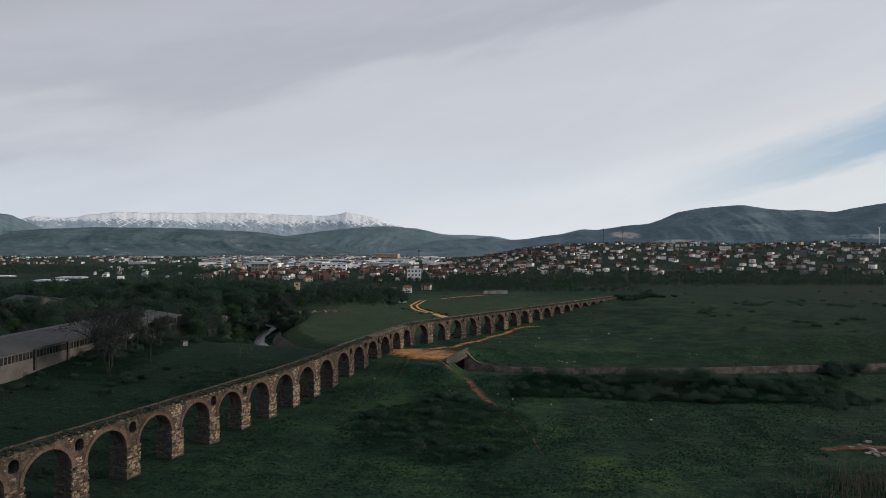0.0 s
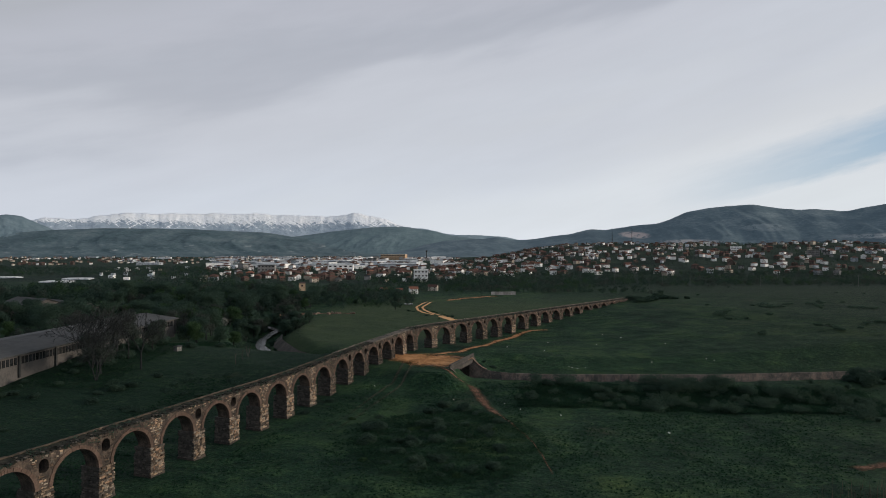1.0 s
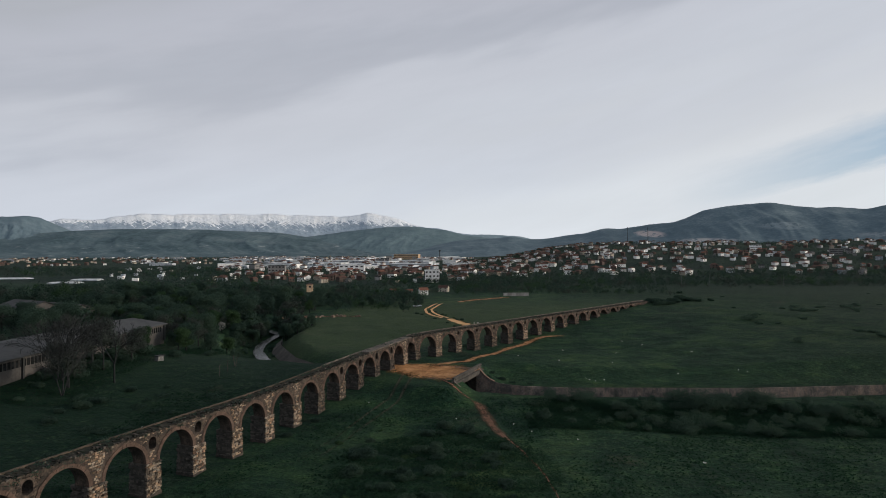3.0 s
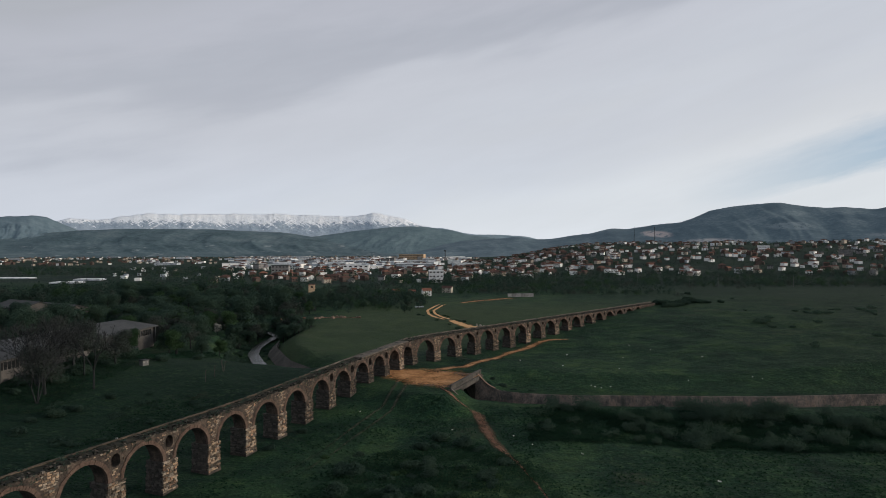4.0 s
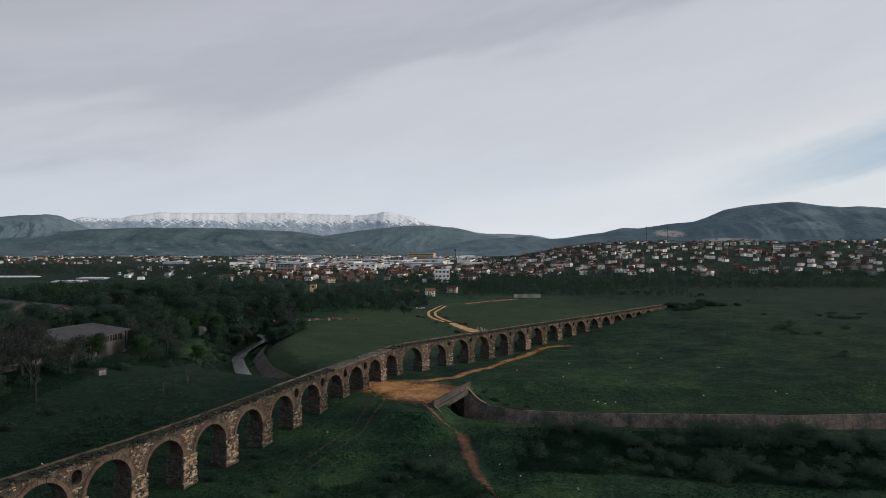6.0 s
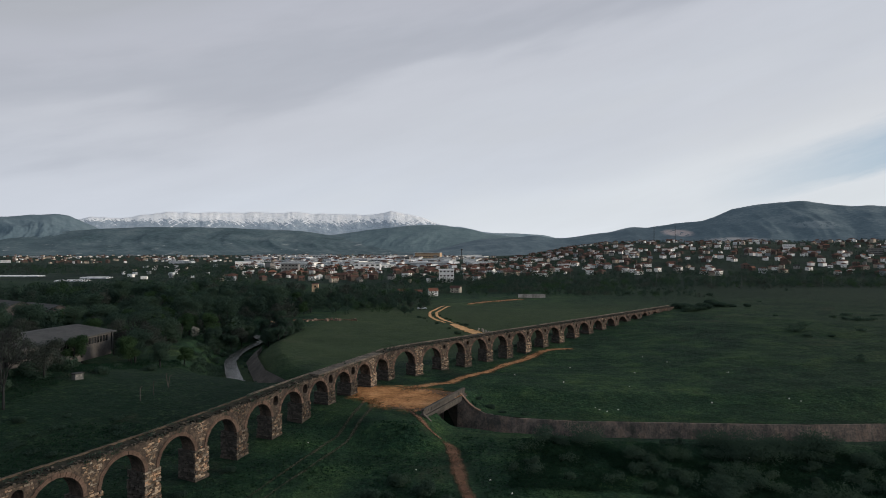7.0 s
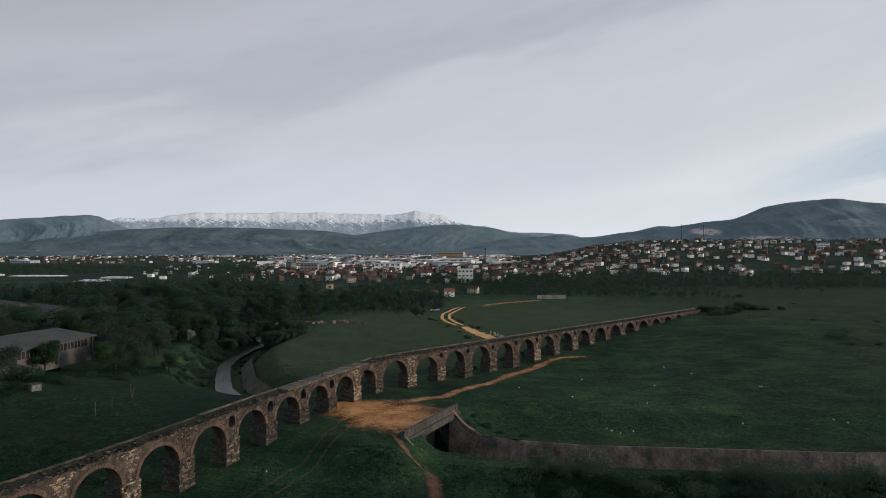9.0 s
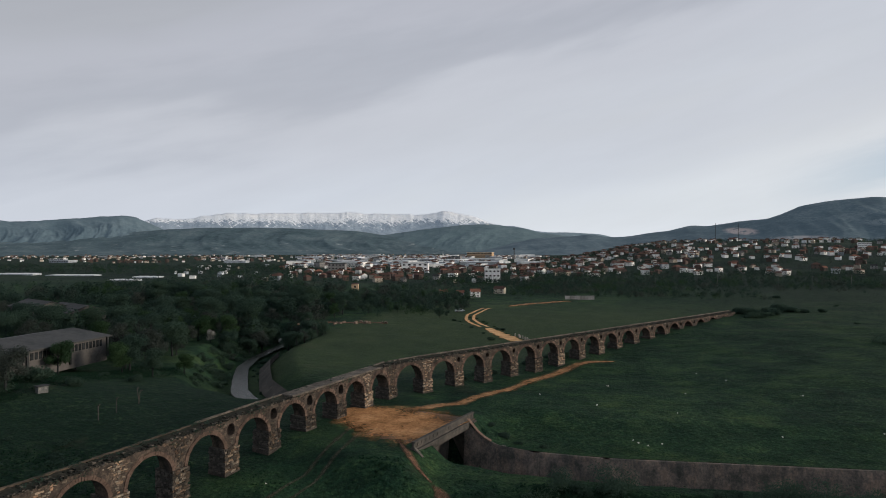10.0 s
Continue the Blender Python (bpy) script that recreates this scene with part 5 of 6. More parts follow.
def flat_block(name, w, d, h, wall, roofm, label, category, rows=1, cols=6, band=False):
    ob = tagged(new(name), label, category)
    sh = Shape()
    sh.box((0, 0, h / 2 - 1.5), (w, d, h + 3))
    part("wall", sh.mesh("wall", wall), ob)
    rf = Shape()
    rf.box((0, 0, h + 0.12), (w + 0.8, d + 0.8, 0.5))
    part("roof", rf.mesh("roof", roofm), ob)
    for r in range(rows):
        z = h * (r + 0.6) / rows
        for c in range(cols):
            wn = Shape()
            wn.box(((c + 0.5) / cols * w - w / 2, -d / 2 - 0.02, z), (w / cols * (0.9 if band else 0.5), 0.12, h / rows * (0.22 if band else 0.35)))
            part("window", wn.mesh("window", M_GLASS), ob)
    return ob


HOUSES = [
    gable_house(10, 9, 6.2, 2.6, M_WALL["white"], M_TILE, "white two-storey house with red tiled roof"),
    gable_house(12, 9, 6.0, 2.4, M_WALL["cream"], M_TILE, "cream house under a red tiled roof"),
    gable_house(9, 8, 5.8, 2.6, M_WALL["brick"], M_TILE, "unplastered brick house with tiled roof"),
    gable_house(11, 10, 6.4, 2.4, M_WALL["brick"], M_TILE, "red-brown brick house with hipped roof", 2, True, True),
    gable_house(13, 10, 6.4, 2.4, M_WALL["white"], M_TILE, "wide white house with hipped red roof", 2, True, True),
    gable_house(8, 7, 3.4, 2.0, M_WALL["grey"], M_TILE, "small grey cottage with old tiled roof", 1),
    gable_house(11, 9, 6.6, 2.8, M_WALL["ochre"], M_TILE, "ochre house with clay tile roof", 2, True, True),
    gable_house(10, 8, 6.0, 2.2, M_WALL["grey"], M_ROOFGREY, "grey house with dark roof", 2, False)]
BLOCKS = [
    flat_block("warehouse", 60, 34, 8, M_WALL["pale"], M_ROOFWHITE, "long pale industrial warehouse with flat roof", "warehouse", 1, 6),
    flat_block("warehouse", 90, 40, 9, M_WALL["pale"], M_ROOFWHITE, "large pale warehouse with white roof", "warehouse", 1, 8),
    flat_block("warehouse", 36, 24, 7, M_WALL["white"], M_ROOFGREY, "low white workshop with grey roof", "warehouse", 1, 5),
    flat_block("office_block", 26, 15, 14, M_WALL["grey"], M_ROOFGREY, "grey office block with rows of windows", "building", 4, 6)]


def settle(kinds, which, x, y, turn, scale=1.0, group="", z=None):
    src = kinds[which]
    zz = land_at(x, y) if z is None else z
    m = Matrix.LocRotScale((x, y, zz), Euler((0, 0, turn)), None)
    if src.name in USED:
        ob = copy_thing(src, m)
    else:
        USED.add(src.name)
        ob = src
    ob.matrix_basis = Matrix.LocRotScale((x, y, zz), Euler((0, 0, turn)), Vector((scale, scale, scale)))
    return tagged(ob, group=group)


TAKEN = []


def town(count, region, ok, kinds, picks, apart, group, seed, turn=0.5, lo=0.85, hi=1.2):
    r = random.Random(seed)
    n = 0
    for _ in range(count * 40):
        if n >= count:
            break
        x, y = r.uniform(region[0], region[1]), r.uniform(region[2], region[3])
        if not ok(x, y) or any((x - a) ** 2 + (y - b) ** 2 < (apart + c) ** 2 / 1.0 for a, b, c in TAKEN):
            continue
        TAKEN.append((x, y, apart * 0.3))
        n += 1
        settle(kinds, r.choice(picks), x, y, r.choice((0, 0, 1.57, 3.14)) + r.uniform(-turn, turn), r.uniform(lo, hi), group)


TAKEN += [(-58, 594, 14), (0, 720, 10), (446, 1154, 16)]
town(200, (-20, 1180, 690, 1200), lambda x, y: x < y * 0.92 and x > -40 + (y - 640) * 0.12 and fractal(x, y, 170, 71) > -0.45, HOUSES, (0, 0, 0, 4, 4, 1, 2, 3, 3, 4, 5, 7, 7), 9.5, "houses on the hill", 51, 0.8, 0.45, 0.76)
town(95, (-290, 10, 590, 1050), lambda x, y: x > -0.40 * y + 10 and not (y < 640 and x > -110), HOUSES, (0, 0, 1, 2, 2, 3, 3, 5, 7), 10, "houses at the foot of the hill", 53, 0.8, 0.45, 0.76)
town(52, (-900, -30, 950, 2400), lambda x, y: -0.40 * y < x < -0.04 * y, BLOCKS, (0, 0, 1, 2, 2, 3), 32, "warehouses on the plain", 55, 0.35, 0.5, 0.9)
town(16, (-1900, -250, 1100, 2800), lambda x, y: -0.95 * y < x < -0.30 * y, BLOCKS, (0, 1, 2, 2), 60, "warehouses on the plain", 56, 0.25, 0.4, 0.7)
# landmarks
villa = flat_block("apartment_house", 13, 11, 11, M_WALL["white"], M_WALL["white"], "white four-storey apartment house with flat roof", "house", 3, 4)
villa.matrix_basis = pose(-58, 594, land_at(-58, 594), 0, 0, 6)
# white walls given ochre plaster: the warm light on them is in the colour
plant_hall = flat_block("factory_building", 84, 30, 17, M_WALL["ochre"], M_WALL["white"], "long pale factory building, warm light put into ochre walls", "building", 2, 9, True)
plant_hall.matrix_basis = pose(-281, 2120, land_at(-281, 2120), 0, 0, -8)
white_b = flat_block("apartment_house", 17, 11, 8.5, M_WALL["white"], M_WALL["white"], "white block of flats with balconies on the slope", "building", 3, 4, True)
white_b.matrix_basis = pose(430, 1100, land_at(430, 1100), 0, 0, -15)
grey_b = flat_block("concrete_shell", 16, 11, 9, M_WALL["grey"], M_WALL["grey"], "unfinished grey concrete building", "building", 3, 3, True)
grey_b.matrix_basis = pose(497, 985, land_at(497, 985), 0, 0, -20)
tank = flat_block("office_block", 20, 14, 12, M_WALL["grey"], M_ROOFGREY, "blue-grey office block on the plain", "building", 3, 5)
tank.matrix_basis = pose(-262, 770, land_at(-262, 770), 0, 0, 12)
white2 = flat_block("warehouse", 34, 16, 10, M_WALL["white"], M_ROOFWHITE, "white workshop near the houses", "warehouse", 2, 5)
white2.matrix_basis = pose(-190, 860, land_at(-190, 860), 0, 0, 8)


def substation():
    ob = tagged(new("substation"), "small cream transformer tower with hipped cap", "building")
    sh = Shape()
    sh.box((0, 0, 2.2), (4.2, 4.2, 6.4))
    part("wall", sh.mesh("wall", M_WALL["ochre"]), ob)
    rf = Shape()
    rf.box((0, 0, 5.6), (4.9, 4.9, 0.5), None, 0, None, 0.7)
    part("roof", rf.mesh("roof", M_TILE), ob)
    dr = Shape()
    dr.box((0.2, -2.12, 3.7), (1.3, 0.1, 1.2))
    part("opening", dr.mesh("opening", M_GLASS), ob, "dark opening")
    ob.matrix_basis = pose(-133, 462, land_at(-133, 462), 0, 0, 12)


substation()


def factory_hall(cx, cy, length, width, eave, rise, turn, label, detail=True):
    """A long low hall: pale walls, window band under the eaves, dark pilasters, shallow sheet roof. Length runs along local y."""
    ob = tagged(new("factory_hall"), label, "hall")
    L, W = length / 2, width / 2
    sh = Shape()
    sh.box((0, 0, eave / 2 - 1), (width, length, eave + 2))
    for sy in (-1, 1):
        tri = [(-W, sy * L, eave), (W, sy * L, eave), (0, sy * L, eave + rise)]
        sh.quad(*(tri if sy < 0 else tri[::-1]))
    part("wall", sh.mesh("wall", M_WALL["pink"]), ob, "stained pale plaster wall")
    rf = Shape()
    o = 0.8
    for up in (0, 0.25):
        for sx in (-1, 1):
            q = [(sx * (W + o), -L - o, eave - rise * o / W + up), (sx * (W + o), L + o, eave - rise * o / W + up), (0, L + o, eave + rise + up), (0, -L - o, eave + rise + up)]
            rf.quad(*(q if (sx > 0) == (up > 0) else q[::-1]))
    for sx in (-1, 1):
        z = eave - rise * o / W
        rf.quad((sx * (W + o), -L - o, z), (sx * (W + o), L + o, z), (sx * (W + o), L + o, z + 0.25), (sx * (W + o), -L - o, z + 0.25))
        for sy in (-1, 1):
            rf.quad((sx * (W + o), sy * (L + o), z), (0, sy * (L + o), eave + rise), (0, sy * (L + o), eave + rise + 0.25), (sx * (W + o), sy * (L + o), z + 0.25))
    part("roof", rf.mesh("roof", M_ROOFGREY), ob, "grey corrugated sheet roof")
    if detail:
        y = -L + 1.2
        while y < L - 0.8:
            wn = Shape()
            wn.box((W + 0.02, y, eave - 1.2), (0.12, 0.66, 1.35))
            part("window", wn.mesh("window", M_GLASS), ob)
            y += 1.0
        y = -L
        while y <= L + 0.1:
            ps = Shape()
            ps.box((W + 0.18, y, eave / 2 - 0.6), (0.4, 0.45, eave + 1.0))
            part("pilaster", ps.mesh("pilaster", M_ROOFGREY), ob, "dark concrete pilaster")
            y += 10.5
        x = -W + 1.5
        while x < W - 0.5:
            wn = Shape()
            wn.box((x, L + 0.02, eave - 1.25), (0.85, 0.12, 1.25))
            part("window", wn.mesh("window", M_GLASS), ob)
            x += 1.5
    ob.matrix_basis = pose(cx, cy, land_at(cx + width * 0.45, cy), 0, 0, turn)
    return ob


factory_hall(-101.6, 142.3, 84, 18, 3.2, 1.3, 0.6, "long run-down factory hall with ribbon windows")
factory_hall(-196, 292, 26, 14, 4.4, 2.4, 62, "low grey-roofed shed among the trees", False)
factory_hall(-213, 292, 26, 14, 4.4, 2.4, 62, "low grey-roofed shed among the trees", False)

# pale polytunnel roofs far on the plain
for x, y, w in ((-531, 670, 56), (-590, 657, 44), (-395, 577, 26), (-412, 634, 26)):
    tun = tagged(new("greenhouse"), "long low pale-roofed greenhouse on the plain", "greenhouse", "greenhouses")
    sh = Shape()
    sh.box((0, 0, 0.2), (w, 14, 1.8))
    part("side", sh.mesh("side", M_WALL["pale"]), tun)
    rf = Shape()
    rf.box((0, 0, 1.35), (w, 14, 0.55), None, 0, None, 0.8)
    part("roof", rf.mesh("roof", M_ROOFWHITE), tun)
    tun.matrix_basis = pose(x, y, land_at(x, y), 0, 0, 8)


def field_wall():
    ob = tagged(new("field_wall"), "low pale block wall at the edge of the field", "wall")
    for i in range(6):
        sh = Shape()
        sh.box((i * 2.75 - 6.9, 0, 0.9), (2.72, 0.3, 2.6))
        part("panel", sh.mesh("panel", M_WALL["grey"]), ob)
    ob.matrix_basis = pose(11, 425, land_at(11, 425), 0, 0, 12)


field_wall()
ribbon("field_track", [(-24, 376), (-14, 391), (-4, 404), (6, 416)], [4, 9, 9, 6], M_PATH, "brown dirt strip along the field edge", "path", 0.1, 1.0, 5, 0.4, 30)
ribbon("field_track", [(102, 396), (120, 401), (137, 404)], [1.5, 2.2, 1.4], M_PATH, "pale worn strip in the far field", "path", 0.1, 1.0, 5, 0.4, 31)


def far_houses():
    """The hundreds of far houses: on the upper slope of the hill, and tiny on the plain."""
    r = random.Random(91)
    walls = {n: Shape() for n in ("white", "cream", "brick", "pale")}
    roofs, flat_roofs = Shape(), Shape()

    def one(x, y, size, looks=("white", "white", "white", "cream", "brick")):
        z = land_at(x, y)
        w, d, h = r.uniform(8, 12) * size, r.uniform(7, 10) * size, r.uniform(5, 6.8) * size
        m = Matrix.Rotation(r.choice((0, 0, 1.57)) + r.uniform(-0.85, 0.85), 3, "Z")
        walls[r.choice(looks)].box((x, y, z + h / 2 - 1.5), (w, d, h + 3), m)
        rise = 2.3 * size
        pts = [m @ Vector(q) + Vector((x, y, z)) for q in ((-w / 2 - 0.5, -d / 2 - 0.5, h), (w / 2 + 0.5, -d / 2 - 0.5, h), (w / 2 + 0.5, d / 2 + 0.5, h), (-w / 2 - 0.5, d / 2 + 0.5, h), (-w / 4, 0, h + rise), (w / 4, 0, h + rise))]
        k = len(roofs.v)
        roofs.v.extend(tuple(p) for p in pts)
        roofs.f += [(k, k + 1, k + 5, k + 4), (k + 2, k + 3, k + 4, k + 5), (k + 1, k + 2, k + 5), (k + 3, k, k + 4)]

    n = 0
    while n < 430:
        x, y = r.uniform(30, 1450), r.uniform(1130, 1720)
        if x < y * 0.9 and fractal(x, y, 190, 72) > -0.4:
            one(x, y, r.uniform(0.5, 0.85), ("white", "white", "cream", "brick", "brick", "pale"))
            n += 1
    n = 0
    while n < 290:
        x, y = r.uniform(0, 1180), r.uniform(700, 1140)
        if -30 + (y - 640) * 0.12 < x < y * 0.92 and fractal(x, y, 150, 73) > -0.3:
            one(x, y, r.uniform(0.45, 0.75), ("white", "white", "cream", "brick", "pale", "brick"))
            n += 1
    n = 0
    while n < 620:
        y = r.uniform(1250, 3300)
        x = r.uniform(-1.0, -0.18) * y
        if fractal(x, y, 420, 74) > r.uniform(-0.5, 0.9):
            one(x, y, r.uniform(0.45, 0.85), ("cream", "brick", "pale", "cream", "white"))
            n += 1
    for _ in range(55):
        y = r.choice((620, 700, 760, 880, 1000)) + r.gauss(0, 22)
        x = r.uniform(-0.62, -0.06) * y
        m = Matrix.Rotation(r.uniform(-0.8, 0.8), 3, "Z")
        walls[r.choice(("white", "pale", "cream"))].box((x, y, land_at(x, y) + 1.2), (r.uniform(2.5, 7), r.uniform(2.5, 4), r.uniform(2.4, 4.5)), m)
    for _ in range(80):
        y = r.uniform(600, 1000)
        one(r.uniform(-0.44, -0.04) * y, y, r.uniform(0.5, 0.8), ("white", "cream", "brick", "pale", "brick"))
    for _ in range(150):
        y = r.uniform(950, 2300)
        one(r.uniform(-0.42, -0.03) * y, y, r.uniform(0.7, 1.1), ("white", "pale", "pale", "pale", "cream"))
    for _ in range(150):
        y = r.uniform(720, 1700)
        one(r.uniform(-0.06, 0.14) * y, y, r.uniform(0.5, 0.85), ("white", "cream", "brick", "brick", "pale"))
    for _ in range(90):
        y = r.uniform(1050, 2600)
        x = r.uniform(-0.42, -0.05) * y
        m = Matrix.Rotation(r.uniform(-0.4, 0.4), 3, "Z")
        w, d, h = r.uniform(20, 64), r.uniform(20, 44), r.uniform(5, 9)
        walls[r.choice(("pale", "pale", "white"))].box((x, y, land_at(x, y) + h / 2 - 2), (w, d, h), m)
        flat_roofs.box((x, y, land_at(x, y) + h - 1.9), (w + 0.6, d + 0.6, 0.5), m)
    part_pale = walls["pale"].mesh("pale_wall", M_WALL["pale"])
    ob = tagged(new("far_houses", walls["white"].mesh("far_houses", M_WALL["white"])), "crowded pale far houses on hill and plain", "houses", kind="stuff")
    part("cream_wall", walls["cream"].mesh("cream_wall", M_WALL["cream"]), ob, "cream house walls", "stuff")
    part("brick_wall", walls["brick"].mesh("brick_wall", M_WALL["brick"]), ob, "bare brick house walls", "stuff")
    part("pale_wall", part_pale, ob, "pale blue-grey walls and sheds", "stuff")
    part("roof", roofs.mesh("roof", M_TILE), ob, "tiled roofs of far houses", "stuff")
    part("flat_roof", flat_roofs.mesh("flat_roof", M_ROOFWHITE), ob, "pale sheet roofs of far workshops", "stuff")


far_houses()
for x, y, w, t in ((-49, 433, 0, 0.3), (-60, 446, 5, 0.1), (-72, 452, 5, 0.5), (-38, 466, 1, -0.2)):
    settle(HOUSES, w, x, y, t, 0.55, "houses by the dirt road")


# ---- masts, posts ----
def lattice_mast(x, y, height):
    ob = tagged(new("radio_mast"), "thin dark lattice mast on the hilltop", "mast", "radio masts on the hill")
    sh = Shape()
    for a in range(3):
        w = a * 2.094
        sh.tube((math.cos(w) * 0.9, math.sin(w) * 0.9, -1), (math.cos(w) * 0.35, math.sin(w) * 0.35, height), 0.22, 0.16, 4)
    part("leg_frame", sh.mesh("leg_frame", M_ROOFGREY), ob)
    br = Shape()
    z = 1.0
    while z < height:
        for a in range(3):
            w, v = a * 2.094, (a + 1) * 2.094
            br.tube((math.cos(w) * 0.7, math.sin(w) * 0.7, z), (math.cos(v) * 0.7, math.sin(v) * 0.7, z + 2.2), 0.09, 0.09, 3)
        z += 2.5
    part("bracing", br.mesh("bracing", M_ROOFGREY), ob)
    ob.location = (x, y, land_at(x, y))


lattice_mast(296, 1440, 36)
lattice_mast(337, 1430, 36)


def tower(x, y, height, radius, material, label, name, head):
    ob = tagged(new(name), label, "tower")
    sh = Shape()
    sh.tube((0, 0, -2), (0, 0, height), radius, radius * 0.75, 10)
    part("shaft", sh.mesh("shaft", material, True), ob)
    hd = Shape()
    hd.tube((0, 0, height - head * 2), (0, 0, height - head), radius, radius + head, 10)
    hd.tube((0, 0, height - head), (0, 0, height), radius + head, radius + head * 0.8, 10)
    part("head", hd.mesh("head", material, True), ob)
    ob.location = (x, y, land_at(x, y))


tower(-178, 2200, 30, 1.6, M_ROOFGREY, "dark water tower on the plain", "water_tower", 2.4)
tower(812, 1300, 36, 1.3, M_WALL["white"], "slim white minaret above the roofs", "minaret", 0.8)

pole_rnd = random.Random(5)
for i in range(16):
    x, y = -20 + i * 32 + pole_rnd.uniform(-8, 8), 560 + pole_rnd.uniform(-30, 40)
    pl = tagged(new("utility_pole"), "grey concrete utility pole before the houses", "pole", "utility poles")
    sh = Shape()
    sh.tube((0, 0, -0.5), (0, 0, 9), 0.17, 0.11, 6)
    part("shaft", sh.mesh("shaft", M_POST_DIM), pl)
    cr = Shape()
    cr.box((0, 0, 8.6), (1.8, 0.15, 0.15))
    part("cross_arm", cr.mesh("cross_arm", M_POST_DIM), pl)
    pl.location = (x, y, land_at(x, y))

for i, (x, y, tilt) in enumerate(((-58.3, 140.2, 1), (-58.0, 143.4, 0), (-58.7, 149.1, 9), (-59.2, 149.9, -8))):
    ps = tagged(new("fence_post"), "leaning concrete fence post in the grass", "post", "old fence posts")
    sh = Shape()
    sh.box((0, 0, 0.8), (0.10, 0.10, 2.4), None, 0.01, pole_rnd)
    sh.box((0.12, 0, 2.1), (0.4, 0.12, 0.12), Matrix.Rotation(radians(-35), 3, "Y"))
    part("shaft", sh.mesh("shaft", M_CONCRETE), ps)
    ps.matrix_basis = pose(x, y, land_at(x, y), tilt, tilt * 0.7, 20 * i)


def cabinet():
    ob = tagged(new("utility_hut"), "small battered white hut before the hall", "hut")
    sh = Shape()
    sh.box((0, 0, 0.55), (1.9, 1.3, 1.5))
    part("wall", sh.mesh("wall", M_POST_DIM), ob)
    rf = Shape()
    rf.box((0, 0, 1.36), (2.3, 1.7, 0.14))
    part("roof", rf.mesh("roof", M_ROOFGREY), ob)
    for x in (-0.6, 0.4):
        wn = Shape()
        wn.box((x, -0.66, 0.85), (0.4, 0.08, 0.4))
        part("window", wn.mesh("window", M_WALL["grey"]), ob, "dull pale pane")
    ob.matrix_basis = pose(-74.4, 147.5, land_at(-74.4, 147.5), 0, 0, 70) @ Matrix.Scale(0.78, 4)


cabinet()


def parked_car(x, y, turn):
    """A small saloon: sills, bonnet and boot in one body, a glazed cabin, four wheels."""
    car = tagged(new("car"), "pale blue-grey saloon car parked beside the dirt road", "car")
    prof = [(-2.1, 0.35), (2.1, 0.35), (2.12, 0.72), (1.95, 0.86), (0.95, 0.95), (-1.35, 0.97), (-2.05, 0.92), (-2.12, 0.6)]

    def loft(outline, half, top_half=None):
        sh = Shape()
        n = len(outline)
        hi = max(z for _, z in outline)
        lo = min(z for _, z in outline)
        rings = []
        for side in (-1, 1):
            ring = []
            for px, pz in outline:
                w = half if top_half is None else half + (top_half - half) * (pz - lo) / (hi - lo)
                ring.append((px, side * w, pz))
            rings.append(ring)
        for i in range(n):
            j = (i + 1) % n
            sh.quad(rings[0][i], rings[0][j], rings[1][j], rings[1][i])
        sh.quad(*rings[0][::-1])
        sh.quad(*rings[1])
        return sh

    part("body", loft(prof, 0.85).mesh("body", M_CAR), car)
    cabin = part("cabin", loft([(0.95, 0.94), (0.35, 1.40), (-0.95, 1.42), (-1.45, 0.96)], 0.80, 0.62).mesh("cabin", M_GLASS), car, "dark glazed cabin")
    part("roof", loft([(0.38, 1.39), (0.30, 1.45), (-0.9, 1.47), (-1.0, 1.41)], 0.64).mesh("roof", M_CAR), cabin)
    for sx in (-1.3, 1.3):
        for sy in (-1, 1):
            ty, rm = Shape(), Shape()
            ty.tube((sx, sy * 0.68, 0.31), (sx, sy * 0.88, 0.31), 0.31, 0.31, 12)
            ty.tube((sx, sy * 0.88, 0.31), (sx, sy * 0.881, 0.31), 0.31, 0.05, 12)
            wheel = part("wheel", ty.mesh("wheel", M_GLASS), car, "black rubber tyre")
            rm.tube((sx, sy * 0.87, 0.31), (sx, sy * 0.90, 0.31), 0.19, 0.15, 10)
            part("rim", rm.mesh("rim", M_STEEL), wheel)
    car.matrix_basis = pose(x, y, land_at(x, y) + 0.02, 0, 0, turn)


M_CAR = surface("pale_blue_car_paint", three((0.26, 0.32, 0.37), (0.32, 0.38, 0.43), (0.38, 0.44, 0.49)), 0.5, 5, 0.35, 0.0)
parked_car(-43, 345, 25)

block_rnd = random.Random(61)
for i in range(7):
    bx, by = -6.4 - 0.85 * i + block_rnd.uniform(-0.3, 0.3), 258.5 + 2.0 * i
    bl = tagged(new("concrete_block"), "pale concrete block edging the dirt road", "block", "blocks along the dirt road")
    sh = Shape()
    sh.box((0, 0, 0.35), (0.9, 0.5, 0.9), None, 0.06, block_rnd, 0.85)
    part("block_body", sh.mesh("block_body", M_POST), bl)
    bl.matrix_basis = pose(bx, by, land_at(bx, by), 0, 0, block_rnd.uniform(95, 125))


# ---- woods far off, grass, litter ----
# M_LEAF tones copied darker: the far woods' shade sits in the colour
M_LEAF_SHADED = [leaf_material("shaded_leaf_" + n, three(a, b, c, 0.25, 0.5, 0.75)) for n, a, b, c in (
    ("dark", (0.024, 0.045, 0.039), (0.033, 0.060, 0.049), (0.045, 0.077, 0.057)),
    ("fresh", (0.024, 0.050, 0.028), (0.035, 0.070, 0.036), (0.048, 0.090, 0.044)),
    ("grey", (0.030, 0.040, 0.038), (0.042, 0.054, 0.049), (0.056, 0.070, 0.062)))]


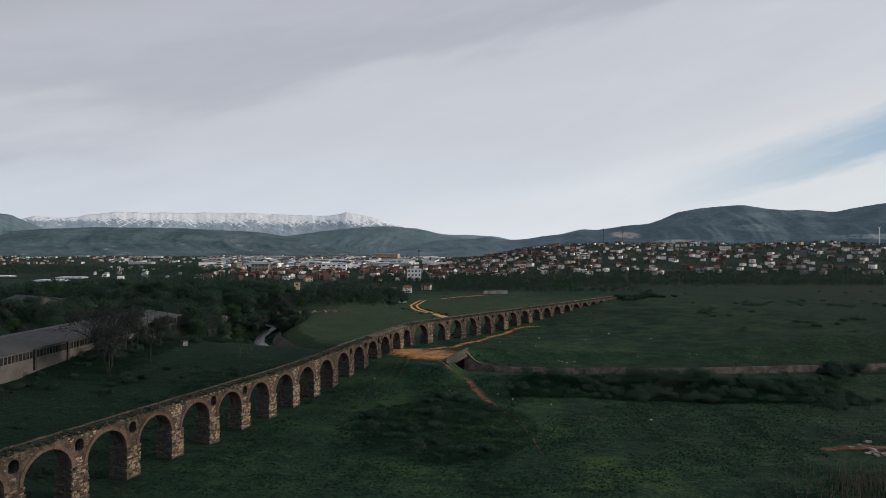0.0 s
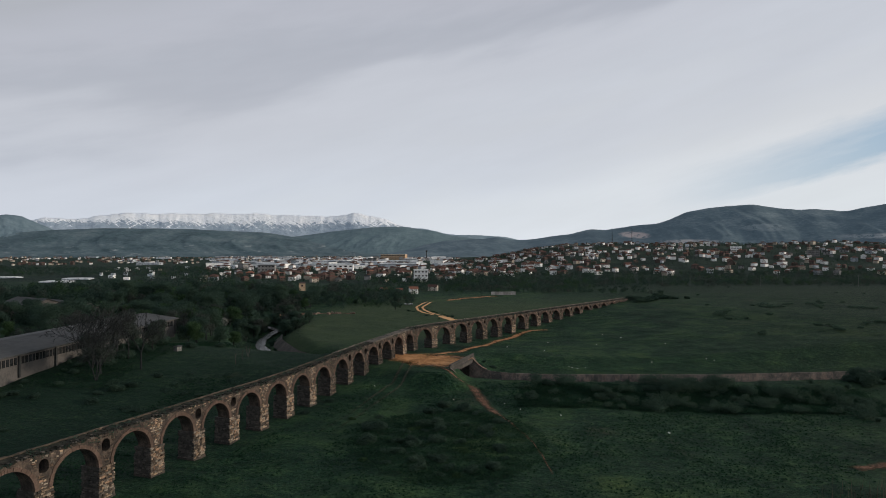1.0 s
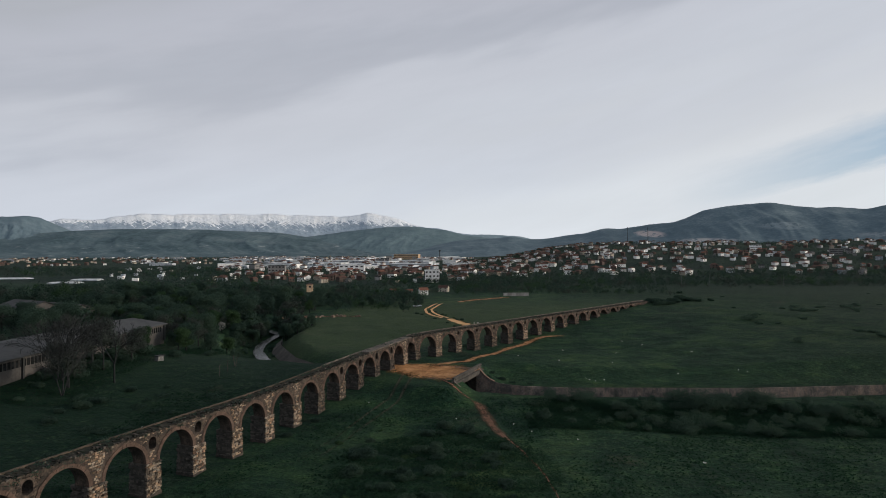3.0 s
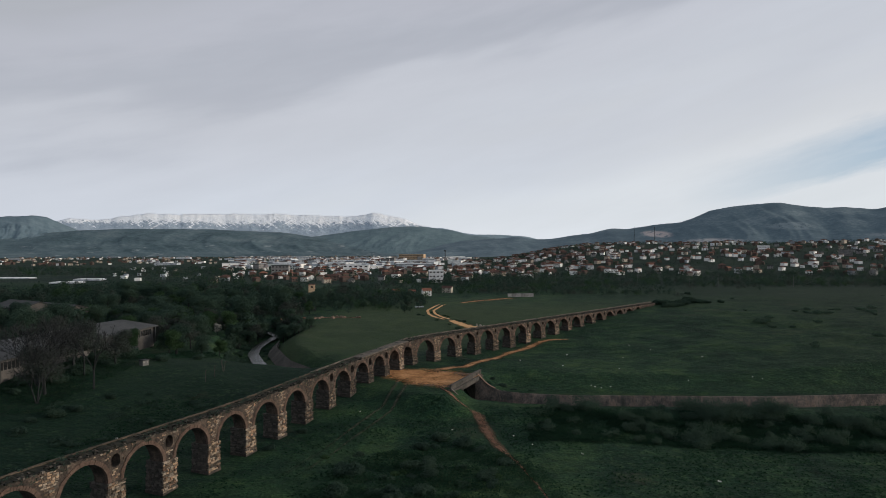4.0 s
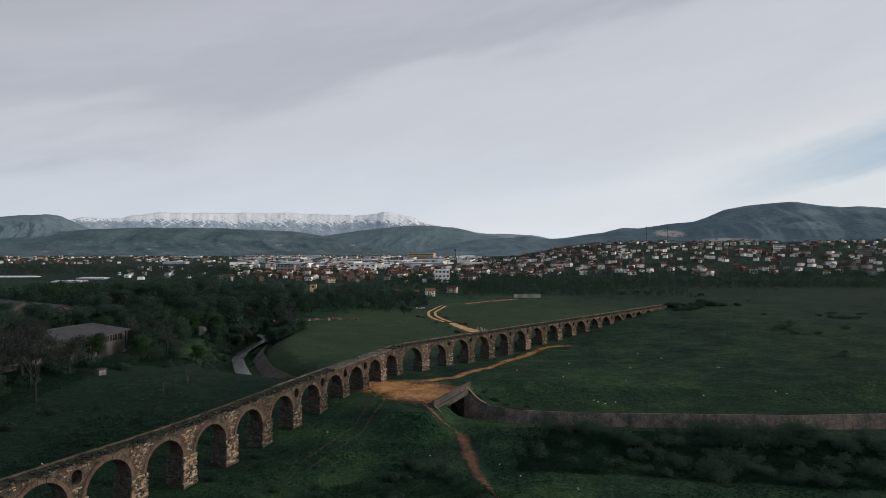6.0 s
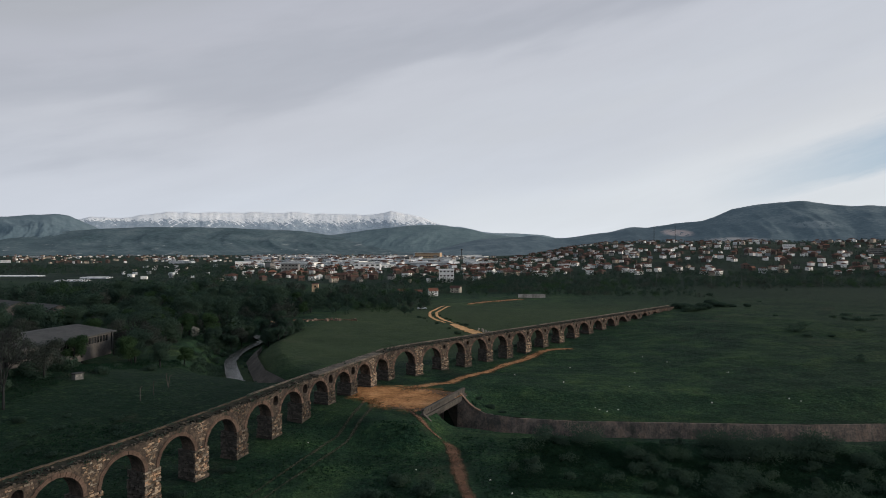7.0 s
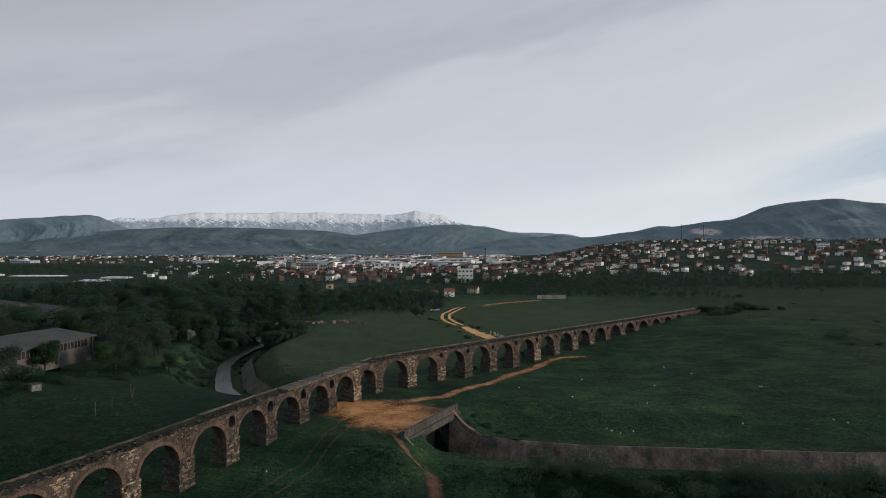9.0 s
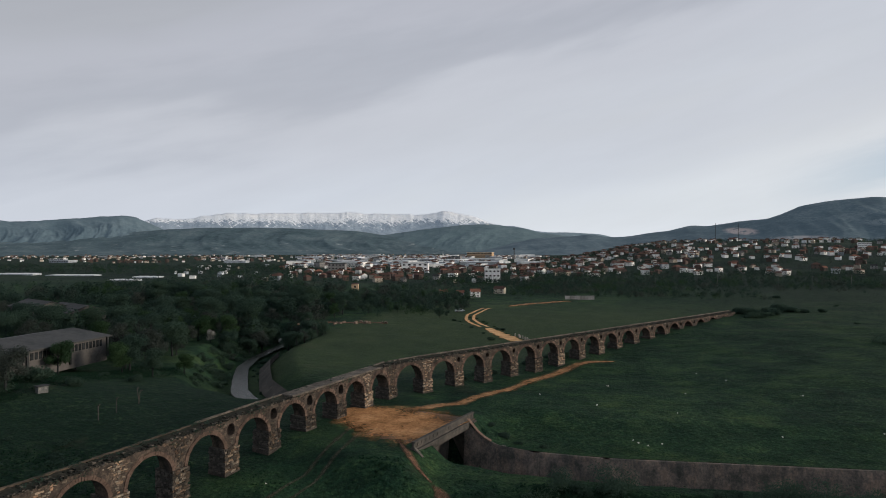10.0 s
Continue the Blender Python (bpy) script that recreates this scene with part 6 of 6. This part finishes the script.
def far_woods():
    rnd = random.Random(77)
    tones = ([], []), ([], []), ([], [])

    def clump(x, y, h, w, n):
        z = land_at(x, y)
        pick = float(fractal(x, y, 70, 93)) + rnd.uniform(-0.7, 0.7)
        sh_v, sh_f = tones[1 if pick > 0.75 else 2 if pick < -0.7 else 0]
        fine = 0.40 if n > 100 else 0.55
        for _ in range(n):
            d = Vector((rnd.gauss(0, 1), rnd.gauss(0, 1), rnd.gauss(0, 1))).normalized()
            r = rnd.random() ** 0.4
            p = Vector((x + d.x * r * w / 2, y + d.y * r * w / 2, z + h * 0.52 + d.z * r * h * 0.5))
            nrm = (d + Vector((rnd.uniform(-1, 1), rnd.uniform(-1, 1), rnd.uniform(-0.3, 1)))).normalized()
            a = nrm.orthogonal().normalized()
            b = nrm.cross(a)
            s = w * rnd.uniform(0.10, 0.22) * fine
            k = len(sh_v)
            sh_v.extend([p - a * s, p - b * s * 0.7, p + a * s, p + b * s * 0.7])
            sh_f.append((k, k + 1, k + 2, k + 3))

    def belt(count, region, ok, hlo, hhi, n):
        m = 0
        for _ in range(count * 20):
            if m >= count:
                break
            x, y = rnd.uniform(region[0], region[1]), rnd.uniform(region[2], region[3])
            if not ok(x, y):
                continue
            m += 1
            h = rnd.uniform(hlo, hhi)
            clump(x, y, h, h * rnd.uniform(0.7, 1.1), n)

    def open_view(x, y):
        """True off the line that leads to the transformer tower."""
        d, _, _ = to_line(np.array([x]), np.array([y]), [(-135, 470), (-108, 375)])
        return float(d[0]) > 6.5

    belt(520, (-120, 120, 438, 570), lambda x, y: abs(x - 11) > 12 or y > 450, 1.5, 4.5, 50)
    belt(700, (-120, 240, 740, 1700), lambda x, y: -0.07 * y < x < 0.14 * y, 4, 8, 30)
    belt(2300, (-100, 760, 560, 740), lambda x, y: x < y * 0.95 + 60, 3, 6.5, 46)
    belt(4600, (-30, 1300, 690, 1700), lambda x, y: x < y * 0.92 and x > -60 + (y - 640) * 0.1, 3, 7, 22)
    belt(1050, (-420, 20, 480, 1050), lambda x, y: x > -0.55 * y and x < 0.0 and open_view(x, y) and (y < 540 or fractal(x, y, 90, 97) > -0.2), 2.5, 6.0, 44)
    belt(1700, (-1100, -220, 400, 1000), lambda x, y: -1.15 * y < x < -0.40 * y and not (-640 < x < -340 and 470 < y < 690), 4, 8, 30)
    belt(2200, (-2600, -60, 900, 2900), lambda x, y: -1.0 * y < x < -0.04 * y and fractal(x, y, 240, 98) > -0.5, 4, 9, 12)
    belt(160, (300, 1000, 430, 640), lambda x, y: x > y * 0.62 and x < y * 0.98, 4, 9, 30)
    belt(1300, (-300, -90, 190, 440), lambda x, y: in_wood(x, y) and open_view(x, y), 1.5, 4.0, 84)
    belt(330, (-320, -95, 230, 460), lambda x, y: in_wood(x, y) and open_view(x, y), 5.0, 9.0, 240)
    belt(90, (-150, -46, 330, 470), lambda x, y: open_view(x, y) and river_gap(x, y)[0] > 6 and x < -50 - 0.05 * (y - 318), 3.5, 6.0, 110)
    belt(800, (-70, 640, 535, 610), lambda x, y: x < y * 0.95 and fractal(x, y, 60, 99) > -0.6, 2.5, 5.5, 44)
    belt(430, (-125, -42, 342, 450), lambda x, y: open_view(x, y) and river_gap(x, y)[0] > 6 and x < -42 - 0.12 * (y - 342) + 6 * math.sin(y * 0.11), 1.6, 4.6, 60)
    belt(300, (-30, 70, 446, 530), lambda x, y: fractal(x, y, 40, 96) > -0.5, 1.8, 4.4, 56)
    belt(60, (-60, 190, 500, 570), lambda x, y: True, 2.5, 5.0, 70)
    belt(420, (-165, -46, 320, 470), lambda x, y: open_view(x, y) and river_gap(x, y)[0] > 6 and x < -46 - 0.05 * (y - 318), 1.2, 3.2, 36)
    for (sh_v, sh_f), leaf, label in zip(tones, M_LEAF_SHADED, ("dark trees between houses and across the plain", "fresh green trees among the darker woods", "grey half-bare trees among the woods")):
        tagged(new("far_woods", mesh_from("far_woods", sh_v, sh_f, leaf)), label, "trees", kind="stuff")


far_woods()


def grass_tufts():
    rs = np.random.RandomState(9)
    n = 20000
    x = rs.uniform(-62, 90, n * 3)
    y = 70 + 62 * rs.uniform(0, 1, n * 3)
    dens = fractal(x, y, 26, 61) + 0.6 * fractal(x, y, 9, 62)
    dc, _, _ = to_line(x, y, CANAL)
    dy_, _, _ = to_line(x, y, [(-22, 149), (-10, 142.6)])
    dp, _, _ = to_line(x, y, [(-18, 151), (-8, 164), (3.5, 187), (8, 194.5)])
    dn, _, _ = to_line(x, y, [(-56, 44), (-22, 161), (50, 252)])
    dt, _, _ = to_line(x, y, [(-14.5, 139), (-8, 128), (-6, 122), (-3, 111)])
    keep = (dens > rs.uniform(-0.9, 1.2, n * 3)) & (dc > 6.5) & (dy_ > 10) & (dp > 2) & (dn > 3) & (dt > 1.6)
    x, y = x[keep][:n], y[keep][:n]
    z = land(x, y)
    n = len(x)
    V, F = [], []
    for k in range(3):
        a = rs.uniform(0, 6.28, n)
        w, h = rs.uniform(0.07, 0.22, n), rs.uniform(0.06, 0.2, n)
        ox, oy = np.cos(a) * w, np.sin(a) * w
        lx, ly = rs.uniform(-0.2, 0.2, n), rs.uniform(-0.2, 0.2, n)
        base = len(V) * n
        V.append(np.stack([x - ox, y - oy, z - 0.05], -1))
        V.append(np.stack([x + ox, y + oy, z - 0.05], -1))
        V.append(np.stack([x + lx, y + ly, z + h], -1))
        i = np.arange(n)
        F.append(np.stack([base + i, base + n + i, base + 2 * n + i], -1))
    me = mesh_from("grass_tufts", np.concatenate(V), np.concatenate(F).tolist(), M_TUFT)
    tagged(new("grass_tufts", me), "rough tufts of meadow grass and weeds", "grass", kind="stuff")


M_TUFT = leaf_material("grass_blades", three((0.014, 0.040, 0.026), (0.022, 0.054, 0.032), (0.032, 0.068, 0.038), 0.25, 0.5, 0.75))
grass_tufts()


def weed_patch(name, region, inside, count, seed, label):
    """Knee-high weeds that fill the ground between bushes."""
    rs = np.random.RandomState(seed)
    x, y = rs.uniform(region[0], region[1], count * 2), rs.uniform(region[2], region[3], count * 2)
    keep = inside(x, y) & (fractal(x, y, 9, seed) > rs.uniform(-1.2, 0.7, count * 2))
    x, y = x[keep][:count], y[keep][:count]
    n = len(x)
    z = land(x, y)
    h = rs.uniform(0.2, 0.8, n) * (0.7 + 0.4 * fractal(x, y, 12, seed + 1))
    V, F = [], []
    for k in range(3):
        a, t = rs.uniform(0, 6.28, n), rs.uniform(-0.6, 0.6, n)
        w = rs.uniform(0.05, 0.13, n)
        px, py = x + rs.uniform(-0.3, 0.3, n), y + rs.uniform(-0.3, 0.3, n)
        pz = z + h * rs.uniform(0.3, 1.0, n)
        base = len(V) * n
        V += [np.stack([px - np.cos(a) * w, py - np.sin(a) * w, pz - t * w], -1), np.stack([px + np.sin(a) * w * 0.7, py - np.cos(a) * w * 0.7, pz], -1),
              np.stack([px + np.cos(a) * w, py + np.sin(a) * w, pz + t * w], -1), np.stack([px - np.sin(a) * w * 0.7, py + np.cos(a) * w * 0.7, pz + 0.1], -1)]
        i = np.arange(n)
        F.append(np.stack([base + i, base + n + i, base + 2 * n + i, base + 3 * n + i], -1))
    me = mesh_from(name, np.concatenate(V), np.concatenate(F).tolist(), M_TUFT)
    tagged(new(name, me), label, "weeds", kind="stuff")


weed_patch("weeds", (-30, 4, 78, 116), lambda x, y: ((x + 11) / 14) ** 2 + ((y - 97) / 17) ** 2 < 1, 8000, 71, "tall weeds between bushes in the meadow")


def thicket(name, label, seed, count, region, ok, lo, hi, leaves, leaf, material, wide=1.0):
    """A mass of low shrubs grown into one another, with ragged tops and gaps."""
    r = random.Random(seed)
    sh, done = Shape(), 0
    while done < count:
        x, y = r.uniform(region[0], region[1]), r.uniform(region[2], region[3])
        if not ok(x, y):
            continue
        done += 1
        h = r.uniform(lo, hi)
        z, w = land_at(x, y), h * r.uniform(1.0, 1.7) * wide
        for _ in range(r.choice((2, 3, 3))):
            a, q = r.uniform(0, 6.28), r.uniform(0, w * 0.5)
            leaf_quads(sh, r, (x + math.cos(a) * q, y + math.sin(a) * q, z + h * r.uniform(0.25, 0.5)), w * r.uniform(0.35, 0.55), leaves, leaf, 0.75 / wide)
    tagged(new(name, sh.mesh(name, material)), label, "shrubs", kind="stuff")


thicket("thicket", "dark shrubs grown together along the canal", 101, 120, (0, 64, 117, 133), lambda x, y: y < 132.4 and (x > 5 or y < 129), 1.0, 2.3, 200, 0.10, M_LEAF[0])
thicket("thicket", "tall dark shrubs at the canal edge", 102, 26, (3, 50, 127, 132.6), lambda x, y: fractal(x, y, 12, 76) > -0.3, 2.0, 3.4, 420, 0.10, M_LEAF[0])
thicket("thicket", "green shrubs on the slope beside the canal", 103, 60, (54, 130, 112, 139), lambda x, y: y > 100 + 0.2 * x and fractal(x, y, 25, 77) > -0.2, 0.9, 2.2, 210, 0.10, M_LEAF[0])
thicket("scrub", "low dark scrub in the rough field", 104, 75, (62, 160, 165, 250), lambda x, y: fractal(x, y, 34, 78) > 0.15, 0.5, 1.3, 120, 0.14, M_LEAF[0], 2.2)
thicket("scrub", "rank scrub on the low ground west of the arches", 105, 42, (-76, -50, 84, 136), lambda x, y: fractal(x, y, 22, 79) > 0.1, 0.4, 0.9, 110, 0.10, M_LEAF[0], 2.2)


thicket("scrub", "shrubs crowding the steep river bank", 106, 85, (-98, -74, 188, 250), lambda x, y: river_gap(x, y)[1] < 0 and 3.6 < river_gap(x, y)[0] < 11, 0.8, 2.2, 120, 0.13, M_LEAF[0])


def wall_weeds():
    """Ivy and weeds rooted along the broken top, hanging a little over the face."""
    r = random.Random(83)
    sh = Shape()
    for corner, way, top, k in pier_places():
        if k > 24:
            continue
        back = Vector((-way.y, way.x))
        bend = float(smooth_step(6, 16, k))
        z0 = top - 1.07 + 0.40 * bend + 0.64 - 0.24 * bend
        for _ in range(9 if k < 12 else 4):
            s, hang = r.uniform(-7.0, 0.0), r.random() < 0.5
            p = corner + way * s + back * (-0.08 if hang else r.uniform(0.2, 1.6))
            size = r.uniform(0.14, 0.42)
            for _ in range(26):
                n = Vector((r.gauss(0, 1), r.gauss(0, 1), r.gauss(0, 1) + 0.4)).normalized()
                a = n.orthogonal().normalized()
                b = n.cross(a)
                q = Vector((p.x, p.y, z0 + (0.15 - r.random() * size * 2.2 if hang else 0.2 + r.uniform(0, size))))
                q += Vector((way.x, way.y, 0)) * r.gauss(0, size) + Vector((back.x, back.y, 0)) * r.gauss(0, 0.05 if hang else size * 0.5)
                w = r.uniform(0.05, 0.11)
                sh.quad(q - a * w, q - b * w * 0.6, q + a * w, q + b * w * 0.6)
    tagged(new("wall_weeds", sh.mesh("wall_weeds", M_LEAF[0])), "dark weeds rooted in the aqueduct's broken top", "weeds", kind="stuff")


wall_weeds()


def by_canal(x, y):
    d, a, s = to_line(x, y, CANAL)
    return (d > 5.3) & (d < 8.4) & (a > 18) & (fractal(x, y, 6, 74) > -0.5)


weed_patch("weeds", (0, 130, 126, 168), by_canal, 9000, 75, "rank weeds along both edges of the canal")
weed_patch("weeds", (-3, 66, 114, 132), lambda x, y: (y < 131) & (y > 117) & (x > -1 + (y - 104) * 0.1), 22000, 72, "tall weeds along the canal thicket")
weed_patch("weeds", (-90, -72, 116, 190), lambda x, y: x < -74 - (y - 90) * 0.02, 6000, 73, "rank weeds before the hall")

M_LITTER = surface("white_litter", three((0.55, 0.55, 0.53), (0.72, 0.72, 0.70), (0.82, 0.82, 0.80)), 2.0, 4, 0.6, 0.3, 6, 0.03, 0.2)
lit = random.Random(15)
LITTER = [(9.6, 162.7), (14.4, 150), (15.6, 149.3), (13.8, 150.6), (17.5, 150), (28, 185), (32, 180), (24, 172), (46, 156), (47.5, 155.5), (33, 154), (1, 168), (12, 176), (41, 171), (21, 160), (-2, 118.5), (0.5, 115), (-11, 121), (7, 112), (22, 104), (-26, 126), (-16, 104), (30, 128.5), (37, 127.5), (-58, 112), (-54, 118)]
for x, y in LITTER:
    ob = tagged(new("litter"), "scrap of crumpled white litter on the grass", "litter", "litter in the meadow")
    sh = Shape()
    for _ in range(2):
        sh.box((lit.uniform(-0.15, 0.15), lit.uniform(-0.15, 0.15), 0.12), (lit.uniform(0.06, 0.15), lit.uniform(0.05, 0.11), 0.07), Matrix.Rotation(lit.uniform(0, 3), 3, "Z"), 0.07, lit)
    part("scrap", sh.mesh("scrap", M_LITTER), ob)
    ob.location = (x, y, land_at(x, y))


def rubble_heap():
    ribbon("bare_earth", [(41, 90.5), (46, 92), (54, 92.5), (64, 92)], [2, 3.4, 3.6, 2], M_TRAIL, "bare orange earth round dumped rubble", "dirt ground", 0.08, 0.5, 7, 0.5, 33)
    r = random.Random(19)
    for _ in range(16):
        x, y = r.uniform(42, 62), r.uniform(88, 95)
        sl = tagged(new("concrete_slab"), "broken pale concrete slab dumped on bare earth", "slab", "dumped slabs")
        sh = Shape()
        sh.box((0, 0, 0.15), (r.uniform(0.4, 1.2), r.uniform(0.3, 0.7), r.uniform(0.14, 0.25)), None, 0.07, r)
        part("slab_body", sh.mesh("slab_body", M_POST), sl)
        sl.matrix_basis = pose(x, y, land_at(x, y), r.uniform(-14, 14), r.uniform(-14, 14), r.uniform(0, 180))


rubble_heap()


def loose_stones():
    r = random.Random(23)
    for _ in range(22):
        f = r.choice((0.06, 0.3, 0.36, 0.62, 0.7, 0.92)) + r.gauss(0, 0.05)
        x, y = -93 + 31 * f + r.uniform(-1, 1), 289 + 9 * f + r.uniform(-3, 3)
        st = tagged(new("boulder"), "pale boulder on a bare earth bank", "boulder", "boulders on the earth bank")
        sh = Shape()
        sh.box((0, 0, 0.3), (r.uniform(0.5, 1.8), r.uniform(0.5, 1.2), r.uniform(0.4, 0.9)), None, 0.18, r, 0.7)
        part("rock", sh.mesh("rock", M_TRAILSTONE), st)
        st.matrix_basis = pose(x, y, land_at(x, y), 0, 0, r.uniform(0, 180))


M_TRAILSTONE = surface("earthy_pale_stone", three((0.09, 0.07, 0.055), (0.16, 0.12, 0.094), (0.24, 0.19, 0.15)), 0.8, 5, 0.9, 0.5)
loose_stones()


def reeds():
    r = random.Random(29)
    sh = Shape()
    for _ in range(900):
        x, y = r.gauss(41, 5), r.gauss(75, 3.0)
        z = land_at(x, y)
        h = r.uniform(1.0, 2.4)
        dx, dy = r.uniform(-0.3, 0.3), r.uniform(-0.3, 0.3)
        a = r.uniform(0, 3.14)
        w = 0.035
        sh.quad((x - math.cos(a) * w, y - math.sin(a) * w, z - 0.1), (x + math.cos(a) * w, y + math.sin(a) * w, z - 0.1), (x + dx, y + dy, z + h))
    tagged(new("dry_reeds", sh.mesh("dry_reeds", M_REED)), "dry grey-brown reeds in a wet hollow", "reeds", kind="stuff")


M_REED = surface("dry_reed", three((0.06, 0.052, 0.04), (0.10, 0.085, 0.065), (0.16, 0.135, 0.10), 0.25, 0.5, 0.75), 0.8, 5, 0.9, 0.0, 1, 0.1, 0.0, 0.4)
reeds()

# kinds that were only patterns and never placed
spare = [ob for ob in bpy.data.objects if ob.parent is None and ob.name.split(".")[0] in ("tree", "bush", "bare_tree", "house", "warehouse", "office_block") and ob.location.length < 0.001]
for ob in spare:
    for o in (*ob.children_recursive, ob):
        bpy.data.objects.remove(o)
